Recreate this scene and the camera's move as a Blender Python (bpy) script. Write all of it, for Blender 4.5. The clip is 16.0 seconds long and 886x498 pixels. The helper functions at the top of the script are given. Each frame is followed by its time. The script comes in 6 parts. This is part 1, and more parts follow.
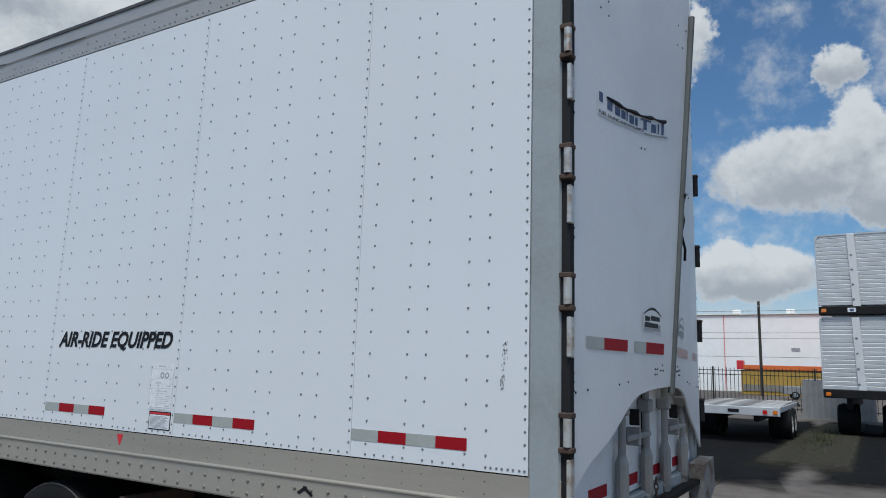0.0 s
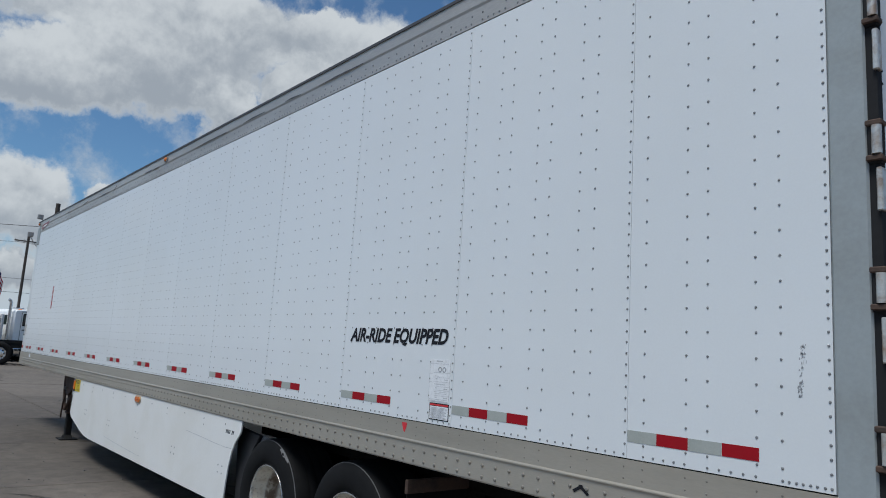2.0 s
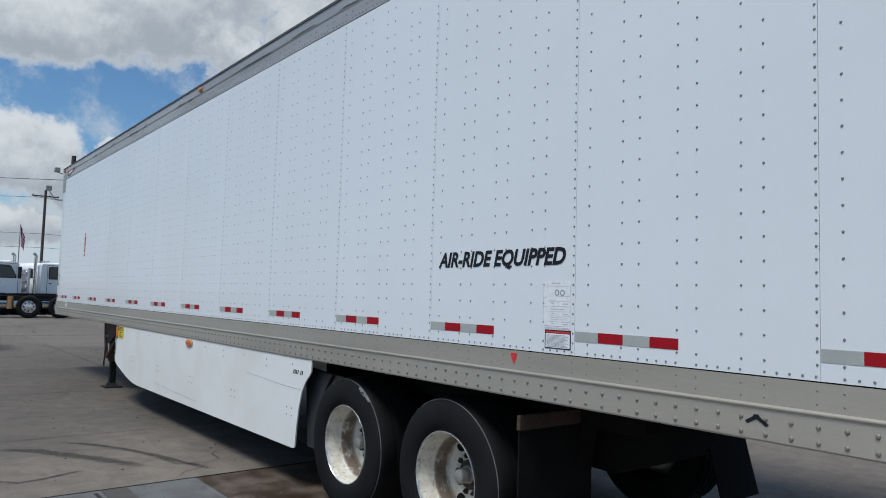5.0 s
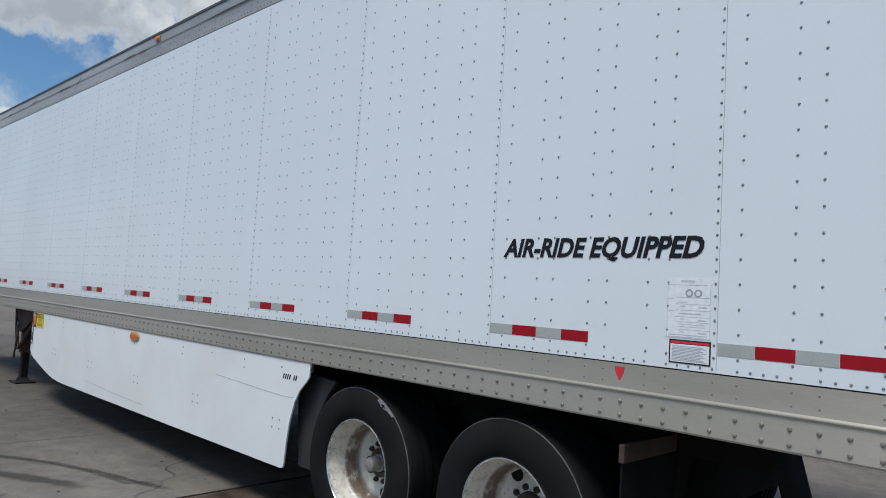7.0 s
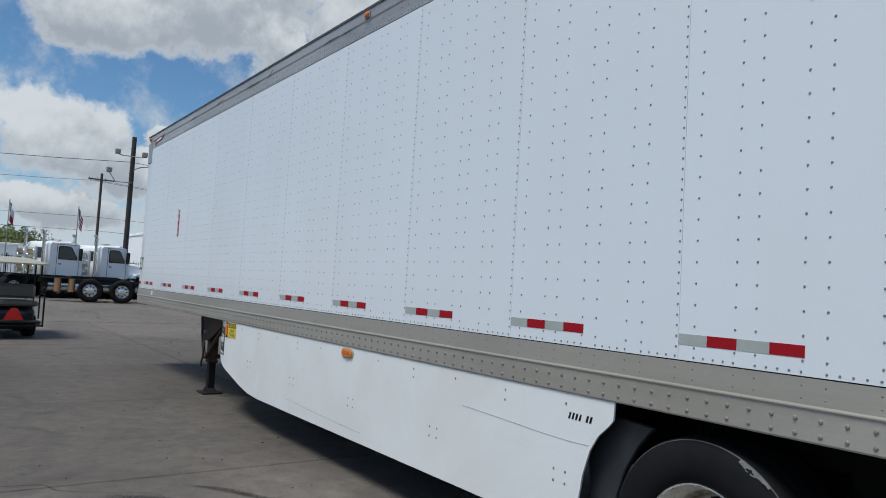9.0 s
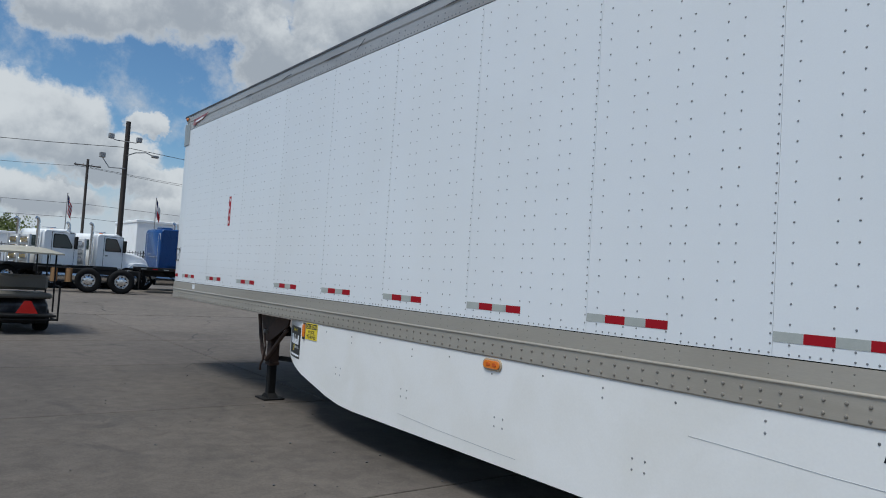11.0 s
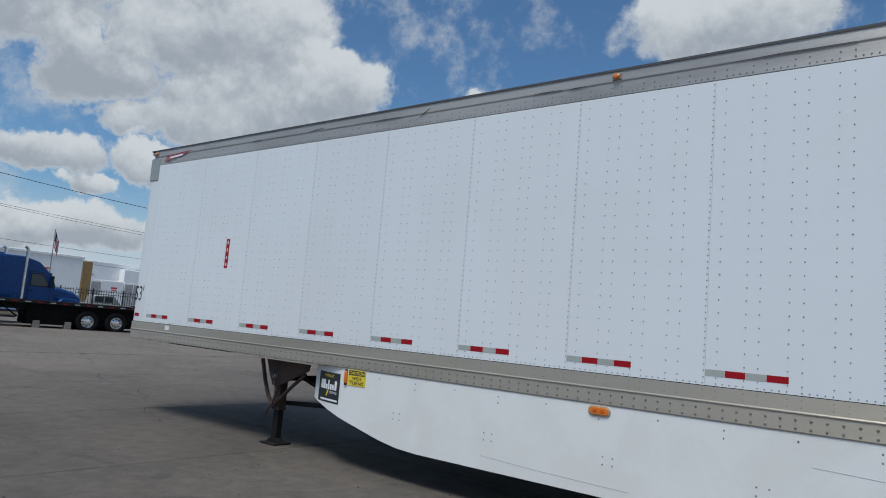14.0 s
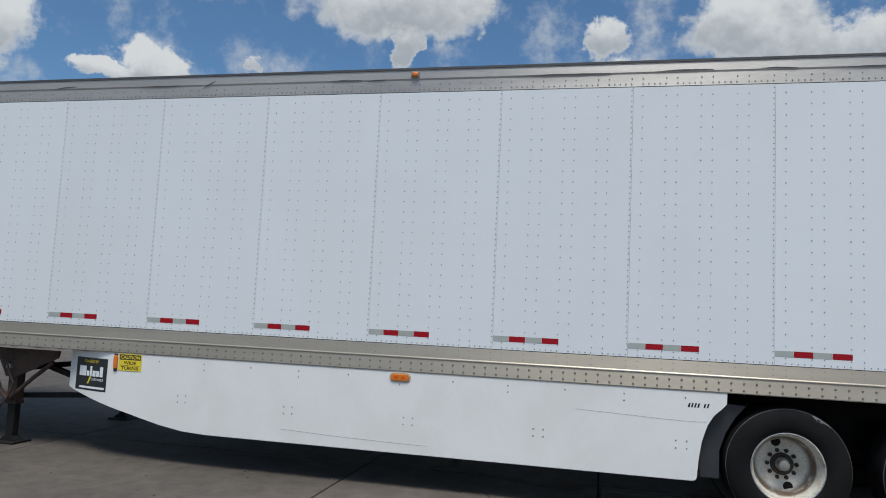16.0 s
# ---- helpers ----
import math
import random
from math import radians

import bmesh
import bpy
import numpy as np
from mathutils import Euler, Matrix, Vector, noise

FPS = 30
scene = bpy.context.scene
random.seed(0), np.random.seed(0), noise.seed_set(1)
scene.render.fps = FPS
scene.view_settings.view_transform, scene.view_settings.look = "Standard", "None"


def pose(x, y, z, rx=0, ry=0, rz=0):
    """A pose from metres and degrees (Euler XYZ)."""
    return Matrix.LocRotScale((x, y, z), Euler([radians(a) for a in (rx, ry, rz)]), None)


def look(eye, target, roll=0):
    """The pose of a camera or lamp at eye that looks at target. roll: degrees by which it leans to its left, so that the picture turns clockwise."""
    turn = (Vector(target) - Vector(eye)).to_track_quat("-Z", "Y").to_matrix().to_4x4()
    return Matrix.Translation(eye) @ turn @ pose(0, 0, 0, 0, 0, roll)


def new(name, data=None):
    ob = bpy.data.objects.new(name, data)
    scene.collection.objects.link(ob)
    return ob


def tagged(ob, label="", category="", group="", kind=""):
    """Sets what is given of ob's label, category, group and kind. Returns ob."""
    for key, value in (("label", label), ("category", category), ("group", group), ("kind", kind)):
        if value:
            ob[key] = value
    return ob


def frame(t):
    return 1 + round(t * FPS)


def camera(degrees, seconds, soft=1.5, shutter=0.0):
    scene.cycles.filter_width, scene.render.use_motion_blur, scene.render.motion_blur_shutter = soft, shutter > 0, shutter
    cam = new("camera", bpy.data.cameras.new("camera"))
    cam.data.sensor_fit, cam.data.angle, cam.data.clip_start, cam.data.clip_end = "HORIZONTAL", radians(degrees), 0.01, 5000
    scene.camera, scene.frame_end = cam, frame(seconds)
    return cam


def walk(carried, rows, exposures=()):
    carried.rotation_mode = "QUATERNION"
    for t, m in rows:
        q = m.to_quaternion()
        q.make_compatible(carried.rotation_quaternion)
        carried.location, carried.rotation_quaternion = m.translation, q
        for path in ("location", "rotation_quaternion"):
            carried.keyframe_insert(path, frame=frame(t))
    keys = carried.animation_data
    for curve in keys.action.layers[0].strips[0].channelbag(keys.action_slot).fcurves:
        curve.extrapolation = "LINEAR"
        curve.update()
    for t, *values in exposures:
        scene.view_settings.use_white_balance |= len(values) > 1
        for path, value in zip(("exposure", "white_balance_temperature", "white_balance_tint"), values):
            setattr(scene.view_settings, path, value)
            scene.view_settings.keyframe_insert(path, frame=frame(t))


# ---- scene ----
cam = camera(64.4, 16.0, soft=1.0)

PATH = [
    (0, (0.628, -2.669, 1.781), (-0.379, -0.974, 2.116), 1.8),
    (0.5, (0.597, -2.714, 1.779), (-0.427, -1.049, 2.204), 1.3),
    (1, (0.56, -2.713, 1.788), (-0.671, -1.191, 2.197), 1.6),
    (1.5, (0.549, -2.73, 1.794), (-0.846, -1.346, 2.168), 2.0),
    (2, (0.542, -2.75, 1.769), (-0.986, -1.496, 2.073), 3.5),
    (2.5, (0.522, -2.788, 1.742), (-1.084, -1.621, 1.985), 3.9),
    (3, (0.496, -2.845, 1.725), (-1.113, -1.671, 1.91), 2.7),
    (3.5, (0.445, -2.899, 1.706), (-1.147, -1.694, 1.823), 2.4),
    (4, (0.282, -2.865, 1.683), (-1.325, -1.68, 1.795), 2.1),
    (4.2, (0.191, -2.848, 1.678), (-1.417, -1.666, 1.810), 1.9),
    (6.3, (-0.946, -2.810, 1.605), (-2.423, -1.465, 1.706), 2.6),
    (6.5, (-1.071, -2.824, 1.604), (-2.536, -1.467, 1.71), 2.9),
    (7, (-1.423, -2.86, 1.628), (-2.824, -1.438, 1.758), 3.3),
    (7.5, (-1.8, -2.838, 1.632), (-3.226, -1.444, 1.776), 4.3),
    (8, (-2.2, -2.835, 1.623), (-3.692, -1.513, 1.781), 5.1),
    (8.5, (-2.575, -2.876, 1.637), (-4.113, -1.606, 1.786), 4.8),
    (9, (-2.984, -2.901, 1.637), (-4.612, -1.745, 1.754), 3.3),
    (9.5, (-3.406, -2.942, 1.65), (-5.072, -1.841, 1.748), 3.1),
    (9.7, (-3.560, -2.989, 1.653), (-5.216, -1.873, 1.759), 3.8),
    (11.8, (-4.904, -3.927, 1.636), (-6.431, -2.639, 1.740), 3.1),
    (12, (-4.98, -4.077, 1.646), (-6.471, -2.75, 1.778), 3.8),
    (12.5, (-5.09, -4.553, 1.682), (-6.54, -3.186, 1.851), 4.4),
    (13, (-5.301, -4.929, 1.632), (-6.752, -3.566, 1.824), 4.1),
    (13.5, (-5.49, -5.312, 1.634), (-6.891, -3.902, 1.855), 4.2),
    (14, (-5.668, -5.681, 1.646), (-6.917, -4.135, 1.869), 4.7),
    (14.5, (-5.892, -5.95, 1.671), (-7.009, -4.305, 1.892), 3.3),
    (15, (-6.098, -6.236, 1.632), (-7.011, -4.471, 1.854), 3.1),
    (15.5, (-6.279, -6.439, 1.573), (-6.976, -4.576, 1.78), 3.7),
    (16, (-6.535, -6.562, 1.68), (-6.979, -4.62, 1.862), 2.7),
]
walk(cam, [(t, look(eye, target, roll)) for t, eye, target, roll in PATH], [(0.0, 0.24, 6060.0, 6.0), (2.0, 0.15, 6060.0, 6.0), (4.0, 0.26, 6060.0, 6.0), (6.5, 0.33, 6070.0, 6.0), (9.5, 0.25, 6080.0, 6.0), (13.5, 0.18, 6050.0, 6.0), (15.5, 0.24, 6060.0, 6.0), (16.0, 0.27, 6270.0, 7.0)])

# ---- world: blue sky with broken cumulus ----
CLOUDS = [  # azimuth left of +y, elevation, half width, half height (degrees)
    (-10.8, 22.1, 5.1, 2.5), (-16.9, 19.8, 5.1, 2.1), (0.9, 21.7, 1.2, 1.5), (36.6, 17.2, 2.4, 1.7), (40.0, 16.2, 2.3, 0.7),
    (29.7, 18.4, 1.1, 0.9), (17.1, 24.1, 8.7, 2.9), (17.4, 20.9, 1.2, 1.5), (56.6, 21.4, 7.6, 5.3), (50.7, 19.0, 3.0, 2.4),
    (67.1, 16.9, 4.0, 2.5), (64.2, 13.6, 2.7, 1.6), (69.9, 10.3, 4.0, 1.6), (77.0, 10.1, 1.7, 1.1), (75.3, 6.1, 2.8, 1.1),
    (59.5, 15.0, 5.0, 3.0), (63.0, 20.0, 3.5, 2.4), (48.5, 18.2, 3.8, 3.2), (55.0, 16.5, 5.0, 3.0), (71.9, 4.4, 6.5, 2.0), (79.5, 7.6, 4.5, 1.8), (66.0, 5.2, 5.0, 1.6), (62.5, 10.5, 3.5, 1.6), (66.9, 8.2, 2.1, 0.9), (74.2, 20.3, 8.3, 3.3), (83.7, 9.5, 4.4, 3.3), (83.9, 4.3, 4.6, 1.7),
    (68.1, 18.5, 2.5, 2.1), (74.1, 23.9, 12.0, 3.7), (81.6, 18.5, 5.1, 2.8), (9.8, 25.3, 1.7, 4.4), (0.5, 21.8, 1.9, 1.6),
    (3.7, 15.2, 5.5, 2.9), (-1.0, 17.3, 2.4, 2.8), (-1.9, 13.4, 2.3, 2.8), (6.6, 7.7, 4.8, 1.9), (61.8, 24.7, 5.5, 1.8),
]
SUN_AZ, SUN_EL = -170.0, 65.0          # the sun stands high behind the walk


class Nodes:
    """Short hand for wiring shader nodes."""

    def __init__(self, tree):
        self.tree = tree
        tree.nodes.clear()

    def add(self, kind, **props):
        n = self.tree.nodes.new(kind)
        for key, value in props.items():
            setattr(n, key, value)
        return n

    def put(self, socket, value):
        if isinstance(value, bpy.types.NodeSocket):
            self.tree.links.new(value, socket)
        elif value is not None:
            socket.default_value = value

    def math(self, op, a, b=None, clamp=False):
        n = self.add("ShaderNodeMath", operation=op, use_clamp=clamp)
        self.put(n.inputs[0], a)
        self.put(n.inputs[1], b)
        return n.outputs[0]

    def vec(self, op, a, b=None):
        n = self.add("ShaderNodeVectorMath", operation=op)
        self.put(n.inputs[0], a)
        self.put(n.inputs[1], b)
        return n.outputs["Value" if op in ("LENGTH", "DOT_PRODUCT") else "Vector"]

    def noise(self, co, scale, detail=3.0, rough=0.55, dist=0.0):
        n = self.add("ShaderNodeTexNoise")
        self.put(n.inputs["Vector"], co)
        n.inputs["Scale"].default_value = scale
        n.inputs["Detail"].default_value = detail
        n.inputs["Roughness"].default_value = rough
        n.inputs["Distortion"].default_value = dist
        return n.outputs["Fac"]

    def span(self, value, lo, hi, a=0.0, b=1.0):
        n = self.add("ShaderNodeMapRange", interpolation_type="SMOOTHSTEP")
        self.put(n.inputs[0], value)
        for i, v in enumerate((lo, hi, a, b)):
            n.inputs[i + 1].default_value = v
        return n.outputs[0]

    def mix(self, fac, a, b, blend="MIX"):
        n = self.add("ShaderNodeMix", data_type="RGBA", blend_type=blend)
        self.put(n.inputs[0], fac)
        for sock, v in ((n.inputs[6], a), (n.inputs[7], b)):
            self.put(sock, (*v, 1.0) if isinstance(v, tuple) and len(v) == 3 else v)
        return n.outputs[2]


def make_world():
    world = bpy.data.worlds.new("sky")
    world.use_nodes = True
    scene.world = world
    k = Nodes(world.node_tree)
    co = k.add("ShaderNodeTexCoord").outputs["Generated"]
    sky = k.add("ShaderNodeTexSky", sky_type="NISHITA", sun_disc=False, sun_elevation=radians(SUN_EL),
                sun_rotation=radians(-SUN_AZ), air_density=1.0, dust_density=0.6, ozone_density=2.0)
    blue = k.mix(1.0, sky.outputs[0], (SKY * 0.78, SKY * 0.98, SKY * 1.1), "MULTIPLY")
    # cloud banks: soft ellipses broken up by noise, and a loose field over the rest of the sky
    wob = k.add("ShaderNodeTexNoise")
    k.put(wob.inputs["Vector"], co)
    wob.inputs["Scale"].default_value, wob.inputs["Detail"].default_value = 12.0, 7.0
    wob.inputs["Roughness"].default_value = 0.62
    shift = k.vec("MULTIPLY", k.vec("SUBTRACT", wob.outputs["Color"], (0.5, 0.5, 0.5)), (0.125, 0.125, 0.09))
    way = k.vec("ADD", co, shift)
    bank, weight, lift = None, None, None
    rise = k.add("ShaderNodeSeparateXYZ")
    k.put(rise.inputs[0], co)
    for az, el, w, h in CLOUDS:
        a, e = radians(az), radians(el)
        c = (-math.sin(a) * math.cos(e), math.cos(a) * math.cos(e), math.sin(e))
        d = k.vec("MULTIPLY", k.vec("SUBTRACT", way, c), (1.0, 1.0, w / h))
        one = k.math("SUBTRACT", 1.0, k.math("DIVIDE", k.vec("LENGTH", d), radians(w) * 1.12))
        bank = one if bank is None else k.math("MAXIMUM", bank, one)
        share_w = k.math("MAXIMUM", k.math("ADD", one, 0.15), 0.0)
        up = k.math("MULTIPLY", share_w, k.math("DIVIDE", k.math("SUBTRACT", rise.outputs[2], c[2]), radians(h)))
        weight = share_w if weight is None else k.math("ADD", weight, share_w)
        lift = up if lift is None else k.math("ADD", lift, up)
    split = k.add("ShaderNodeSeparateXYZ")
    k.put(split.inputs[0], co)
    high = k.span(split.outputs[2], 0.44, 0.62)
    behind = k.math("MAXIMUM", k.span(split.outputs[1], -0.02, -0.3), k.span(split.outputs[0], 0.35, 0.6))
    field = k.math("MULTIPLY", k.math("SUBTRACT", k.noise(co, 3.2, 8, 0.6), 0.5), k.math("MAXIMUM", high, behind))
    fine = k.math("MULTIPLY", k.math("SUBTRACT", k.noise(co, 15.0, 8, 0.62), 0.5), 0.75)
    body = k.math("ADD", k.math("MAXIMUM", bank, k.math("MULTIPLY", field, 2.0)), fine)
    cover = k.math("MULTIPLY", k.span(body, -0.03, 0.25), 0.97)
    # grey undersides and bright billows
    height = k.math("DIVIDE", lift, k.math("MAXIMUM", weight, 0.02))
    billow = k.math("MULTIPLY", k.math("SUBTRACT", k.noise(co, 9.0, 7, 0.58, 0.3), 0.5), 2.9)
    crisp = k.math("MULTIPLY", k.math("SUBTRACT", k.noise(co, 26.0, 5, 0.6), k.noise(k.vec("ADD", co, (0.0, 0.0, 0.012)), 26.0, 5, 0.6)), 1.3)
    lit = k.span(k.math("ADD", k.math("ADD", height, billow), crisp), -0.75, 0.75)
    thin = k.span(body, 0.40, 0.02)
    lit = k.math("MAXIMUM", lit, k.math("MULTIPLY", thin, 0.75))
    tint = k.mix(lit, (0.56, 0.59, 0.64), (1.0, 1.0, 1.0))
    cloud = k.mix(1.0, tint, (CLOUD, CLOUD, CLOUD), "MULTIPLY")
    haze = k.mix(k.span(split.outputs[2], 0.17, 0.0), blue, (CLOUD * 0.80, CLOUD * 0.86, CLOUD * 0.94))
    colour = k.mix(cover, haze, cloud)
    bg = k.add("ShaderNodeBackground")
    k.put(bg.inputs["Color"], colour)
    bg.inputs["Strength"].default_value = 1.0
    out = k.add("ShaderNodeOutputWorld")
    k.put(out.inputs[0], bg.outputs[0])


SKY, CLOUD = 0.074, 0.56
make_world()
sun = new("sun", bpy.data.lights.new("sun", "SUN"))
sun.data.energy, sun.data.angle, sun.data.color = 2.55, radians(20.0), (1.0, 0.95, 0.88)
_a, _e = radians(SUN_AZ), radians(SUN_EL)
sun.matrix_world = look((-math.sin(_a) * math.cos(_e) * 60, math.cos(_a) * math.cos(_e) * 60, math.sin(_e) * 60), (0, 0, 0))


# ---- materials ----
def material(name, colour, rough=0.5, metal=0.0, second=None, grain=40.0, grain_amt=0.10, patch=1.5,
             patch_amt=0.35, bump=0.0, bump_scale=60.0, coat=0.0, rough_var=0.1, stretch=(1, 1, 1), wave=0.0, piece=0.0, brushed=0.0):
    """A surface with two scales of variation: patches of a second colour, and a finer grain."""
    m = bpy.data.materials.new(name)
    m.use_nodes = True
    k = Nodes(m.node_tree)
    co = k.vec("MULTIPLY", k.add("ShaderNodeTexCoord").outputs["Object"], stretch)
    big = k.span(k.noise(co, patch, 5, 0.6, 0.3), 0.42, 0.68)
    small = k.noise(co, grain, 4, 0.65)
    second = second or tuple(c * 0.72 for c in colour)
    col = k.mix(k.math("MULTIPLY", big, patch_amt), colour, second)
    tone = k.span(small, 0.2, 0.8, 1.0 - grain_amt, 1.0 + grain_amt)
    if piece:
        info = k.add("ShaderNodeObjectInfo")
        tone = k.math("MULTIPLY", tone, k.span(info.outputs["Random"], 0.0, 1.0, 1.0 - piece, 1.0 + piece))
    grey = k.add("ShaderNodeCombineXYZ")
    for i in range(3):
        k.put(grey.inputs[i], tone)
    col = k.mix(1.0, col, grey.outputs[0], "MULTIPLY")
    b = k.add("ShaderNodeBsdfPrincipled")
    k.put(b.inputs["Base Color"], col)
    k.put(b.inputs["Roughness"], k.math("ADD", rough, k.math("MULTIPLY", k.math("SUBTRACT", small, 0.5), rough_var), True))
    b.inputs["Metallic"].default_value = metal
    b.inputs["Coat Weight"].default_value = coat
    b.inputs["Coat Roughness"].default_value = 0.08
    if brushed:
        b.inputs["Anisotropic"].default_value = brushed
        along = k.add("ShaderNodeCombineXYZ")
        along.inputs[2].default_value = 1.0
        k.put(b.inputs["Tangent"], along.outputs[0])
    normal = None
    for amount, scale, dist in ((bump, bump_scale, 0.004), (wave, 1.3, 0.05)):
        if amount:
            n = k.add("ShaderNodeBump")
            n.inputs["Strength"].default_value, n.inputs["Distance"].default_value = amount, dist
            k.put(n.inputs["Height"], k.noise(co, scale, 3 if dist < 0.01 else 1))
            if normal:
                k.put(n.inputs["Normal"], normal)
            normal = n.outputs[0]
    if normal:
        k.put(b.inputs["Normal"], normal)
    out = k.add("ShaderNodeOutputMaterial")
    k.put(out.inputs[0], b.outputs[0])
    return m


M = dict(
    panel=material("white_panel_paint", (0.755, 0.78, 0.80), 0.50, 0, (0.705, 0.72, 0.72), 90, 0.015, 0.6, 0.35, coat=0.35, wave=0.05, rough_var=0.06, piece=0.014),
    rivet=material("rivet_metal", (0.26, 0.265, 0.27), 0.42, 0.35, grain=300),
    rail=material("bottom_rail_aluminium", (0.50, 0.45, 0.375), 0.44, 0.5, (0.37, 0.325, 0.26), 120, 0.05, 1.2, 0.6, bump=0.03, bump_scale=200, stretch=(0.25, 1, 2), brushed=0.85),
    toprail=material("top_rail_aluminium", (0.55, 0.525, 0.495), 0.42, 0.5, (0.38, 0.355, 0.33), 60, 0.08, 1.1, 0.7, bump=0.04, stretch=(0.3, 1, 2), brushed=0.85),
    railrivet=material("rail_rivet_metal", (0.27, 0.245, 0.21), 0.45, 0.35, grain=200),
    strip=material("grey_rubber_strip", (0.13, 0.14, 0.135), 0.6, 0, (0.09, 0.095, 0.09), 50, 0.1, 3, 0.6),
    faded=material("faded_red_tape", (0.48, 0.30, 0.28), 0.4, 0, (0.45, 0.22, 0.2), 90, 0.08, 8, 0.6),
    lip=material("dark_roof_lip", (0.08, 0.08, 0.085), 0.6, 0.2),
    core=material("trailer_core", (0.02, 0.02, 0.022), 0.8),
    skirt=material("white_skirt", (0.81, 0.805, 0.785), 0.48, 0, (0.73, 0.715, 0.67), 60, 0.02, 1.1, 0.6, coat=0.1, wave=0.05),
    frame=material("grey_frame_paint", (0.34, 0.37, 0.38), 0.48, 0.1, (0.26, 0.27, 0.26), 50, 0.06, 2.0, 0.6, bump=0.04),
    tail=material("tail_composite", (0.74, 0.75, 0.76), 0.42, 0, (0.62, 0.63, 0.65), 60, 0.03, 1.0, 0.6, wave=0.05),
    door=material("door_skin", (0.80, 0.81, 0.81), 0.4, 0, (0.62, 0.61, 0.58), 60, 0.04, 3.0, 0.5),
    galv=material("galvanised_steel", (0.27, 0.275, 0.275), 0.5, 0.3, (0.30, 0.27, 0.24), 80, 0.1, 6, 0.6, bump=0.05),
    hinge=material("worn_hinge_steel", (0.60, 0.59, 0.56), 0.4, 0.5, (0.30, 0.17, 0.09), 90, 0.1, 14, 0.8),
    rust=material("rusty_steel", (0.085, 0.052, 0.038), 0.8, 0.1, (0.03, 0.024, 0.022), 70, 0.2, 5, 0.8, bump=0.1),
    black=material("black_steel", (0.012, 0.012, 0.0125), 0.65, 0.05, (0.022, 0.020, 0.018), 60, 0.15, 3, 0.6, bump=0.04),
    # dirty steel, taken near black to hold the deep shade under the floor
    under=material("shaded_dirty_underframe", (0.007, 0.0068, 0.0065), 0.95, 0.0, (0.013, 0.011, 0.009), 60, 0.2, 3, 0.7),
    rubber=material("tyre_rubber", (0.0065, 0.0065, 0.007), 0.8, 0, (0.012, 0.012, 0.0125), 90, 0.12, 4, 0.5, bump=0.05),
    scuff=material("scuffed_rubber", (0.16, 0.16, 0.165), 0.8, 0, (0.09, 0.09, 0.09), 60, 0.2, 12, 0.8),
    flap=material("mud_flap_rubber", (0.006, 0.006, 0.0065), 0.95, 0, (0.014, 0.0135, 0.013), 60, 0.1, 3, 0.5),
    rim=material("dirty_white_wheel", (0.66, 0.63, 0.56), 0.45, 0.05, (0.13, 0.075, 0.042), 60, 0.12, 11, 0.9, bump=0.06, stretch=(1, 0.35, 1)),
    rimlip=material("polished_rim_edge", (0.75, 0.75, 0.75), 0.25, 0.9, patch=8),
    grease=material("greasy_hub", (0.055, 0.036, 0.026), 0.6, 0.2, (0.03, 0.025, 0.02), 70, 0.2, 20, 0.7),
    dullcap=material("dull_grey_cap", (0.30, 0.29, 0.27), 0.55, 0.2, (0.16, 0.13, 0.10), 60, 0.12, 18, 0.7),
    nut=material("dark_nut", (0.035, 0.028, 0.022), 0.7, 0.2, (0.07, 0.045, 0.03), 60, 0.2, 30, 0.7),
    fender=material("black_plastic", (0.030, 0.031, 0.034), 0.45, 0, (0.045, 0.044, 0.044), 60, 0.1, 3, 0.6),
    hole=material("dark_hole", (0.012, 0.010, 0.009), 0.9),
    red=material("red_reflective_tape", (0.33, 0.005, 0.013), 0.6, 0, (0.26, 0.008, 0.014), 120, 0.06, 6, 0.4, rough_var=0.05),
    silver=material("silver_reflective_tape", (0.40, 0.42, 0.395), 0.42, 0, (0.32, 0.34, 0.31), 120, 0.06, 6, 0.5),
    ink=material("black_decal", (0.014, 0.014, 0.018), 0.5, 0, patch_amt=0.2),
    paper=material("white_decal", (0.80, 0.81, 0.83), 0.45, 0, patch_amt=0.15),
    inkgrey=material("grey_print", (0.35, 0.36, 0.38), 0.6),
    redprint=material("red_print", (0.62, 0.03, 0.04), 0.5, patch_amt=0.15),
    maroon=material("maroon_badge", (0.22, 0.02, 0.03), 0.5, 0, (0.45, 0.3, 0.28), 60, 0.1, 25, 0.6),
    yellow=material("yellow_sign", (0.80, 0.62, 0.03), 0.5, 0, (0.62, 0.48, 0.04), 60, 0.05, 12, 0.5),
    blackprint=material("black_sign", (0.018, 0.022, 0.024), 0.4, patch_amt=0.2),
    amber=material("amber_lens", (0.75, 0.20, 0.015), 0.18, 0, (0.6, 0.13, 0.01), coat=0.8, patch=40),
    lampbase=material("lamp_surround", (0.46, 0.36, 0.24), 0.5, 0, (0.4, 0.25, 0.12), 60, 0.1, 20, 0.6),
    redlens=material("deep_amber_lens", (0.62, 0.11, 0.008), 0.2, 0, coat=0.6, patch=40),
    worn=material("worn_tyre_shoulder", (0.07, 0.07, 0.072), 0.75, 0, (0.14, 0.14, 0.14), 90, 0.2, 5, 0.75),
    formgrey=material("pale_grey_print", (0.52, 0.53, 0.55), 0.6),
    navy=material("navy_print", (0.05, 0.07, 0.16), 0.5, 0, (0.2, 0.22, 0.3), 60, 0.1, 20, 0.6),
)


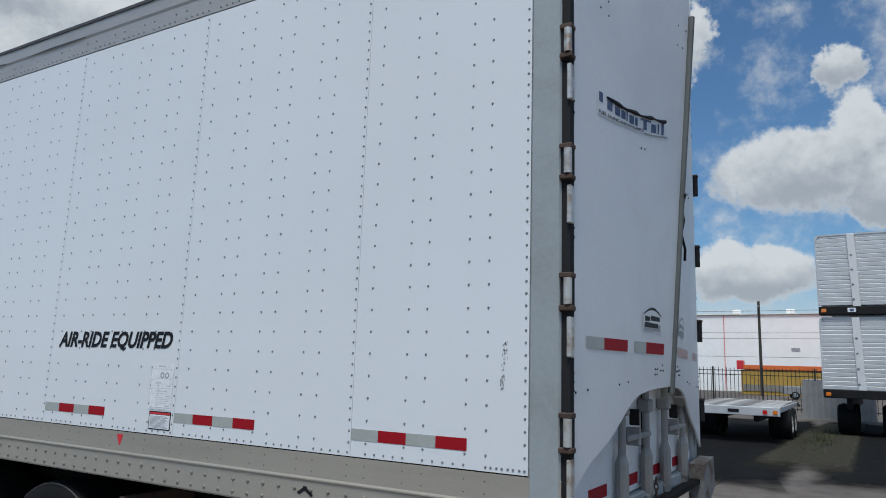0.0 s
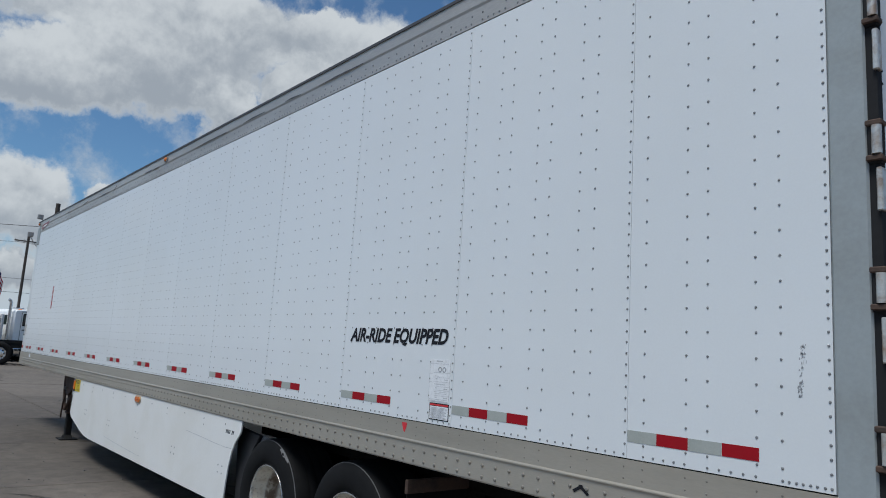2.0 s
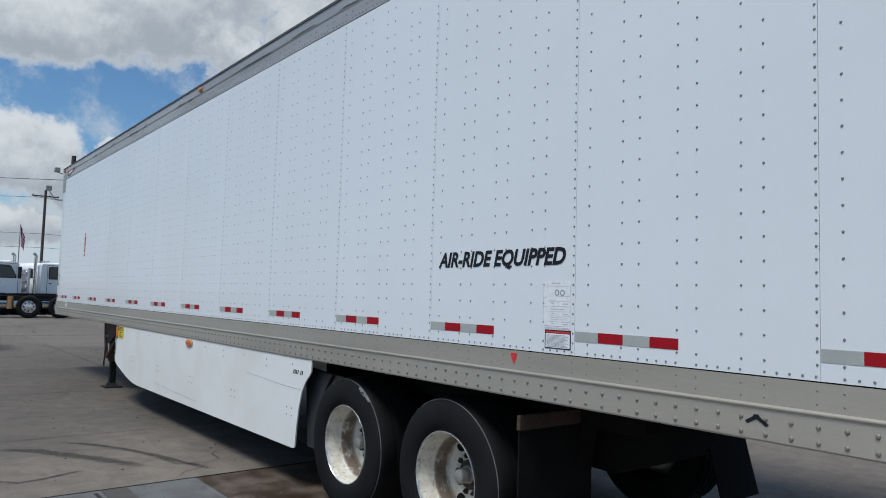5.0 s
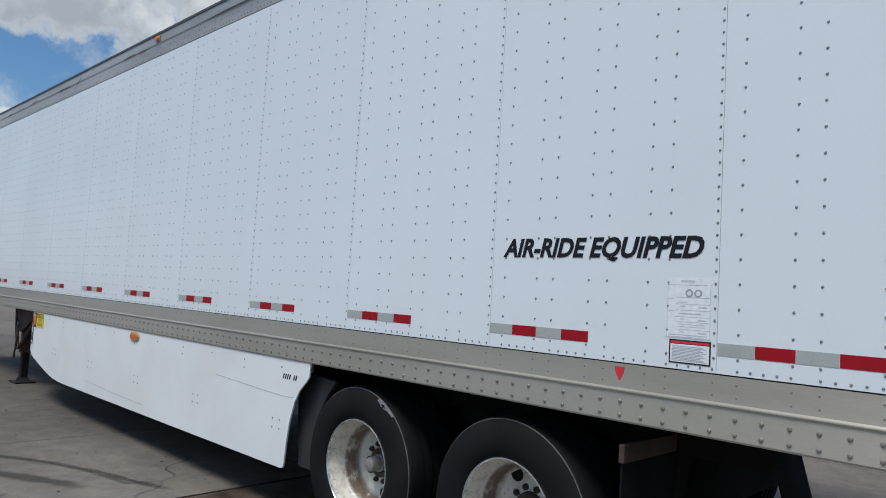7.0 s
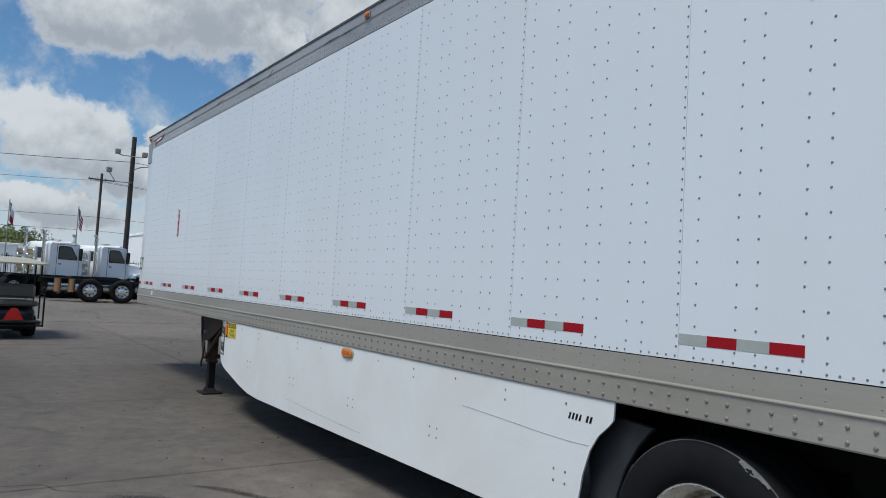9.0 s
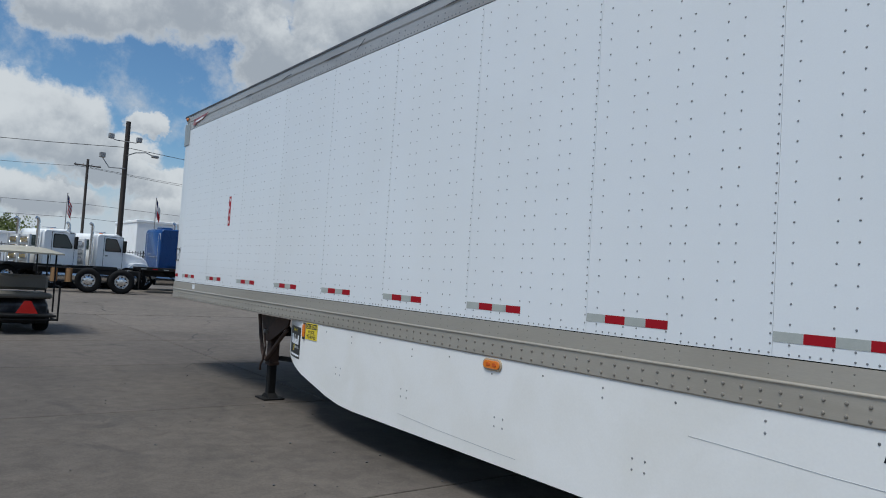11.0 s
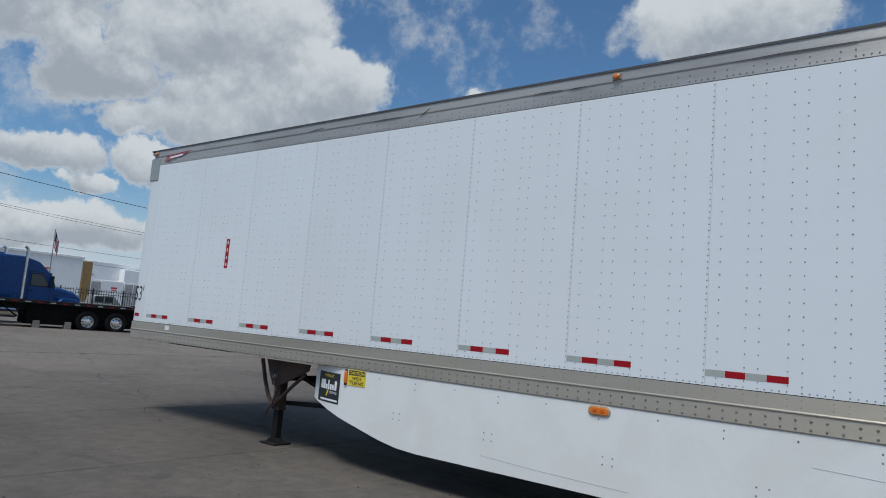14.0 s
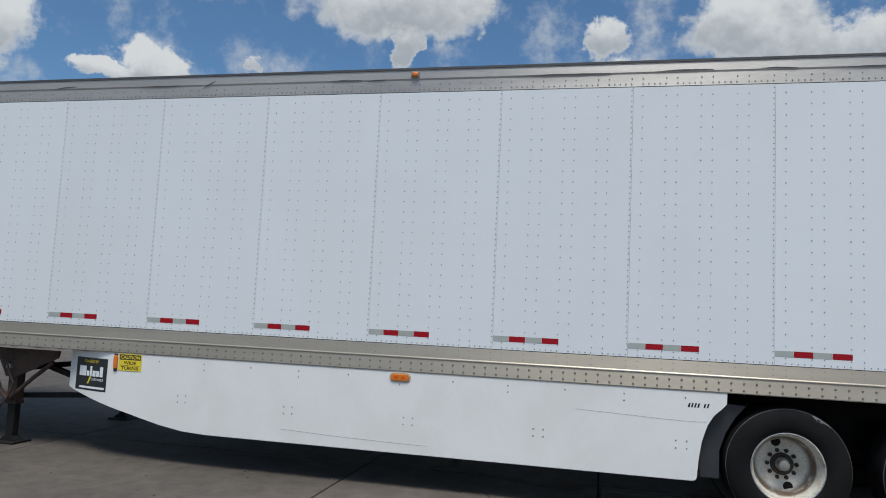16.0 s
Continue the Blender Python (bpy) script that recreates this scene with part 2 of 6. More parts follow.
def wheel_paint():
    """Chipped cream wheel paint with grime specks and a rusty ring round the disc."""
    m = bpy.data.materials.new("chipped_wheel_paint")
    m.use_nodes = True
    k = Nodes(m.node_tree)
    co = k.add("ShaderNodeTexCoord").outputs["Object"]
    info = k.add("ShaderNodeObjectInfo").outputs["Random"]
    away = k.vec("LENGTH", k.vec("MULTIPLY", co, (1.0, 0.0, 1.0)))
    soil = k.noise(co, 9.0, 6, 0.65, 0.4)
    speck = k.span(k.noise(co, 55.0, 4, 0.7), 0.58, 0.66)
    col = k.mix(k.span(soil, 0.40, 0.75), (0.70, 0.67, 0.59), (0.50, 0.43, 0.33))
    band = k.math("MULTIPLY", k.span(away, 0.262, 0.248), k.span(away, 0.195, 0.235))
    ring = k.math("MULTIPLY", band, k.span(k.math("ADD", soil, k.math("MULTIPLY", info, 0.2)), 0.36, 0.60))
    col = k.mix(k.math("MULTIPLY", ring, 0.85), col, (0.085, 0.045, 0.024))
    bare = k.span(k.math("ADD", away, k.math("MULTIPLY", k.math("SUBTRACT", soil, 0.5), 0.05)), 0.283, 0.291)
    col = k.mix(bare, col, (0.62, 0.62, 0.60))
    lip = k.math("MULTIPLY", bare, k.span(k.noise(k.vec("MULTIPLY", co, (1.0, 0.4, 1.0)), 30.0, 5, 0.7), 0.50, 0.56))
    col = k.mix(k.math("MULTIPLY", lip, 0.75), col, (0.055, 0.042, 0.034))
    col = k.mix(k.math("MULTIPLY", speck, 0.7), col, (0.06, 0.040, 0.028))
    b = k.add("ShaderNodeBsdfPrincipled")
    k.put(b.inputs["Base Color"], col)
    k.put(b.inputs["Roughness"], k.span(soil, 0.3, 0.7, 0.30, 0.55))
    k.put(b.inputs["Metallic"], k.math("MULTIPLY", k.math("SUBTRACT", bare, lip, True), 0.85))
    n = k.add("ShaderNodeBump")
    n.inputs["Strength"].default_value, n.inputs["Distance"].default_value = 0.2, 0.002
    k.put(n.inputs["Height"], speck)
    k.put(b.inputs["Normal"], n.outputs[0])
    out = k.add("ShaderNodeOutputMaterial")
    k.put(out.inputs[0], b.outputs[0])
    return m


M["rustgrey"] = material("rusty_grey_steel", (0.20, 0.20, 0.195), 0.7, 0.1, (0.075, 0.042, 0.024), 60, 0.15, 7.0, 0.95, bump=0.08)
M["wheelpaint"] = wheel_paint()
for key in ("rubber", "red", "ink", "flap", "under", "black", "core", "hole"):
    next(n for n in M[key].node_tree.nodes if n.type == "BSDF_PRINCIPLED").inputs["Specular IOR Level"].default_value = 0.2


# ---- building helpers ----
def part(name, bm, mat, parent=None, label="", smooth=False, m=None, kind=""):
    """Links a bmesh as one mesh object under a thing or under a part."""
    me = bpy.data.meshes.new(name)
    bm.normal_update()
    bm.to_mesh(me)
    bm.free()
    me.materials.append(M[mat] if isinstance(mat, str) else mat)
    if smooth:
        for p in me.polygons:
            p.use_smooth = True
        if smooth != "all":
            me.set_sharp_from_angle(angle=radians(38))
    ob = new(name, me)
    if parent is not None:
        ob.parent = parent
    if m is not None:
        ob.matrix_basis = m
    return tagged(ob, label, kind=kind)


def share(name, ob, parent, m):
    """Another object on the same mesh."""
    o = new(name, ob.data)
    o.parent, o.matrix_basis = parent, m
    return o


def empty(name, label, category, m=None, group="", kind=""):
    e = new(name)
    e.empty_display_size = 0.2
    if m is not None:
        e.matrix_basis = m
    return tagged(e, label, category, group, kind)


def add_box(bm, x0, x1, y0, y1, z0, z1, bevel=0.0, m=None):
    t = bmesh.new()
    v = [t.verts.new((x, y, z)) for x in (x0, x1) for y in (y0, y1) for z in (z0, z1)]
    for f in ((0, 1, 3, 2), (4, 6, 7, 5), (0, 4, 5, 1), (2, 3, 7, 6), (0, 2, 6, 4), (1, 5, 7, 3)):
        t.faces.new([v[i] for i in f])
    if bevel:
        bmesh.ops.bevel(t, geom=t.edges[:], offset=bevel, segments=1, affect="EDGES")
    if m is not None:
        t.transform(m)
    join(bm, t)
    return bm


def join(bm, t):
    """Adds the bmesh t to bm and frees it."""
    t.verts.index_update()
    vs = [bm.verts.new(v.co) for v in t.verts]
    for f in t.faces:
        bm.faces.new([vs[v.index] for v in f.verts])
    t.free()


def box(x0, x1, y0, y1, z0, z1, bevel=0.0, m=None):
    return add_box(bmesh.new(), x0, x1, y0, y1, z0, z1, bevel, m)


def prism(points, y0, y1, bm=None, axis="y", bevel=0.0):
    """An outline in two axes, drawn out along the third."""
    t = bmesh.new()
    place = {"y": lambda a, b, c: (a, c, b), "x": lambda a, b, c: (c, a, b), "z": lambda a, b, c: (a, b, c)}[axis]
    lo = [t.verts.new(place(a, b, y0)) for a, b in points]
    hi = [t.verts.new(place(a, b, y1)) for a, b in points]
    t.faces.new(lo)
    t.faces.new(hi[::-1])
    n = len(points)
    for i in range(n):
        t.faces.new((lo[i], hi[i], hi[(i + 1) % n], lo[(i + 1) % n]))
    bmesh.ops.recalc_face_normals(t, faces=t.faces[:])
    if bevel:
        bmesh.ops.bevel(t, geom=t.edges[:], offset=bevel, segments=1, affect="EDGES")
    if bm is None:
        return t
    join(bm, t)
    return bm


def tube(bm, points, r, sides=8, cap=True):
    """A round bar along points; r is one radius or one for each point."""
    pts = [Vector(p) for p in points]
    rs = r if isinstance(r, (list, tuple)) else [r] * len(pts)
    rings = []
    for i, p in enumerate(pts):
        d = (pts[min(i + 1, len(pts) - 1)] - pts[max(i - 1, 0)]).normalized()
        a = d.orthogonal().normalized() if i == 0 else (rings_a - d * rings_a.dot(d)).normalized()
        rings_a = a
        b = d.cross(a)
        rings.append([bm.verts.new(p + (a * math.cos(q) + b * math.sin(q)) * rs[i])
                      for q in (2 * math.pi * s / sides for s in range(sides))])
    for u, v in zip(rings, rings[1:]):
        for s in range(sides):
            bm.faces.new((u[s], u[(s + 1) % sides], v[(s + 1) % sides], v[s]))
    if cap:
        bm.faces.new(rings[0][::-1])
        bm.faces.new(rings[-1])
    return bm


def lathe(profile, sides=48, bm=None, closed=False):
    """Turns (radius, y) round the y axis."""
    bm = bm or bmesh.new()
    rings = []
    for r, y in profile:
        if r < 1e-6:
            rings.append([bm.verts.new((0, y, 0))])
        else:
            rings.append([bm.verts.new((r * math.cos(q), y, r * math.sin(q))) for q in (2 * math.pi * s / sides for s in range(sides))])
    pairs = list(zip(rings, rings[1:])) + ([(rings[-1], rings[0])] if closed else [])
    for u, v in pairs:
        for s in range(sides):
            n = (s + 1) % sides
            loop = [u[s % len(u)], u[n % len(u)], v[n % len(v)], v[s % len(v)]]
            loop = [a for i, a in enumerate(loop) if a not in loop[:i]]
            if len(loop) > 2:
                bm.faces.new(loop)
    bmesh.ops.recalc_face_normals(bm, faces=bm.faces[:])
    return bm


def rivet_mesh(spots, y, r=0.0061, h=0.0039, sides=7):
    """Low domed rivet heads on a wall that faces -y, as one bmesh."""
    verts, faces = [], []
    for x, z in spots:
        n = len(verts)
        for rr, d in ((r, 0.0), (r * 0.72, h * 0.75)):
            for s in range(sides):
                q = 2 * math.pi * s / sides
                verts.append((x + rr * math.cos(q), y - d, z + rr * math.sin(q)))
        verts.append((x, y - h, z))
        for s in range(sides):
            t = (s + 1) % sides
            faces.append((n + s, n + t, n + sides + t, n + sides + s))
            faces.append((n + sides + s, n + sides + t, n + 2 * sides))
    me = bpy.data.meshes.new("t")
    me.from_pydata(verts, [], faces)
    bm = bmesh.new()
    bm.from_mesh(me)
    bpy.data.meshes.remove(me)
    return bm


def lettering(body, width, height, shear=0.0, bold=0.0):
    """Words in the built-in font as a bmesh in the x-z plane, filling width x height from the lower left corner."""
    cu = bpy.data.curves.new("t", "FONT")
    cu.body, cu.offset, cu.resolution_u, cu.extrude = body, bold, 3, 0.0
    ob = new("t", cu)
    me = bpy.data.meshes.new_from_object(ob.evaluated_get(bpy.context.evaluated_depsgraph_get()))
    bpy.data.objects.remove(ob)
    bpy.data.curves.remove(cu)
    bm = bmesh.new()
    bm.from_mesh(me)
    bpy.data.meshes.remove(me)
    for v in bm.verts:
        v.co.x += shear * v.co.y
    lo = [min(v.co[i] for v in bm.verts) for i in (0, 1)]
    hi = [max(v.co[i] for v in bm.verts) for i in (0, 1)]
    for v in bm.verts:
        v.co = ((v.co.x - lo[0]) / (hi[0] - lo[0]) * width, 0, (v.co.y - lo[1]) / (hi[1] - lo[1]) * height)
    return bm


def words(body, x, z, width, height, y, mat, parent, name="lettering", shear=0.0, bold=0.0, label=""):
    bm = lettering(body, width, height, shear, bold)
    bmesh.ops.translate(bm, verts=bm.verts[:], vec=(x, y, z))
    return part(name, bm, mat, parent, label)


def sheet(x0, x1, z0, z1, y, t=0.0012):
    """A thin plate that faces -y."""
    return box(x0, x1, y - t, y, z0, z1)


# ---- ground: worn concrete yard ----
def ground_material():
    m = bpy.data.materials.new("worn_concrete")
    m.use_nodes = True
    k = Nodes(m.node_tree)
    geo = k.add("ShaderNodeNewGeometry").outputs["Position"]
    a = k.span(k.noise(geo, 0.28, 6, 0.62, 0.6), 0.40, 0.66)
    b = k.span(k.noise(geo, 1.5, 6, 0.65, 0.8), 0.45, 0.72)
    c = k.noise(geo, 45.0, 4, 0.7)
    blotch = k.noise(geo, 4.5, 5, 0.7, 0.5)
    speck = k.span(k.noise(geo, 210.0, 2, 0.5), 0.60, 0.72)
    col = k.mix(a, (0.150, 0.127, 0.107), (0.096, 0.082, 0.071))
    col = k.mix(k.math("MULTIPLY", b, 0.55), col, (0.166, 0.143, 0.120))
    drip = k.span(k.noise(k.vec("MULTIPLY", geo, (1.0, 1.6, 1.0)), 0.9, 3, 0.5, 1.2), 0.62, 0.74)
    col = k.mix(k.math("MULTIPLY", drip, 0.6), col, (0.046, 0.043, 0.041))
    spill = k.span(k.noise(k.vec("ADD", geo, (7.0, 3.0, 0.0)), 0.55, 4, 0.6, 0.9), 0.66, 0.70)
    col = k.mix(k.math("MULTIPLY", spill, 0.5), col, (0.055, 0.048, 0.042))
    col = k.mix(k.math("MULTIPLY", speck, 0.4), col, (0.20, 0.18, 0.16))
    apart = k.add("ShaderNodeSeparateXYZ")
    k.put(apart.inputs[0], geo)
    pale = k.math("MULTIPLY", k.span(k.math("ADD", apart.outputs[0], k.math("MULTIPLY", k.noise(geo, 0.2, 3), 6.0)), -16.0, -27.0), 0.3)
    col = k.mix(pale, col, (0.200, 0.174, 0.145))
    # concrete darker from about x -10 to -16, fading out at wandering edges
    wander = k.math("ADD", apart.outputs[0], k.math("MULTIPLY", k.noise(geo, 0.45, 4), 3.0))
    dark_stretch = k.math("MULTIPLY", k.span(wander, -6.6, -8.6), k.span(wander, -23.0, -15.0))
    col = k.mix(k.math("MULTIPLY", dark_stretch, 0.55), col, (0.070, 0.060, 0.052))
    info = k.add("ShaderNodeObjectInfo")
    tone = k.math("MULTIPLY", k.math("MULTIPLY", k.span(c, 0.2, 0.8, 0.84, 1.16), k.span(blotch, 0.25, 0.75, 0.80, 1.20)), k.span(info.outputs["Random"], 0, 1, 0.93, 1.07))
    g = k.add("ShaderNodeCombineXYZ")
    for i in range(3):
        k.put(g.inputs[i], tone)
    col = k.mix(1.0, col, g.outputs[0], "MULTIPLY")
    # hairline cracks
    vor = k.add("ShaderNodeTexVoronoi", feature="DISTANCE_TO_EDGE")
    warp = k.add("ShaderNodeTexNoise")
    k.put(warp.inputs["Vector"], geo)
    warp.inputs["Scale"].default_value = 1.1
    k.put(vor.inputs["Vector"], k.vec("ADD", geo, k.vec("MULTIPLY", warp.outputs["Color"], (1.2, 1.2, 0))))
    vor.inputs["Scale"].default_value = 0.16
    crack = k.math("MULTIPLY", k.span(vor.outputs["Distance"], 0.0035, 0.0008), k.span(k.noise(geo, 0.5, 2), 0.45, 0.6))
    col = k.mix(k.math("MULTIPLY", crack, 0.8), col, (0.03, 0.028, 0.027))
    p = k.add("ShaderNodeBsdfPrincipled")
    k.put(p.inputs["Base Color"], col)
    k.put(p.inputs["Roughness"], k.span(b, 0, 1, 0.78, 0.9))
    p.inputs["Specular IOR Level"].default_value = 0.3
    n = k.add("ShaderNodeBump")
    n.inputs["Strength"].default_value, n.inputs["Distance"].default_value = 0.35, 0.004
    k.put(n.inputs["Height"], k.math("ADD", c, k.math("MULTIPLY", crack, -2.0)))
    k.put(p.inputs["Normal"], n.outputs[0])
    out = k.add("ShaderNodeOutputMaterial")
    k.put(out.inputs[0], p.outputs[0])
    return m


M["concrete"] = ground_material()
M["joint"] = material("joint_filler", (0.016, 0.0155, 0.015), 0.95, 0, (0.03, 0.027, 0.024), 30, 0.2, 2, 0.6)
SLAB_X0, SLAB_X1, SLAB_Y0, SLAB_Y1 = -27.5, 9.5, -24.0, 36.0
RISE = 0.2            # the yard beyond the slabs climbs a hand's breadth
bm = bmesh.new()
ring = [-3200, -37.0, SLAB_X0, SLAB_X1, 3200], [-3200, SLAB_Y0, SLAB_Y1, 3200]
for i in range(4):
    for j in range(3):
        if (i, j) != (2, 1):
            bm.faces.new([bm.verts.new((ring[0][i + a], ring[1][j + b], RISE if i + a < 2 else 0.0)) for a, b in ((0, 0), (1, 0), (1, 1), (0, 1))])
bmesh.ops.remove_doubles(bm, verts=bm.verts[:], dist=0.001)
ground = tagged(part("ground", bm, "concrete"), "grey worn concrete lot reaching the horizon", "ground", kind="structure")
bed = bmesh.new()
bed.faces.new([bed.verts.new(p) for p in ((SLAB_X0, SLAB_Y0, -0.012), (SLAB_X1, SLAB_Y0, -0.012), (SLAB_X1, SLAB_Y1, -0.012), (SLAB_X0, SLAB_Y1, -0.012))])
part("joint_bed", bed, "joint", ground)
part("edge_joint", box(SLAB_X0 - 0.02, SLAB_X0 + 0.016, SLAB_Y0, SLAB_Y1, -0.02, 0.003), "joint", ground)
xs = [SLAB_X0 + 3.70 * i for i in range(11)]
ys = [SLAB_Y0 + 5.0 * i for i in range(13)]
bm = box(0.010, 3.690, 0.010, 4.990, -0.03, 0.0, 0.006)
slab0 = part("slab", bm, "concrete", ground, m=pose(xs[0], ys[0], 0))
for i in range(10):
    for j in range(12):
        if i or j:
            share("slab", slab0, ground, pose(xs[i], ys[j], 0))


# ---- the white dry van trailer ----
SEAM = [-1.42 - (13 - k) * 1.22 for k in range(0, 14)]      # left edge of panel k
FRONT, REAR, WIDE = -16.42, -0.385, 2.6
P_LO, P_HI = 1.372, 3.846
van = empty("semi_trailer", "white riveted 53-foot dry van semi-trailer parked on concrete", "trailer")

# dark shell behind the panels, closed all round
part("inner_shell", box(FRONT + 0.03, REAR - 0.05, 0.012, WIDE - 0.012, 1.12, 4.03), "core", van, "dark inner body behind the wall panels")
part("roof", prism([(0.0, 4.06), (0.02, 4.085), (WIDE / 2, 4.10), (WIDE - 0.02, 4.085), (WIDE, 4.06), (WIDE, 4.03), (0.0, 4.03)], FRONT, REAR, axis="x"), "toprail", van, "thin aluminium roof sheet")
part("far_wall", box(FRONT + 0.02, REAR - 0.1, WIDE - 0.012, WIDE, 1.09, 4.03), "panel", van, "white far side wall")
part("nose_wall", box(FRONT, FRONT + 0.03, 0.03, WIDE - 0.03, 1.1, 4.05, 0.01), "panel", van, "white front wall")

ROWS = [1.4345 + 0.1013 * i for i in range(24)]
for k in range(1, 14):
    x0 = SEAM[k] if k > 1 else -16.10
    x1 = SEAM[k + 1] if k < 13 else -0.535
    bm = box(x0 + 0.0008, x1 - 0.0008, 0.0, 0.010, P_LO, P_HI, 0.0006)
    panel = part("side_panel", bm, "panel", van)
    spots = []
    for c in range(4):
        for d in (-0.012, 0.086):
            x = SEAM[k] + c * 0.305 + d
            if x < x0 + 0.02 and not (c == 0 and d < 0):
                continue
            if x > x1 - 0.02:
                continue
            dense = c == 0 and d < 0
            if dense and k == 1:
                continue
            if dense:
                spots += [(x, 1.4345 + 0.05065 * i) for i in range(48)]
            else:
                spots += [(x, z) for z in ROWS]
        spots += [(SEAM[k] + c * 0.305 + 0.086 + 0.0505 * i, 1.389) for i in range(5) if x0 < SEAM[k] + c * 0.305 + 0.086 + 0.0505 * i < x1]
    if k == 13:
        spots += [(-0.550, 1.389 + 0.0507 * i) for i in range(49)] + [(-0.60, 1.389), (-0.65, 1.389), (-0.70, 1.389)]
    part("rivets", rivet_mesh(spots, 0.0), "rivet", panel, "rows of domed rivet heads", kind="stuff")
    ta = x0 + (0.003 if k > 1 else -0.0)
    for i, (a, b) in enumerate(((0.0, 0.148), (0.150, 0.300), (0.302, 0.450), (0.452, 0.604))):
        if k == 1:
            a, b = a + 0.10, b + 0.10
        part("tape_segment", sheet(ta + a, ta + b, 1.4455, 1.4965, -0.0004), "red" if i % 2 else "silver", panel, "red reflective tape" if i % 2 else "dull silver reflective tape")
# short tape piece at the nose
part("tape_segment", sheet(-16.35, -16.22, 1.4455, 1.4965, -0.0014), "red", van, "red reflective tape")

# bottom rail: upper flange, rib, lower flange
prof = [(0.008, 1.108), (0.008, 1.366), (-0.004, 1.366), (-0.005, 1.259), (-0.0085, 1.2555), (-0.0125, 1.251), (-0.0125, 1.2455), (-0.007, 1.2435),
        (-0.005, 1.236), (-0.006, 1.116), (-0.002, 1.108)]
rail = part("bottom_rail", prism(prof, FRONT + 0.02, -0.395, axis="x"), "rail", van, "dull aluminium bottom rail with a pressed rib")
spots = []
for k in range(1, 14):
    for c in range(4):
        for d in (-0.012, 0.086):
            x = SEAM[k] + c * 0.305 + d
            if FRONT + 0.1 < x < -0.55:
                spots += [(x, 1.335), (x, 1.285)]
part("rivets", rivet_mesh(spots, -0.0045, 0.005, 0.0022), "railrivet", rail, "small flush rivets", kind="stuff")
spots = [(-0.608 - 0.1025 * i, z) for i in range(152) for z in (1.199, 1.139) if -0.60 - 0.1025 * i > FRONT + 0.15]
part("rivets", rivet_mesh(spots, -0.006, 0.0105, 0.007, 8), "railrivet", rail, "large domed rivets in two rows", kind="stuff")
# top rail
prof = [(0.009, 3.851), (0.009, 4.075), (-0.012, 4.075), (-0.012, 3.985), (-0.004, 3.968), (-0.003, 3.851)]
top = part("top_rail", prism(prof, -16.32, -0.395, axis="x"), "toprail", van, "weathered aluminium top rail with scratches")
part("roof_lip", prism([(-0.020, 4.070), (-0.020, 4.092), (0.03, 4.098), (0.03, 4.076)], FRONT, -0.385, axis="x"), "lip", top, "dark roof edge strip")
spots = []
for k in range(1, 14):
    for c in range(4):
        for d in (-0.012, 0.086):
            x = SEAM[k] + c * 0.305 + d
            if -16.2 < x < -0.45:
                spots.append((x, 3.925))
        spots += [(SEAM[k] + c * 0.305 + 0.086 + 0.0505 * i, 3.874) for i in range(5) if SEAM[k] + c * 0.305 + 0.086 + 0.0505 * i > -16.2]
part("rivets", rivet_mesh([s for s in spots if s[0] < -0.45], -0.0035, 0.0085, 0.0045), "rivet", top, "rivet rows", kind="stuff")
# scratches and torn edges along the top rail
rng = random.Random(5)
for x, z, w, sl in ((-10.75, 3.93, 0.16, 0.09), (-11.5, 3.975, 0.5, 0.0), (-9.3, 3.978, 0.35, 0.0), (-8.9, 3.965, 0.2, 0.01), (-7.4, 3.978, 0.9, 0.0),
                    (-6.1, 3.985, 0.5, 0.004), (-12.6, 3.98, 0.3, 0.02), (-4.6, 3.976, 0.7, 0.0), (-13.8, 3.97, 0.25, 0.01), (-5.2, 3.99, 0.3, -0.01)):
    prism([(x, z), (x + w, z + sl), (x + w * 0.98, z + sl + 0.006), (x + w * 0.4, z + sl * 0.4 + 0.012)], -0.0142, -0.0125, bm := bmesh.new())
    part("scratch", bm, "lip", top, "dark gouge in the metal")


def clearance_lamp(x, z, y, parent, w=0.05, h=0.025, name="marker_lamp"):
    lamp = part(name, box(x - w, x + w, y - 0.012, y, z - h, z + h, 0.006), "galv", parent, "marker lamp in a metal guard")
    bm = lathe([(0.0, -0.022), (w * 0.5, -0.020), (w * 0.78, -0.010), (w * 0.80, 0.0)], 20)
    for v in bm.verts:
        v.co = (x + v.co.x, y - 0.012 + v.co.y, z + v.co.z * h / w)
    part("lens", bm, "amber", lamp, "amber plastic lens", smooth=True)
    return lamp


clearance_lamp(-8.394, 4.022, -0.012, van, 0.045, 0.034)
clearance_lamp(-16.27, 4.03, -0.012, van, 0.06, 0.03)

# maker's badge on the top rail: a plain winged shape
bm = prism([(-16.02, 3.90), (-15.95, 3.985), (-15.28, 4.01), (-15.42, 3.965), (-15.50, 3.955), (-15.56, 3.925), (-15.66, 3.935), (-15.74, 3.905), (-15.80, 3.925), (-15.9, 3.885)], -0.0135, -0.012)
badge = part("maker_badge", bm, "maroon", van, "worn maroon winged badge")
part("badge_bar", prism([(-15.88, 3.925), (-15.52, 3.945), (-15.50, 3.975), (-15.86, 3.955)], -0.0145, -0.0135), "paper", badge, "pale lettering bar")
# grey corner cap at the nose
part("nose_corner_post", prism([(-16.101, -0.001), (-16.36, -0.001), (-16.395, 0.012), (-16.415, 0.04), (-16.418, 0.12), (-16.101, 0.12)], 1.372, 4.03, axis="z"), "panel", van, "white rounded front corner", smooth=True)
part("corner_cap", box(-16.41, -16.16, -0.012, 0.01, 3.60, 3.96, 0.006), "frame", van, "grey metal cap plate on the front corner")

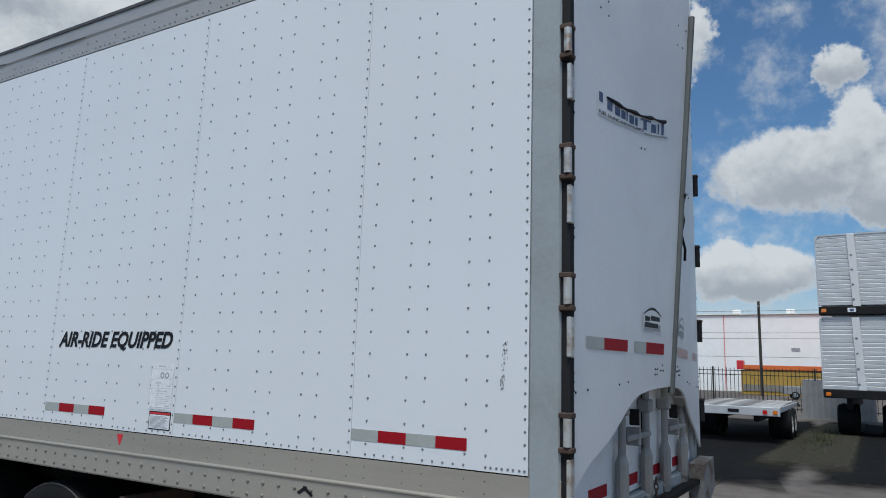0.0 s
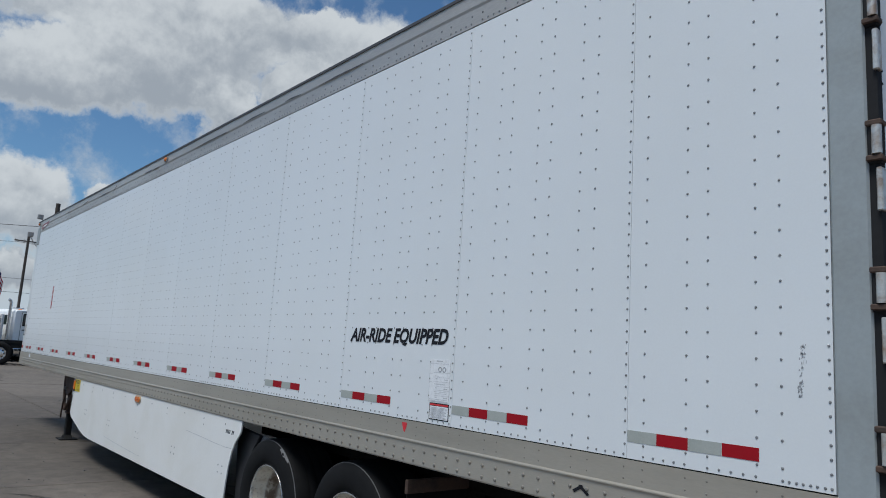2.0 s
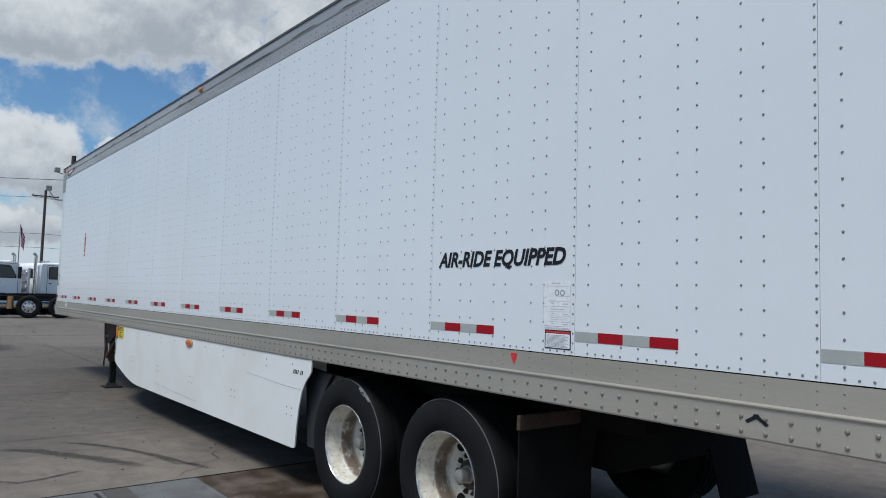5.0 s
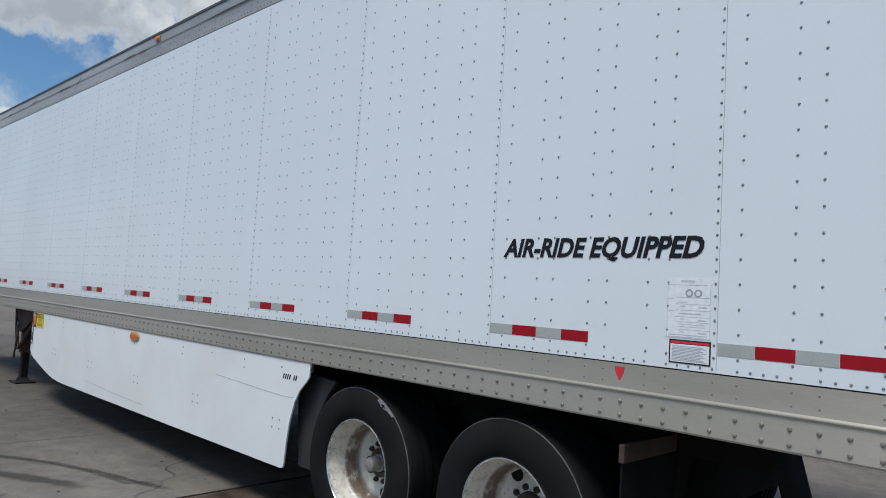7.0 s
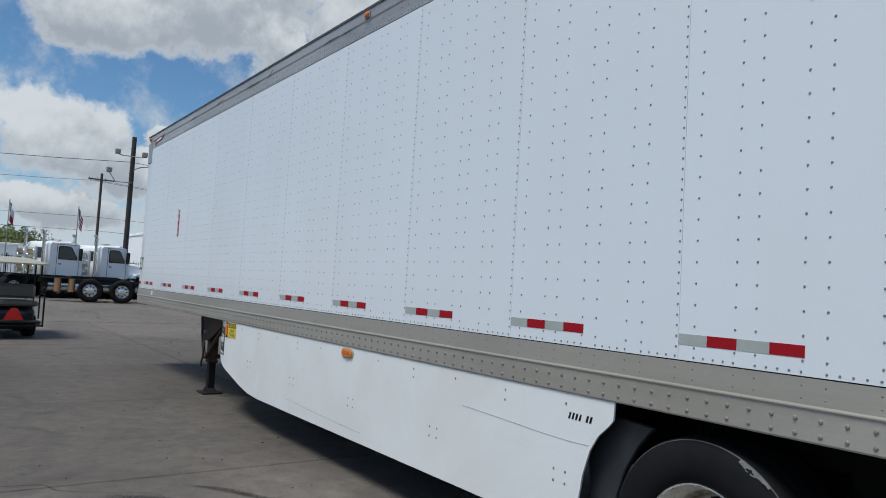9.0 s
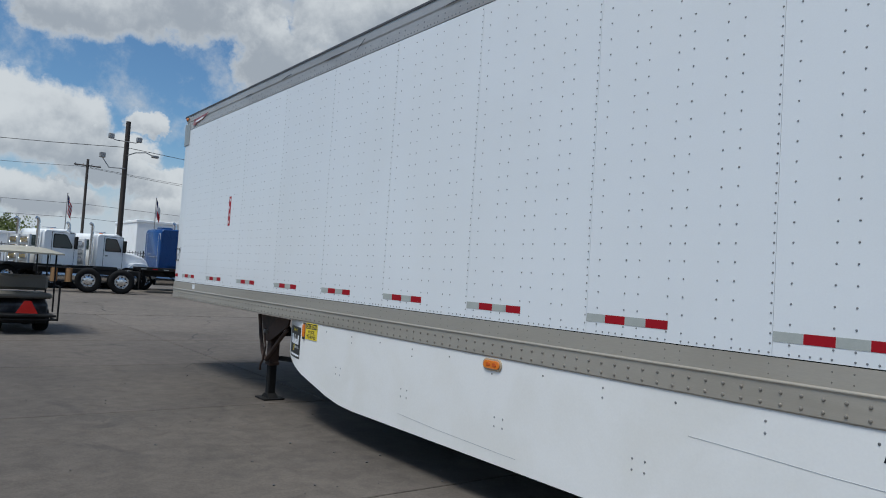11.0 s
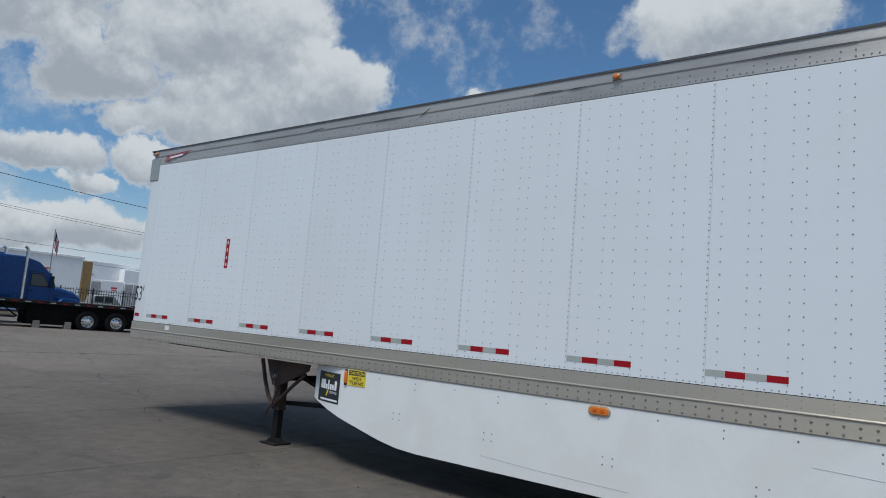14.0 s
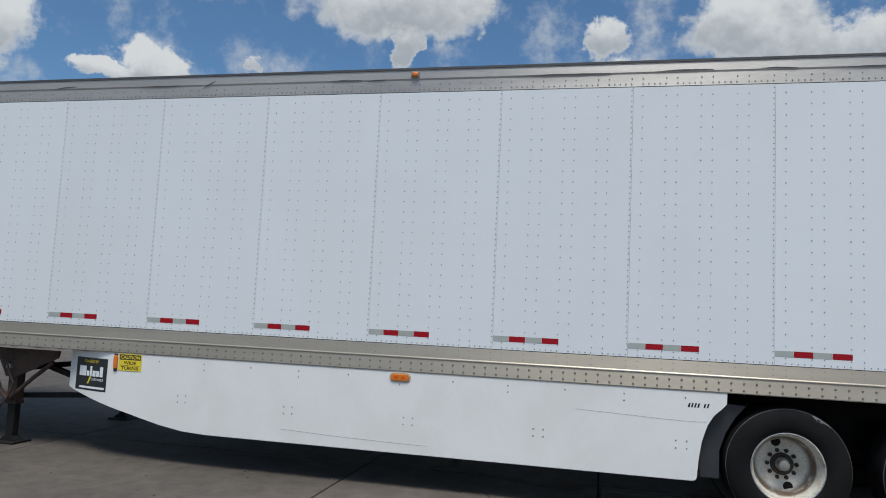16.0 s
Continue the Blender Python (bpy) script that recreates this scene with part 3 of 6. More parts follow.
# words and decals on the wall
words("AIR-RIDE EQUIPPED", -3.79, 1.826, 1.085, 0.115, -0.0022, "ink", van, shear=0.25, bold=0.036, label="heavy black slanted wall lettering")
words("53'", -16.405, 1.69, 0.245, 0.235, -0.0035, "ink", van, bold=0.0, label="black length mark")
form = part("document_decal", sheet(-2.862, -2.668, 1.505, 1.757, -0.0004), "paper", van, "white printed form decal with two grey rings")
for dx in (0.098, 0.137):
    bm = lathe([(0.010, 0.0), (0.010, -0.0006), (0.017, -0.0006), (0.017, 0.0)], 20)
    bmesh.ops.translate(bm, verts=bm.verts[:], vec=(-2.862 + dx, -0.0016, 1.695))
    part("ring_mark", bm, "inkgrey", form)
bm = bmesh.new()
for z, a, b, h in ((1.742, 0.06, 0.12, 0.007), (1.729, 0.005, 0.18, 0.0015), (1.676, 0.04, 0.19, 0.0015), (1.648, 0.04, 0.19, 0.0015), (1.655, 0.05, 0.09, 0.003), (1.637, 0.06, 0.08, 0.005), (1.634, 0.14, 0.175, 0.005),
                   (1.622, 0.04, 0.19, 0.0015), (1.606, 0.05, 0.15, 0.004), (1.594, 0.04, 0.19, 0.0015), (1.583, 0.06, 0.08, 0.004), (1.580, 0.14, 0.175, 0.005), (1.572, 0.04, 0.19, 0.0015), (1.562, 0.05, 0.17, 0.002), (1.552, 0.05, 0.17, 0.002),
                   (1.540, 0.04, 0.19, 0.0015), (1.528, 0.06, 0.08, 0.004), (1.526, 0.14, 0.175, 0.005), (1.516, 0.01, 0.18, 0.003), (1.508, 0.01, 0.18, 0.002), (1.668, 0.0, 0.03, 0.002), (1.618, 0.0, 0.03, 0.002)):
    add_box(bm, -2.862 + a, -2.862 + b, -0.0022, -0.0016, z, z + h)
for a in (0.0015, 0.19):
    add_box(bm, -2.862 + a, -2.8605 + a, -0.0022, -0.0016, 1.507, 1.735)
part("print_lines", bm, "formgrey", form)
warn = part("warning_label", sheet(-2.846, -2.664, 1.397, 1.497, -0.0004), "ink", van, "white warning label with black border and red head")
part("label_sheet", sheet(-2.840, -2.670, 1.403, 1.478, -0.0016, 0.0006), "paper", warn)
part("label_head", sheet(-2.840, -2.670, 1.481, 1.491, -0.0016, 0.0006), "redprint", warn, "red band")
bm = bmesh.new()
for i in range(11):
    add_box(bm, -2.833, -2.682 - 0.012 * (i % 3), -0.0028, -0.0022, 1.408 + i * 0.006, 1.4105 + i * 0.006)
part("print_lines", bm, "inkgrey", warn)
mark = part("axle_arrow", prism([(-3.103, 1.352), (-3.052, 1.352), (-3.056, 1.328), (-3.072, 1.292), (-3.078, 1.292), (-3.098, 1.328)], -0.0056, -0.0046), "redprint", van, "red downward arrow decal on the rail")
part("chalk_mark", prism([(-1.718, 1.184), (-1.684, 1.205), (-1.678, 1.214), (-1.660, 1.214), (-1.654, 1.204), (-1.618, 1.178), (-1.630, 1.170), (-1.655, 1.187), (-1.668, 1.194), (-1.684, 1.188), (-1.706, 1.174)], -0.0085, -0.0065), "ink", van, "black handmade mark on the rail")
lab = part("rail_label", sheet(-0.905, -0.824, 1.130, 1.214, -0.0062), "ink", van, "small white label with dark edge on the rail")
part("label_sheet", sheet(-0.901, -0.828, 1.134, 1.205, -0.0074, 0.0006), "paper", lab)
part("label_head", sheet(-0.901, -0.828, 1.206, 1.211, -0.0074, 0.0006), "redprint", lab)
num = part("unit_number_strip", sheet(-14.115, -14.040, 2.222, 2.630, -0.0004), "red", van, "narrow red vertical number strip")
for z in (2.560, 2.455, 2.350, 2.255):
    part("number_bar", sheet(-14.090, -14.066, z, z + 0.042, -0.0016, 0.0006), "paper", num)
part("square_label", sheet(-15.42, -15.31, 1.285, 1.350, -0.0062), "paper", van, "small white label on the rail")
# smear on the last panel
bm = bmesh.new()
for i in range(55):
    z = 1.70 + rng.random() ** 1.3 * 0.20
    x = -0.650 + rng.gauss(0.0, 0.006) - 0.07 * (1.80 - z)
    prism([(x, z), (x + rng.uniform(0.003, 0.009), z + 0.003), (x + 0.003, z + rng.uniform(0.005, 0.016))], -0.0008, 0.0, bm)
part("scuff_mark", bm, "inkgrey", van, "dark scuff scraped into the paint")

# ---- side skirt ----
SK = [(-12.20, 1.106), (-12.20, 0.70), (-12.12, 0.675), (-11.5, 0.53), (-10.95, 0.402), (-10.68, 0.358), (-10.4, 0.343), (-5.74, 0.343), (-5.71, 0.35), (-5.698, 0.372),
      (-5.685, 0.52), (-5.66, 0.68), (-5.615, 0.82), (-5.56, 0.91), (-5.49, 0.975), (-5.46, 1.01), (-5.455, 1.106)]
skirt = part("side_skirt", prism(SK, 0.004, 0.016), "skirt", van, "white aerodynamic side skirt under the floor")
part("far_side_skirt", prism(SK, WIDE - 0.016, WIDE - 0.004), "skirt", van, "white aerodynamic side skirt under the floor")
part("skirt_backing", prism([(x, z) for x, z in SK], 0.0165, 0.019), "under", skirt, "dirty, shade-darkened inner face of the skirt")
spots = []
for x, z in ((-10.71, 0.68), (-9.53, 0.655), (-8.30, 0.645), (-7.07, 0.64), (-5.83, 0.64), (-11.75, 0.62)):
    if x > -11:
        spots += [(x - 0.045, z + 0.032), (x + 0.045, z + 0.032), (x - 0.045, z - 0.032), (x + 0.045, z - 0.032)]
for i in range(11):
    spots += [(-11.0 + 0.52 * i, 1.045), (-11.0 + 0.52 * i, 0.985 if i % 2 else 1.045)]
part("bolts", rivet_mesh(spots, 0.004, 0.008, 0.004), "rivet", skirt, "small bolt heads", kind="stuff")
bm = bmesh.new()
tube(bm, [(-6.75, 0.0036, 0.88), (-6.4, 0.0036, 0.868), (-6.0, 0.0036, 0.850), (-5.75, 0.0036, 0.845), (-5.62, 0.0036, 0.85)], 0.0016, 5)
part("crease", bm, "inkgrey", skirt, "long scratch in the skirt")
bm = bmesh.new()
tube(bm, [(-9.6, 0.0036, 0.47), (-9.0, 0.0036, 0.446), (-8.3, 0.0036, 0.432), (-8.1, 0.0036, 0.43)], 0.0016, 5)
part("crease", bm, "inkgrey", skirt, "long scratch in the skirt")
for i in range(7):
    if i != 4:
        w = 0.014
        x = -5.78 + i * 0.026
        part("company_bar", prism([(x, 0.968), (x + w, 0.968), (x + w + 0.010, 1.004), (x + 0.010, 1.004)], 0.0025, 0.0038), "ink", skirt, "small black slanted bar")


def capsule(x, z, w, h, y0, y1, inset=0.0):
    """A flat-ended oblong with round ends, facing -y."""
    ring = []
    for c, q0 in ((w - h, -90), (-(w - h), 90)):
        ring += [(x + c + (h - inset) * math.cos(radians(q0 + 22.5 * i)), z + (h - inset) * math.sin(radians(q0 + 22.5 * i))) for i in range(9)]
    return prism(ring, y0, y1, bevel=0.003)


mk = part("marker_lamp", capsule(-8.396, 1.052, 0.105, 0.044, -0.006, 0.006), "lampbase", skirt, "oblong amber marker lamp in a beige surround")
part("lens", capsule(-8.396, 1.052, 0.090, 0.030, -0.014, -0.006), "amber", mk, "amber plastic lens")
for dx in (-0.034, 0.034):
    part("lens_window", capsule(-8.396 + dx, 1.052, 0.022, 0.012, -0.017, -0.014), "redlens", mk, "darker orange lens window")

soft = part("software_sticker", sheet(-12.085, -11.615, 0.685, 1.030, 0.0035, 0.0015), "blackprint", skirt, "black square sticker with white lettering bars")
words("POWERED BY", -11.96, 0.975, 0.22, 0.033, 0.0016, "yellow", soft, bold=0.01)
bm = bmesh.new()
for i, (a, b, z0, z1) in enumerate(((0.0, 0.11, 0.0, 0.105), (0.12, 0.16, 0.0, 0.055), (0.17, 0.20, 0.0, 0.105), (0.21, 0.255, 0.0, 0.06), (0.262, 0.305, 0.0, 0.06), (0.315, 0.36, 0.0, 0.105))):
    add_box(bm, -12.03 + a, -12.03 + b, 0.001, 0.0018, 0.835 + z0, 0.835 + z1)
part("brand_bars", bm, "paper", soft)
part("brand_slash", prism([(-11.90, 0.755), (-11.875, 0.755), (-11.835, 0.83), (-11.86, 0.83)], 0.001, 0.0018), "yellow", soft)
words("SOFTWARE", -11.83, 0.79, 0.17, 0.025, 0.0016, "paper", soft, bold=0.01)
part("address_bar", sheet(-12.02, -11.64, 0.705, 0.727, 0.0018, 0.0008), "paper", soft)
caut = part("caution_sign", sheet(-11.475, -11.205, 0.925, 1.10, 0.002, 0.003), "yellow", skirt, "yellow wide turns warning sign")
part("black_band", sheet(-11.465, -11.215, 1.038, 1.092, -0.0012, 0.0006), "blackprint", caut)
words("CAUTION", -11.455, 1.047, 0.23, 0.036, -0.0022, "yellow", caut, bold=0.02)
words("WIDE", -11.415, 0.990, 0.15, 0.034, -0.0016, "ink", caut, bold=0.02)
words("TURNS", -11.445, 0.936, 0.21, 0.034, -0.0016, "ink", caut, bold=0.02)
part("black_band", sheet(-11.455, -11.225, 0.978, 0.981, -0.0012, 0.0006), "blackprint", caut)
part("amber_reflector", box(-11.535, -11.485, -0.02, 0.004, 0.94, 1.08, 0.01), "amber", skirt, "amber side reflector")
for z in (0.93, 1.085):
    part("bracket", box(-11.53, -11.49, -0.012, 0.004, z - 0.012, z + 0.012, 0.004), "rust", skirt)


def curl(ob):
    """The skirt's front end curls in under the floor."""
    m = ob.matrix_basis
    bm = bmesh.new()
    bm.from_mesh(ob.data)
    bm.transform(m)
    for i in range(9):
        bmesh.ops.bisect_plane(bm, geom=bm.verts[:] + bm.edges[:] + bm.faces[:], plane_co=(-12.15 + i * 0.08, 0, 0), plane_no=(1, 0, 0))
    for v in bm.verts:
        u = max(0.0, (-11.50 - v.co.x) / 0.70)
        v.co.y += 0.17 * u ** 1.6
    bm.transform(m.inverted())
    bm.to_mesh(ob.data)
    bm.free()


for ob in [skirt, soft] + [o for o in skirt.children if o.name.startswith("skirt_backing")] + list(soft.children):
    curl(ob)

# ---- wheels and running gear ----
def wheel(x, y_face, sign, parent, holes):
    """A wide single tyre on a deep dished rim; sign +1 faces -y; holes: angles of the openings in the disc."""
    e = new("wheel")
    e.parent = parent
    e.matrix_basis = pose(x, y_face, 0.507, 0, 0, 0 if sign > 0 else 180)
    R, W = 0.510, 0.43
    prof = [(0.288, 0.030), (0.30, 0.012), (0.34, -0.006), (0.39, -0.012), (0.44, -0.006), (0.480, 0.006), (0.498, 0.020), (0.507, 0.046)]
    for i in range(4):
        y = 0.085 + i * 0.075
        prof += [(R, y), (R, y + 0.049), (R - 0.006, y + 0.052), (R - 0.006, y + 0.060)]
    prof += [(R, 0.385), (0.504, 0.395), (0.482, 0.415), (0.39, W + 0.006), (0.30, W - 0.012), (0.288, W - 0.03)]
    t = part("tyre", lathe(prof, 72, closed=True), "rubber", e, "black wide single tyre", smooth=True)
    part("worn_shoulder", lathe([(0.4945, 0.0155), (0.4972, 0.0178), (0.4990, 0.0200)], 72), "worn", t, "scuffed pale shoulder line", smooth=True)
    rim = [(0.290, 0.032), (0.298, 0.018), (0.294, 0.010), (0.286, 0.014), (0.280, 0.035), (0.272, 0.06), (0.266, 0.075), (0.262, 0.115), (0.258, 0.128), (0.250, 0.134), (0.246, 0.145), (0.243, 0.19), (0.234, 0.214)]
    part("rim", lathe(rim + [(0.234, 0.250), (0.25, 0.24), (0.262, 0.20), (0.285, 0.12), (0.291, 0.06)], 56, closed=True), "wheelpaint", e, "chipped cream deep dish rim", smooth=True)
    bm = lathe([(0.2985, 0.020), (0.3005, 0.014), (0.298, 0.0085), (0.293, 0.008), (0.290, 0.012)], 56)
    part("rim_edge", bm, "rimlip", e, "shiny worn rim edge", smooth=True)
    disc = lathe([(0.2345, 0.214), (0.222, 0.226), (0.20, 0.232), (0.175, 0.2325), (0.168, 0.236), (0.10, 0.236), (0.097, 0.234), (0.096, 0.25), (0.2345, 0.25)], 56, closed=True)
    part("disc", disc, "wheelpaint", e, "rust-streaked cream wheel disc", smooth=True)
    hub = part("hub", lathe([(0.0, 0.226), (0.060, 0.226), (0.066, 0.216), (0.086, 0.212), (0.094, 0.218), (0.096, 0.25)], 36), "grease", e, "greasy brown hub", smooth=True)
    cap = [(0.0, 0.122), (0.036, 0.123), (0.043, 0.128), (0.046, 0.140), (0.050, 0.200), (0.058, 0.204), (0.058, 0.228)]
    part("hub_cap", lathe(cap, 28), "dullcap", hub, "dull grey hub cap", smooth=True)
    hole = bmesh.new()
    lathe([(0.0, -0.0015), (0.036, -0.0015), (0.039, -0.003), (0.041, 0.004)], 20, hole)
    h0 = None
    for q in holes:
        m = pose(0.196 * math.cos(radians(q)), 0.2295, 0.196 * math.sin(radians(q)))
        if h0 is None:
            h0 = part("hand_hole", hole, "hole", e, "dark oval opening in the disc", m=m)
        else:
            share("hand_hole", h0, e, m)
    nut = lathe([(0.0, -0.026), (0.008, -0.026), (0.009, -0.016), (0.015, -0.015), (0.018, -0.012), (0.019, 0.004)], 8)
    n0 = part("wheel_nut", nut, "nut", e, "dark rusty wheel nut", m=pose(0.120, 0.234, 0, 0, 9, 0))
    for i in range(1, 10):
        q = 2 * math.pi * i / 10
        share("wheel_nut", n0, e, pose(0.120 * math.cos(q), 0.234, 0.120 * math.sin(q), 0, 9 + 13 * i, 0))
    return e


AX = (-4.96, -3.735)
for x in AX:
    wheel(x, 0.035, 1, van, (-75, 105) if x < -4 else (120, -115, 2))
    wheel(x, WIDE - 0.035, -1, van, (20, 140, 260))
# torn scuff on the shoulder of the first tyre
bm = bmesh.new()
for i in range(12):
    q, d = radians(48 + i * 1.6), radians(1.7)
    deep = 0.020 * math.exp(-((i - 7.0) / 2.6) ** 2) + rng.uniform(0, 0.004)
    r0, r1 = 0.490 - deep, 0.4965
    bm.faces.new([bm.verts.new((AX[0] + r * math.cos(t), 0.035 + y - 0.0015, 0.507 + r * math.sin(t))) for r, t, y in ((r0, q, 0.004), (r1, q, 0.018), (r1, q + d, 0.018), (r0, q + d, 0.004))])
part("tyre_scuff", bm, "scuff", van, "pale scuffed patch on the tyre shoulder")
for x in AX:
    bm = bmesh.new()
    tube(bm, [(x, 0.3, 0.507), (x, WIDE - 0.3, 0.507)], 0.065, 14)
    for y in (0.55, WIDE - 0.55):
        tube(bm, [(x, y - 0.05, 0.507), (x, y + 0.05, 0.507)], 0.19, 20)
    part("axle", bm, "under", van, "dirty, shade-darkened axle tube with brake drums", smooth=True)
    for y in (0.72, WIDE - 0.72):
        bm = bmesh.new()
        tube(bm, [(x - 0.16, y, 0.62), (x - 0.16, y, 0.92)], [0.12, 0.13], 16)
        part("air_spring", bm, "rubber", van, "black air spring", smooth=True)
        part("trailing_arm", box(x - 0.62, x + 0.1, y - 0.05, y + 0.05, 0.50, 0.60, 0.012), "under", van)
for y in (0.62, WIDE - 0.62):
    part("slider_rail", box(-6.2, -2.6, y - 0.06, y + 0.06, 0.90, 1.09, 0.01), "under", van, "dirty, shade-darkened suspension slider rail")
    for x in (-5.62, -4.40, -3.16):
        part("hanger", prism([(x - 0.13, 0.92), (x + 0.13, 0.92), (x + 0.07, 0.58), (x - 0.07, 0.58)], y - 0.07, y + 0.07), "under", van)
# added backing block: stands in for the shade behind the wheels
part("sub_frame", box(-6.25, -2.95, 0.78, WIDE - 0.78, 0.60, 1.085, 0.02), "under", van, "near-black block added for the shade between the wheels")
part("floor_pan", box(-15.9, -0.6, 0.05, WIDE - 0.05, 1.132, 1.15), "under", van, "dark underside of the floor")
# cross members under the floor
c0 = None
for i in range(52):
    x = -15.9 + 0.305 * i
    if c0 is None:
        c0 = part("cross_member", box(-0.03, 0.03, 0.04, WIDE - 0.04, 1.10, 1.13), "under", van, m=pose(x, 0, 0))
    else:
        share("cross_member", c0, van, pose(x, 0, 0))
# flaps
for y0, y1, xt, swing in ((0.05, 0.68, -3.08, 0.0), (WIDE - 0.57, WIDE - 0.05, -3.19, 0.205)):
    f = part("mud_flap", prism([(xt - 0.005, 0.98), (xt + 0.005, 0.98), (xt + 0.005 + swing, 0.22), (xt - 0.005 + swing, 0.22)], y0, y1), "flap", van, "black rubber mud flap")
    part("flap_bar", box(xt - 0.012, xt + 0.016, y0 - 0.01, y1 + 0.1, 0.915, 1.0, 0.004), "rust", f, "rusty flap holder")
part("front_fender", prism([(-5.74, 1.03), (-5.28, 1.0), (-5.37, 0.89), (-5.45, 0.75), (-5.50, 0.6), (-5.50, 0.36), (-5.66, 0.36)], 0.10, 0.14, bevel=0.006), "fender", van, "dull black plastic fender before the wheels")
for x, z in ((-5.16, 0.86), (-5.10, 0.90), (-5.22, 0.93)):
    bm = bmesh.new()
    tube(bm, [(x - 0.05, 0.42, 1.08), (x, 0.40, z + 0.08), (x + 0.02, 0.40, z), (x + 0.05, 0.42, z + 0.03), (x + 0.09, 0.46, 1.08)], 0.012, 6)
    part("air_hose", bm, "rubber", van, "black looped air hose", smooth=True)

# ---- landing gear ----
LX, LY = -13.03, 0.33


def landing_leg(y, s):
    leg = new("landing_leg")
    leg.parent, leg.matrix_basis = van, pose(LX, y, 0, 0, 0, 0)
    tagged(leg, "dark greasy landing leg with a sand shoe")
    part("outer_tube", box(-0.062, 0.062, -0.062, 0.062, 0.46, 1.02, 0.01), "rust", leg, "dark rusty outer tube")
    part("inner_tube", box(-0.050, 0.050, -0.050, 0.050, 0.04, 0.47, 0.012), "black", leg, "greasy black inner tube")
    part("collar", box(-0.072, 0.072, -0.072, 0.072, 0.43, 0.475, 0.012), "rust", leg)
    bm = box(-0.15, 0.15, -0.14, 0.14, 0.004, 0.022, 0.004)
    prism([(-0.12, 0.022), (0.12, 0.022), (0.05, 0.075), (-0.05, 0.075)], -0.06, 0.06, bm)
    part("sand_shoe", bm, "black", leg, "flat dark foot plate")
    part("mount_plate", prism([(-0.22, 1.06), (0.62, 1.06), (0.60, 0.98), (0.20, 0.80), (0.06, 0.74), (-0.06, 0.74), (-0.15, 0.90)], -0.012 - s * 0.085, 0.012 - s * 0.085), "rust", leg, "rusty gusset plate")
    bm = bmesh.new()
    tube(bm, [(-0.36, -0.06 * s, 1.05), (-0.25, -0.075 * s, 0.80), (-0.14, -0.085 * s, 0.60), (-0.03, -0.09 * s, 0.50)], 0.026, 8)
    part("brace", bm, "rust", leg, smooth=True)
    bm = bmesh.new()
    tube(bm, [(0.52, -0.06 * s, 0.93), (0.28, -0.075 * s, 0.74), (0.08, -0.09 * s, 0.56), (0.0, -0.09 * s, 0.50)], 0.024, 8)
    part("brace", bm, "rust", leg, smooth=True)
    bm = bmesh.new()
    tube(bm, [(-0.02, -0.13 * s, 0.90), (0.02, -0.14 * s, 0.80), (0.10, -0.15 * s, 0.68), (0.06, -0.15 * s, 0.58), (0.02, -0.14 * s, 0.50), (-0.06, -0.13 * s, 0.44), (-0.10, -0.12 * s, 0.36)], 0.014, 8)
    part("crank_handle", bm, "rust", leg, "bent rusty crank handle", smooth=True)
    bm = bmesh.new()
    tube(bm, [(0, -0.06 * s, 0.86), (0, -0.14 * s, 0.86)], 0.03, 12)
    part("gear_shaft", bm, "galv", leg, smooth=True)
    return leg


landing_leg(LY, 1)
landing_leg(WIDE - LY, -1)
bm = bmesh.new()
add_box(bm, LX - 0.03, LX + 0.03, LY, WIDE - LY, 0.80, 0.86)
part("cross_shaft", bm, "black", van)
for y in (LY + 0.09, WIDE - LY - 0.09):
    bm = bmesh.new()
    tube(bm, [(LX + 0.05, y, 0.52), (LX + 1.25, y + 0.05, 0.60)], 0.04, 4)
    tube(bm, [(LX + 0.05, y, 0.95), (LX + 1.25, y + 0.05, 0.60)], 0.04, 4)
    part("diagonal_brace", bm, "black", van, "black diagonal brace bars")
part("coupler_plate", box(-16.3, -14.6, 0.6, WIDE - 0.6, 1.04, 1.11, 0.01), "under", van)

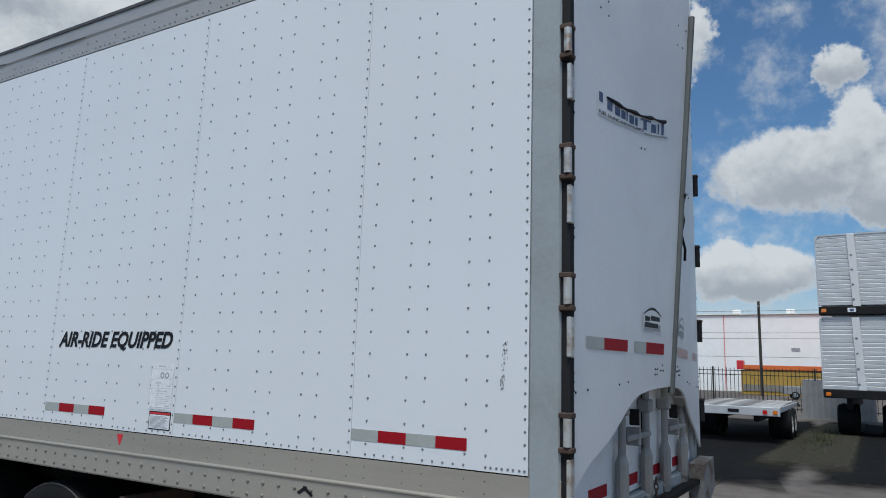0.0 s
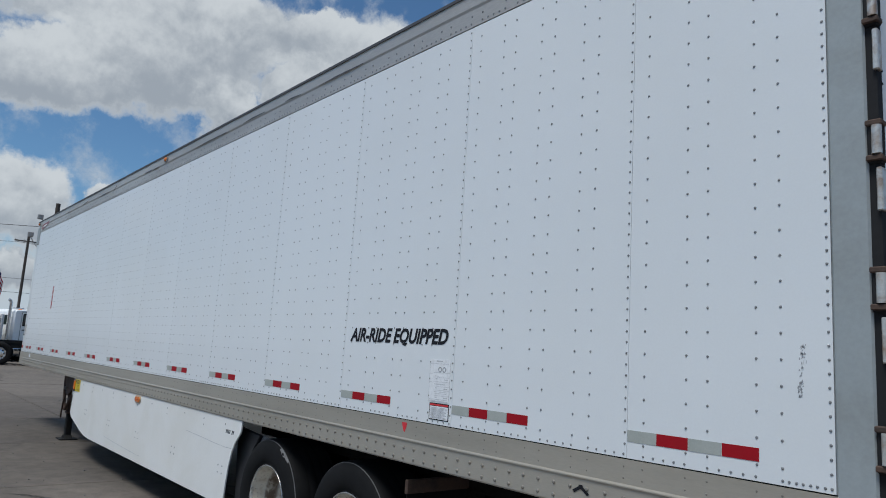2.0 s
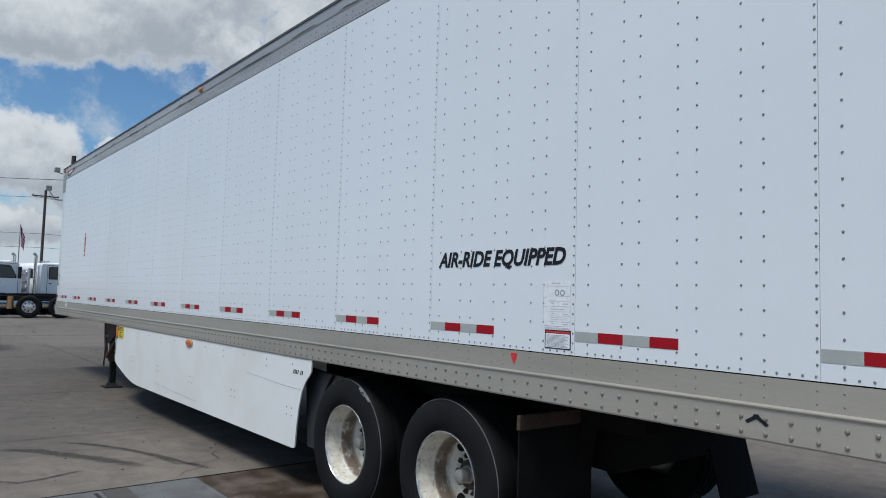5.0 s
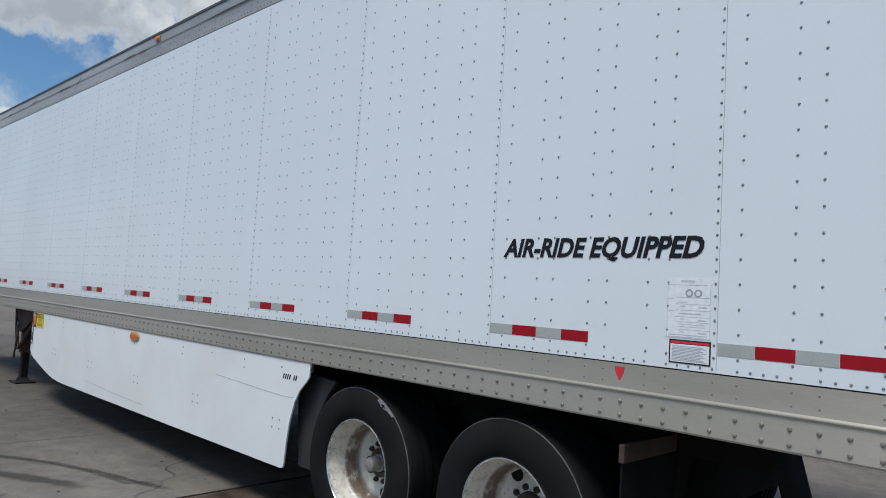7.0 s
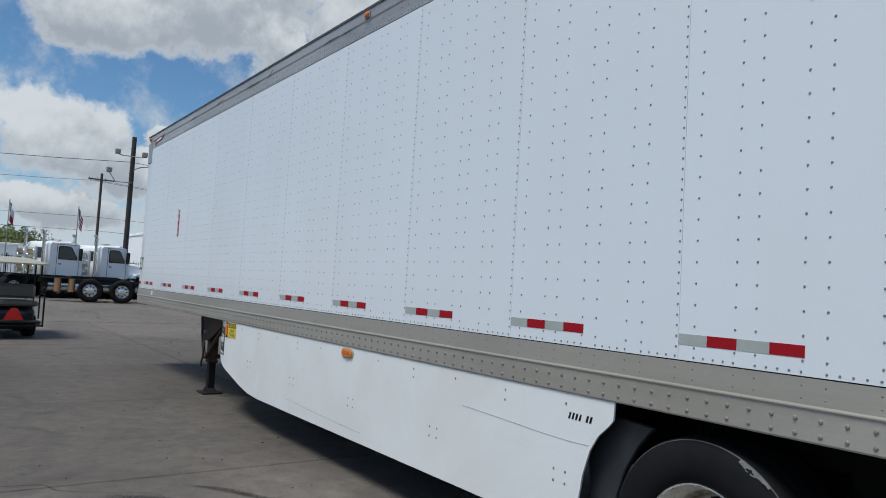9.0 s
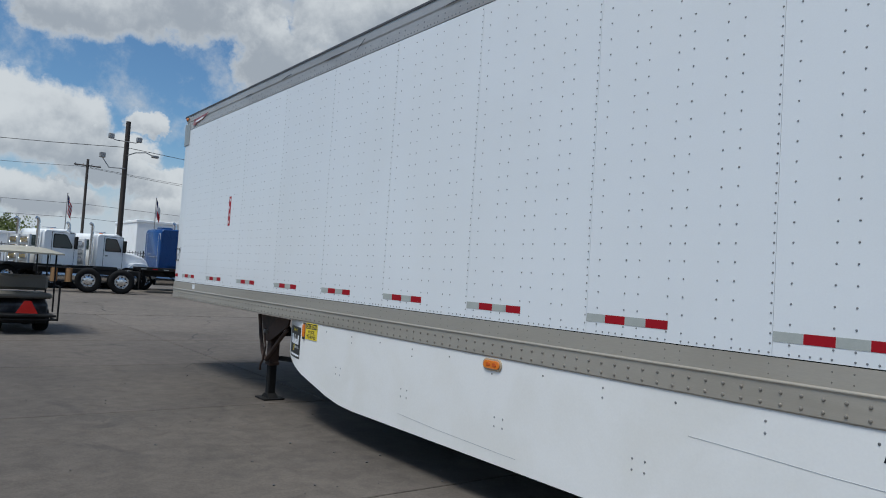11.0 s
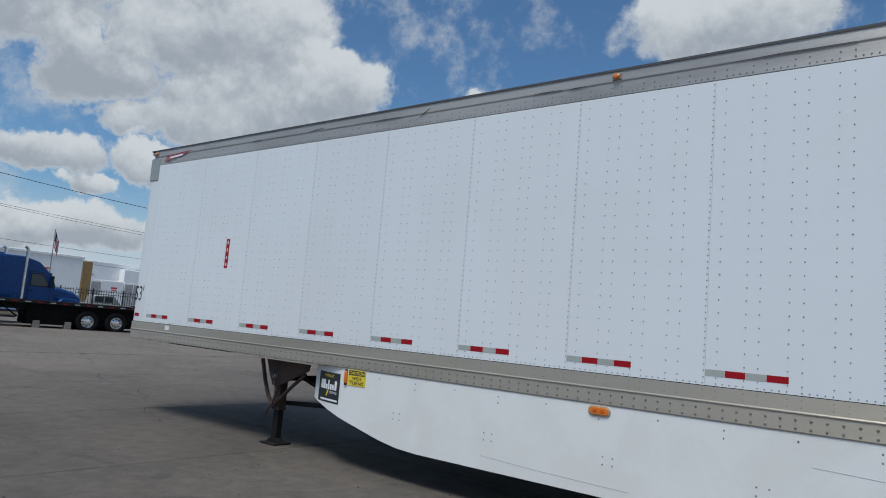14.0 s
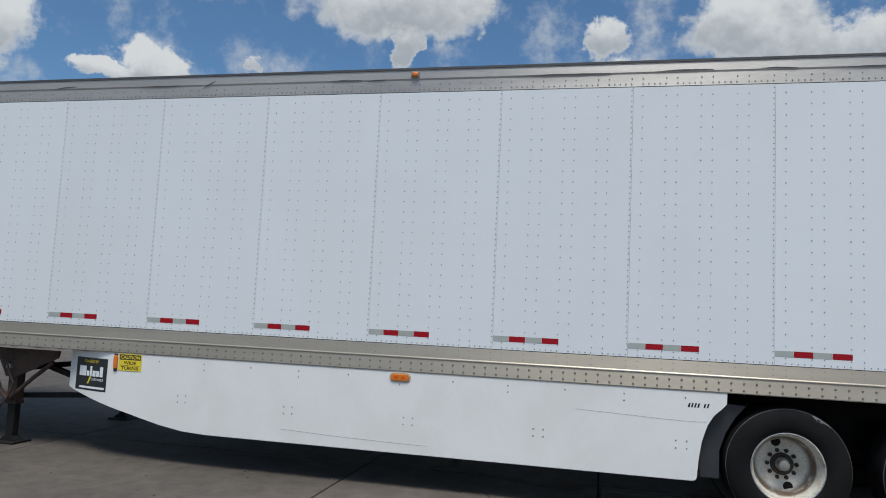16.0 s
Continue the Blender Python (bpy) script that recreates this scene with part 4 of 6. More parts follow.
# ---- rear end ----
rear = part("rear_frame", box(-0.533, -0.398, -0.006, 0.12, 1.10, 4.06, 0.008), "frame", van, "grey painted steel corner post")
part("rear_frame", box(-0.533, -0.398, WIDE - 0.12, WIDE + 0.006, 1.10, 4.06, 0.008), "frame", van, "grey painted steel corner post")
part("rear_header", box(-0.533, -0.398, 0.121, WIDE - 0.121, 3.90, 4.06, 0.006), "frame", van, "grey painted steel header")
part("rear_sill", box(-0.533, -0.388, 0.121, WIDE - 0.121, 1.10, 1.185, 0.006), "frame", van, "grey painted steel sill")
for y0, y1 in ((0.125, WIDE / 2 - 0.004), (WIDE / 2 + 0.004, WIDE - 0.125)):
    d = part("rear_door", box(-0.47, -0.425, y0, y1, 1.19, 3.89, 0.006), "door", van, "dirty white swing door")
    for y in ((0.77, 1.215) if y0 < 1 else (1.625, 2.09)):
        bm = bmesh.new()
        tube(bm, [(-0.385, y, 1.21), (-0.385, y, 3.87)], 0.019, 12)
        rod = part("lock_rod", bm, "galv", d, "grey steel locking rod", smooth=True)
        bm = bmesh.new()
        tube(bm, [(-0.385, y, 1.16), (-0.385, y, 1.20), (-0.385, y, 1.36), (-0.385, y, 1.40)], [0.028, 0.033, 0.033, 0.021], 8)
        part("cam_sleeve", bm, "galv", rod, "heavy steel cam end")
        part("cam_keeper", box(-0.412, -0.362, y - 0.05, y + 0.05, 1.085, 1.175, 0.012), "rustgrey", rod, "rusty steel cam keeper")
        for z in (1.62, 2.4, 3.2):
            part("rod_guide", box(-0.425, -0.352, y - 0.036, y + 0.036, z - 0.035, z + 0.035, 0.010), "galv", rod)
    hy = 1.0 if y0 < 1 else 1.86
    hd = part("lock_handle", box(-0.372, -0.352, hy - 0.22, hy + 0.20, 1.462, 1.490, 0.006), "galv", d, "steel lock handle")
    part("handle_keeper", box(-0.42, -0.345, hy - 0.045, hy - 0.022, 1.43, 1.52, 0.006), "galv", hd, "dark handle latch")
    part("handle_tab", box(-0.40, -0.35, hy - 0.05, hy - 0.035, 1.53, 1.61, 0.004), "black", hd)
for i in range(9):
    part("tape_segment", box(-0.4245, -0.422, 0.13 + i * 0.262, 0.13 + i * 0.262 + 0.258, 1.225, 1.280), "red" if i % 2 else "paper", van, "red reflective tape" if i % 2 else "white reflective tape")
part("door_seal", box(-0.424, -0.404, WIDE / 2 - 0.040, WIDE / 2 + 0.030, 1.20, 3.89, 0.004), "core", van, "black rubber seal where the doors meet")
bm = bmesh.new()
for i in range(9):
    ring = [(-0.365 + (0.011 * math.cos(q) if i % 2 else 0.0), 1.33 + (0.0 if i % 2 else 0.011 * math.cos(q)), 1.22 - 0.030 * i + 0.020 * math.sin(q)) for q in (math.pi * a / 4 for a in range(9))]
    tube(bm, ring, 0.004, 5, False)
part("chain", bm, "rust", van, "short rusty chain hanging at the doors")
# hinges on the corner post
for z in (3.17, 2.64, 2.10, 1.55):
    h = part("door_hinge", box(-0.400, -0.352, -0.010, 0.035, z - 0.085, z + 0.075, 0.006), "core", van, "door hinge with a worn steel pin sleeve")
    bm = bmesh.new()
    tube(bm, [(-0.366, -0.012, z - 0.052), (-0.366, -0.012, z + 0.055)], 0.017, 12)
    part("sleeve", bm, "hinge", h, "pale worn steel sleeve", smooth=True)
    for dz in (-0.066, 0.066):
        part("lug", box(-0.402, -0.346, -0.022, 0.03, z + dz - 0.011, z + dz + 0.011, 0.004), "rust", h, "rusty hinge lug")
    part("lower_strap", box(-0.372, -0.352, -0.012, 0.03, z - 0.26, z - 0.10, 0.004), "hinge", h)
    bm = bmesh.new()
    tube(bm, [(-0.360, WIDE + 0.015, z - 0.075), (-0.360, WIDE + 0.015, z + 0.075)], 0.020, 12)
    far = part("far_hinge", bm, "core", van, "dark hinge on the far corner", smooth=True)
    part("lug", box(-0.40, -0.338, WIDE - 0.01, WIDE + 0.036, z + 0.065, z + 0.082, 0.004), "rust", far)
part("gap_seal", box(-0.398, -0.362, 0.004, 0.05, 1.15, 4.0), "core", van, "black rubber door seal")

# folded tail fairing: two big panels meeting in a ridge, arched at the foot
X_H, X_LO, X_HI = -0.368, -0.277, -0.107
ARCH = [(0.02, 1.30), (0.2, 1.41), (0.326, 1.457), (0.454, 1.504), (0.538, 1.551), (0.624, 1.60), (0.684, 1.638), (0.796, 1.683), (0.98, 1.709), (1.285, 1.724)]


def tail_panel(mirror):
    """One folded fairing panel, hinged at the corner and standing proud at the middle."""
    n = 24
    foot = []
    for i in range(n + 1):
        u = i / n
        y = 0.02 + u * 1.265
        z = next(za + (zb - za) * (y - ya) / (yb - ya) for (ya, za), (yb, zb) in zip(ARCH, ARCH[1:]) if y <= yb + 1e-6)
        foot.append((y, z))
    bm = bmesh.new()
    rows = []
    for j in range(9):
        v = j / 8
        row = []
        for y, z0 in foot:
            u = (y - 0.02) / 1.265
            z = z0 + (3.97 - z0) * v
            ridge = X_LO + (X_HI - X_LO) * max(0.0, min(1.0, (z - 1.6) / 2.4))
            x = X_H + (ridge - X_H) * u
            yy = y if not mirror else WIDE - y
            row.append((x, yy, z))
        rows.append(row)
    vs = [[bm.verts.new(p) for p in row] for row in rows]
    back = [[bm.verts.new((p[0] - 0.012, p[1], p[2])) for p in row] for row in rows]
    for j in range(8):
        for i in range(n):
            bm.faces.new((vs[j][i], vs[j][i + 1], vs[j + 1][i + 1], vs[j + 1][i]))
            bm.faces.new((back[j][i], back[j + 1][i], back[j + 1][i + 1], back[j][i + 1]))
    for j in range(8):
        for i in (0, n):
            bm.faces.new((vs[j][i], vs[j + 1][i], back[j + 1][i], back[j][i]))
    for i in range(n):
        for j in (0, 8):
            bm.faces.new((vs[j][i], back[j][i], back[j][i + 1], vs[j][i + 1]))
    bmesh.ops.recalc_face_normals(bm, faces=bm.faces[:])
    return bm


def on_tail(y, z, lift=0.002):
    u = (y - 0.02) / 1.265
    ridge = X_LO + (X_HI - X_LO) * max(0.0, min(1.0, (z - 1.6) / 2.4))
    return (X_H + (ridge - X_H) * u + lift, y, z)


def tail_patch(corners, lift=0.002, bm=None):
    """A flat decal on the fairing, from outline points (y, z)."""
    bm = bm or bmesh.new()
    bm.faces.new([bm.verts.new(on_tail(y, z, lift)) for y, z in corners])
    return bm


tail = part("tail_fairing", tail_panel(False), "tail", van, "pale grey folded tail fairing panel with arched foot")
tail2 = part("tail_fairing", tail_panel(True), "tail", van, "pale grey folded tail fairing panel with arched foot")
bm = bmesh.new()
tube(bm, [(X_LO + 0.008, WIDE / 2, 1.69), ((X_LO + X_HI) / 2 + 0.006, WIDE / 2, 2.8), (X_HI + 0.002, WIDE / 2, 3.83)], 0.019, 8)
part("ridge_strip", bm, "strip", tail, "dark grey rubber strip along the ridge")
for mirror, host in ((False, tail), (True, tail2)):
    fl = (lambda y: WIDE - y) if mirror else (lambda y: y)

    def decal(corners, lift, mat, name, parent, label=""):
        bm = tail_patch(corners, lift)
        for v in bm.verts:
            v.co.y = fl(v.co.y)
        bmesh.ops.recalc_face_normals(bm, faces=bm.faces[:])
        f = bm.faces[:][0]
        if f.normal.x < 0:
            f.normal_flip()
        return part(name, bm, mat, parent, label)

    rows = ((0.168, 0.355, "silver"), (0.355, 0.63, "red"), (0.72, 0.876, "silver"), (0.876, 1.141, "red")) if not mirror else ((0.66, 1.12, "faded"), (0.12, 0.25, "silver"), (0.25, 0.38, "faded"))
    for y0, y1, mat in rows:
        decal([(y0, 1.882 + 0.005 * y0), (y1, 1.882 + 0.005 * y1), (y1, 1.932 + 0.011 * y1), (y0, 1.932 + 0.011 * y0)], 0.003, mat, "tape_segment", host, "dull silver reflective tape" if mat == "silver" else "faded red reflective tape")
    spots = [(0.537, 1.734), (0.645, 1.745), (0.068, 1.703), (0.187, 1.712), (1.022, 1.812), (1.051, 1.812), (1.019, 1.785), (1.049, 1.786), (1.126, 1.833), (1.106, 1.806), (1.143, 1.806),
             (0.304, 3.644), (0.288, 3.455), (0.362, 3.516), (0.365, 3.446), (1.155, 3.724), (1.152, 3.608), (1.217, 3.614), (1.256, 3.733), (0.74, 2.899), (0.786, 2.906),
             (0.05, 1.78), (0.05, 1.745), (0.05, 1.71), (0.05, 2.37), (0.05, 2.33), (0.05, 2.92), (0.05, 2.87)]
    b0 = None
    for y, z in spots:
        if b0 is None:
            bm = lathe([(0.0, -0.004), (0.004, -0.003), (0.0058, 0.0)], 8)
            b0 = part("bolt", bm, "ink", host, m=Matrix.Translation((on_tail(y, z)[0], fl(y), z)) @ pose(0, 0, 0, 0, 0, 90))
        else:
            share("bolt", b0, host, Matrix.Translation((on_tail(y, z)[0], fl(y), z)) @ pose(0, 0, 0, 0, 0, 90))
# peeling fairing logo: a waved pale banner with plain dark bars
BAN_T = [(0.0, 3.040), (0.17, 3.036), (0.34, 3.042), (0.53, 3.060), (0.76, 3.093), (1.0, 3.131)]
BAN_L = [(0.0, 2.933), (0.20, 2.944), (0.46, 2.966), (0.74, 3.003), (1.0, 3.050)]


def along_line(pts, u):
    return next(a + (b - a) * (u - p) / (q - p) for (p, a), (q, b) in zip(pts, pts[1:]) if u <= q + 1e-6)


def banner_at(u, v):
    return (0.268 + 0.81 * u, along_line(BAN_L, u) * (1 - v) + along_line(BAN_T, u) * v)


banner = bmesh.new()
top_e = [banner.verts.new(on_tail(*banner_at(i / 12, 1.0), 0.003)) for i in range(13)]
low_e = [banner.verts.new(on_tail(*banner_at(i / 12, 0.0), 0.003)) for i in range(13)]
for i in range(12):
    banner.faces.new((low_e[i], low_e[i + 1], top_e[i + 1], top_e[i]))
logo = part("fairing_logo", banner, "tail", tail, "peeling pale banner sticker with dark navy bars")
for i, (u, w, h0, h1) in enumerate(((0.01, 0.035, 0.60, 1.05), (0.11, 0.05, 0.45, 1.0), (0.21, 0.05, 0.40, 0.85), (0.29, 0.045, 0.38, 0.85), (0.36, 0.015, 0.35, 0.95), (0.40, 0.05, 0.30, 0.80), (0.48, 0.03, 0.30, 0.78), (0.56, 0.12, 0.72, 0.86),
                                    (0.60, 0.04, 0.20, 0.86), (0.72, 0.06, 0.15, 0.68), (0.82, 0.02, 0.12, 0.78), (0.88, 0.03, 0.10, 0.88))):
    part("logo_bar", tail_patch([banner_at(u, h0), banner_at(u + w * 1.3, h0), banner_at(u + w * 1.3, h1), banner_at(u, h1)], 0.0042), "navy", logo)
bm = lettering("FUEL SAVING AERODYNAMICS", 1.0, 1.0, bold=0.02)
for v in bm.verts:
    v.co = on_tail(*banner_at(0.01 + 0.60 * v.co.x, 0.06 + 0.17 * v.co.z), 0.0044)
part("lettering", bm, "ink", logo)
# peeled upper edge; the ink black paints its shadow line
bm = bmesh.new()
tube(bm, [on_tail(*banner_at(0.10 + 0.075 * i, 1.0 + 0.03 * math.sin(i * 1.7)), 0.006) for i in range(12)], [0.004 + 0.004 * (i % 3) for i in range(12)], 6)
part("curled_edge", bm, "ink", logo, "curled edge of the peeling sticker, its shadow painted black", smooth=True)
for u0, u1, v0, v1, mat in ((0.12, 0.42, 1.0, 1.09, "ink"), (0.42, 0.72, 0.95, 1.02, "inkgrey"), (0.62, 0.98, -0.04, 0.03, "inkgrey")):
    n = 6
    bm = bmesh.new()
    for i in range(n):
        a0, a1 = u0 + (u1 - u0) * i / n, u0 + (u1 - u0) * (i + 1) / n
        tail_patch([banner_at(a0, v0), banner_at(a1, v0), banner_at(a1, v1), banner_at(a0, v1)], 0.0044, bm)
    part("logo_line", bm, mat, logo)
# small square maker sticker, two of them
for host, f, y0, y1 in ((tail, 1, 0.815, 1.09), (tail2, -1, 0.86, 1.12)):
    def place(pts, lift, mat, name, parent, label=""):
        bm = tail_patch(pts, lift)
        for v in bm.verts:
            v.co.y = v.co.y if f > 0 else WIDE - v.co.y
        bmesh.ops.recalc_face_normals(bm, faces=bm.faces[:])
        return part(name, bm, mat, parent, label)

    st = place([(y0, 1.995), (y1, 2.002)] + [(y1 + (y0 - y1) * i / 8, 2.080 + 0.034 * math.sin(math.pi * i / 8)) for i in range(9)], 0.003, "tail", "maker_sticker", host, "small worn grey sticker")
    place([(y0 + 0.012, 2.003), (y1 - 0.012, 2.009)] + [(y1 - 0.012 + (y0 - y1 + 0.024) * i / 8, 2.074 + 0.032 * math.sin(math.pi * i / 8)) for i in range(9)], 0.0036, "tail", "sticker_face", st)
    mid = (y0 + y1) / 2
    place([(y0 + 0.01 + (y1 - y0 - 0.02) * i / 8, 2.076 + 0.030 * math.sin(math.pi * i / 8)) for i in range(9)] + [(y1 - 0.01 - (y1 - y0 - 0.02) * i / 8, 2.081 + 0.038 * math.sin(math.pi * i / 8)) for i in range(9)], 0.0042, "ink" if f > 0 else "inkgrey", "arc_mark", st)
    place([(y0 + 0.02, 2.000), (y1 - 0.02, 2.004), (y1 - 0.02, 2.036), (y0 + 0.02, 2.033)], 0.0040, "inkgrey", "print_block", st)
    for i, (a, b, z) in enumerate(((0.03, 0.10, 2.046), (0.11, 0.24, 2.052), (0.03, 0.22, 2.016))):
        place([(y0 + a, z), (y0 + b, z + 0.002), (y0 + b, z + 0.024), (y0 + a, z + 0.026)], 0.0042, "ink" if f > 0 else "inkgrey", "print_bar", st)
# rope and cleat by the ridge
bm = bmesh.new()
tube(bm, [on_tail(1.285, 2.78, 0.03), (-0.20, 1.36, 2.73), (-0.205, 1.43, 2.66), (-0.215, 1.40, 2.58), (-0.21, 1.47, 2.50), (-0.22, 1.50, 2.44)], 0.008, 6)
part("release_cable", bm, "ink", tail2, "black dangling release cable", smooth=True)
part("cable_cleat", box(-0.225, -0.18, 1.30, 1.36, 2.74, 2.80, 0.01), "rust", tail2)
# bumper guard
part("bumper_bar", box(-0.48, -0.40, 0.10, WIDE - 0.10, 0.46, 0.58, 0.01), "frame", van, "grey steel underride guard bar")
for y in (0.55, WIDE - 0.55):
    part("bumper_leg", box(-0.50, -0.42, y - 0.06, y + 0.06, 0.58, 1.10, 0.008), "frame", van)
part("side_plate", prism([(-0.90, 1.106), (-0.40, 1.106), (-0.40, 0.93), (-0.62, 0.95), (-0.83, 1.01)], 0.0, 0.02), "frame", van, "grey steel side plate under the rail")
tm = part("turn_lamp", lathe([(0.0, -0.018), (0.014, -0.017), (0.023, -0.009), (0.025, 0.0)], 24), "amber", van, "round amber side lamp", smooth=True, m=pose(-0.852, 0.0, 1.05))
part("lamp_guard", lathe([(0.026, -0.006), (0.034, -0.010), (0.039, -0.006), (0.040, 0.002), (0.026, 0.002)], 24, closed=True), "galv", tm, "metal guard ring", smooth=True)
for y in (WIDE - 0.32,):
    part("corner_step", prism([(WIDE - 0.34, 1.22), (WIDE + 0.02, 1.24), (WIDE + 0.03, 1.04), (WIDE - 0.26, 0.94), (WIDE - 0.36, 0.98)], -0.385, -0.29, axis="x"), "rustgrey", van, "rusty grey corner bumper block")

# ---- stains, puddle and grit on the concrete ----
M["drain"] = material("stained_drain_steel", (0.062, 0.058, 0.050), 0.75, 0.1, (0.085, 0.075, 0.062), 40, 0.2, 6, 0.7)
M["oldpatch"] = material("patched_concrete", (0.115, 0.115, 0.115), 0.85, 0, (0.06, 0.056, 0.053), 40, 0.15, 3.0, 0.7)


def soft_blot(outline, z, ragged=0.05, steps=10, seed=1, rim=0.72):
    """A flat stain that fades out towards its rim."""
    r = random.Random(seed)
    pts, n = [], len(outline)
    for i in range(n):
        a, b = Vector(outline[i]), Vector(outline[(i + 1) % n])
        for s in range(steps):
            p = a.lerp(b, s / steps)
            pts.append(Vector((p.x + r.uniform(-ragged, ragged), p.y + r.uniform(-ragged, ragged))))
    mid = sum(pts, Vector((0, 0))) / len(pts)
    bm = bmesh.new()
    fade = bm.verts.layers.float.new("fade")
    rings = []
    for f, val in ((1.0, 0.0), (rim, 1.0), (rim * 0.5, 1.0)):
        ring = []
        for p in pts:
            v = bm.verts.new((*mid.lerp(p, f), z))
            v[fade] = val
            ring.append(v)
        rings.append(ring)
    m = len(pts)
    for a, b in zip(rings, rings[1:]):
        for i in range(m):
            bm.faces.new((a[i], a[(i + 1) % m], b[(i + 1) % m], b[i]))
    bm.faces.new(rings[2])
    bmesh.ops.recalc_face_normals(bm, faces=bm.faces[:])
    if bm.faces[:][0].normal.z < 0:
        bmesh.ops.reverse_faces(bm, faces=bm.faces[:])
    return bm


def stain_material(name, colour, second, rough, amount=1.0, scale=2.5):
    """A stain whose thinning rim is broken up by noise."""
    m = bpy.data.materials.new(name)
    m.use_nodes = True
    k = Nodes(m.node_tree)
    co = k.add("ShaderNodeTexCoord").outputs["Object"]
    at = k.add("ShaderNodeAttribute")
    at.attribute_name = "fade"
    rag = k.math("MULTIPLY", k.math("SUBTRACT", k.noise(co, scale, 6, 0.6), 0.5), 1.1)
    cover = k.math("MULTIPLY", k.span(k.math("ADD", at.outputs["Fac"], rag), 0.05, 0.95), amount)
    b = k.add("ShaderNodeBsdfPrincipled")
    k.put(b.inputs["Base Color"], k.mix(k.span(k.noise(co, scale * 2.2, 6, 0.6), 0.35, 0.7), colour, second))
    b.inputs["Roughness"].default_value = rough
    b.inputs["Specular IOR Level"].default_value = 0.12
    clear = k.add("ShaderNodeBsdfTransparent")
    mix = k.add("ShaderNodeMixShader")
    k.put(mix.inputs[0], cover)
    k.put(mix.inputs[1], clear.outputs[0])
    k.put(mix.inputs[2], b.outputs[0])
    out = k.add("ShaderNodeOutputMaterial")
    k.put(out.inputs[0], mix.outputs[0])
    return m


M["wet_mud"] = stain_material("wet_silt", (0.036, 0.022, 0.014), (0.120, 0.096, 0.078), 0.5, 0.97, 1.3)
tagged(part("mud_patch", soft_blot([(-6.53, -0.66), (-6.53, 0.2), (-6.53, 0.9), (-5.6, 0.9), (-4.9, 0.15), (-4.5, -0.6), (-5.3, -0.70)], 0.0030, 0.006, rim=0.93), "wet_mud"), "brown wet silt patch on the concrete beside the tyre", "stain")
M["bluepaint"] = material("faded_blue_paint", (0.135, 0.175, 0.26), 0.5, 0, (0.15, 0.155, 0.165), 40, 0.08, 1.6, 0.9)
tagged(part("painted_pad", box(-6.50, -4.9, -3.4, -1.74, 0.0005, 0.0045, 0.002), "bluepaint"), "faded blue painted pad let into the concrete", "pad")
tagged(part("smooth_pad", box(-6.51, -3.3, -1.73, -0.53, 0.0005, 0.0045, 0.002), "oldpatch"), "smooth grey concrete pad let into the lot", "pad")
lid = tagged(part("drain_cover", box(-6.49, -5.27, -1.31, -1.11, 0.004, 0.010, 0.002), "drain"), "dark steel drain cover strip in the pad", "drain cover")
for i in range(2):
    part("slot", box(-6.44 + i * 0.72, -6.08 + i * 0.72, -1.375, -1.345, 0.0035, 0.0058), "joint", lid, "narrow dark slot")
M["wet_line"] = stain_material("damp_line", (0.040, 0.036, 0.034), (0.070, 0.064, 0.058), 0.6, 0.55, 3.0)


def ribbon(pts, width, z):
    """A thin wandering stain that thins out at its sides and ends."""
    bm = bmesh.new()
    fade = bm.verts.layers.float.new("fade")
    fine = []
    for a, b in zip(pts, pts[1:]):
        fine += [Vector(a).lerp(Vector(b), i / 6) for i in range(6)]
    rr = random.Random(len(pts))
    rows, n = [], len(fine)
    for i, p in enumerate(fine):
        d = (fine[min(i + 1, n - 1)] - fine[max(i - 1, 0)]).normalized()
        side = Vector((-d.y, d.x)) * width * rr.uniform(0.7, 1.3)
        row = []
        for s, f in ((-1, 0.0), (-0.2, 1.0), (0.3, 1.0), (1, 0.0)):
            v = bm.verts.new((*(p + side * s), z))
            v[fade] = f * min(1.0, i / 4, (n - 1 - i) / 4)
            row.append(v)
        rows.append(row)
    for a, b in zip(rows, rows[1:]):
        for i in range(3):
            bm.faces.new((a[i], b[i], b[i + 1], a[i + 1]))
    bmesh.ops.recalc_face_normals(bm, faces=bm.faces[:])
    if bm.faces[:][0].normal.z < 0:
        bmesh.ops.reverse_faces(bm, faces=bm.faces[:])
    return bm


for pts, width, say in (([(-8.74, -1.27), (-8.44, -0.99), (-8.03, -0.75), (-7.60, -0.58), (-7.12, -0.42), (-6.60, -0.24)], 0.055, "long curved damp streak across the concrete"),
                        ([(-8.67, -1.86), (-8.39, -1.52), (-8.0, -1.26), (-7.72, -1.08), (-7.45, -0.93), (-7.0, -0.72)], 0.11, "broad faint damp streak across the concrete"),
                        ([(-7.45, -2.35), (-7.39, -2.09), (-7.11, -1.81), (-7.15, -1.61), (-7.24, -1.41), (-7.32, -1.18)], 0.035, "thin wandering damp streak by the pad")):
    tagged(part("damp_streak", ribbon(pts, width, 0.0042), "wet_line"), say, "stain")
part("saw_cut", box(-6.535, -6.512, -14.0, 3.2, -0.006, 0.0052), "hole", ground)
rg = random.Random(11)
bm = bmesh.new()
for i in range(260):
    x, y = rg.uniform(-17, -4), rg.uniform(-5.5, 1.5)
    s = rg.choice((0.006, 0.008, 0.01, 0.014))
    t = bmesh.new()
    bmesh.ops.create_icosphere(t, subdivisions=1, radius=s)
    for v in t.verts:
        v.co = v.co * rg.uniform(0.7, 1.2)
        v.co.z *= 0.5
        v.co += Vector((x, y, s * 0.4))
    join(bm, t)
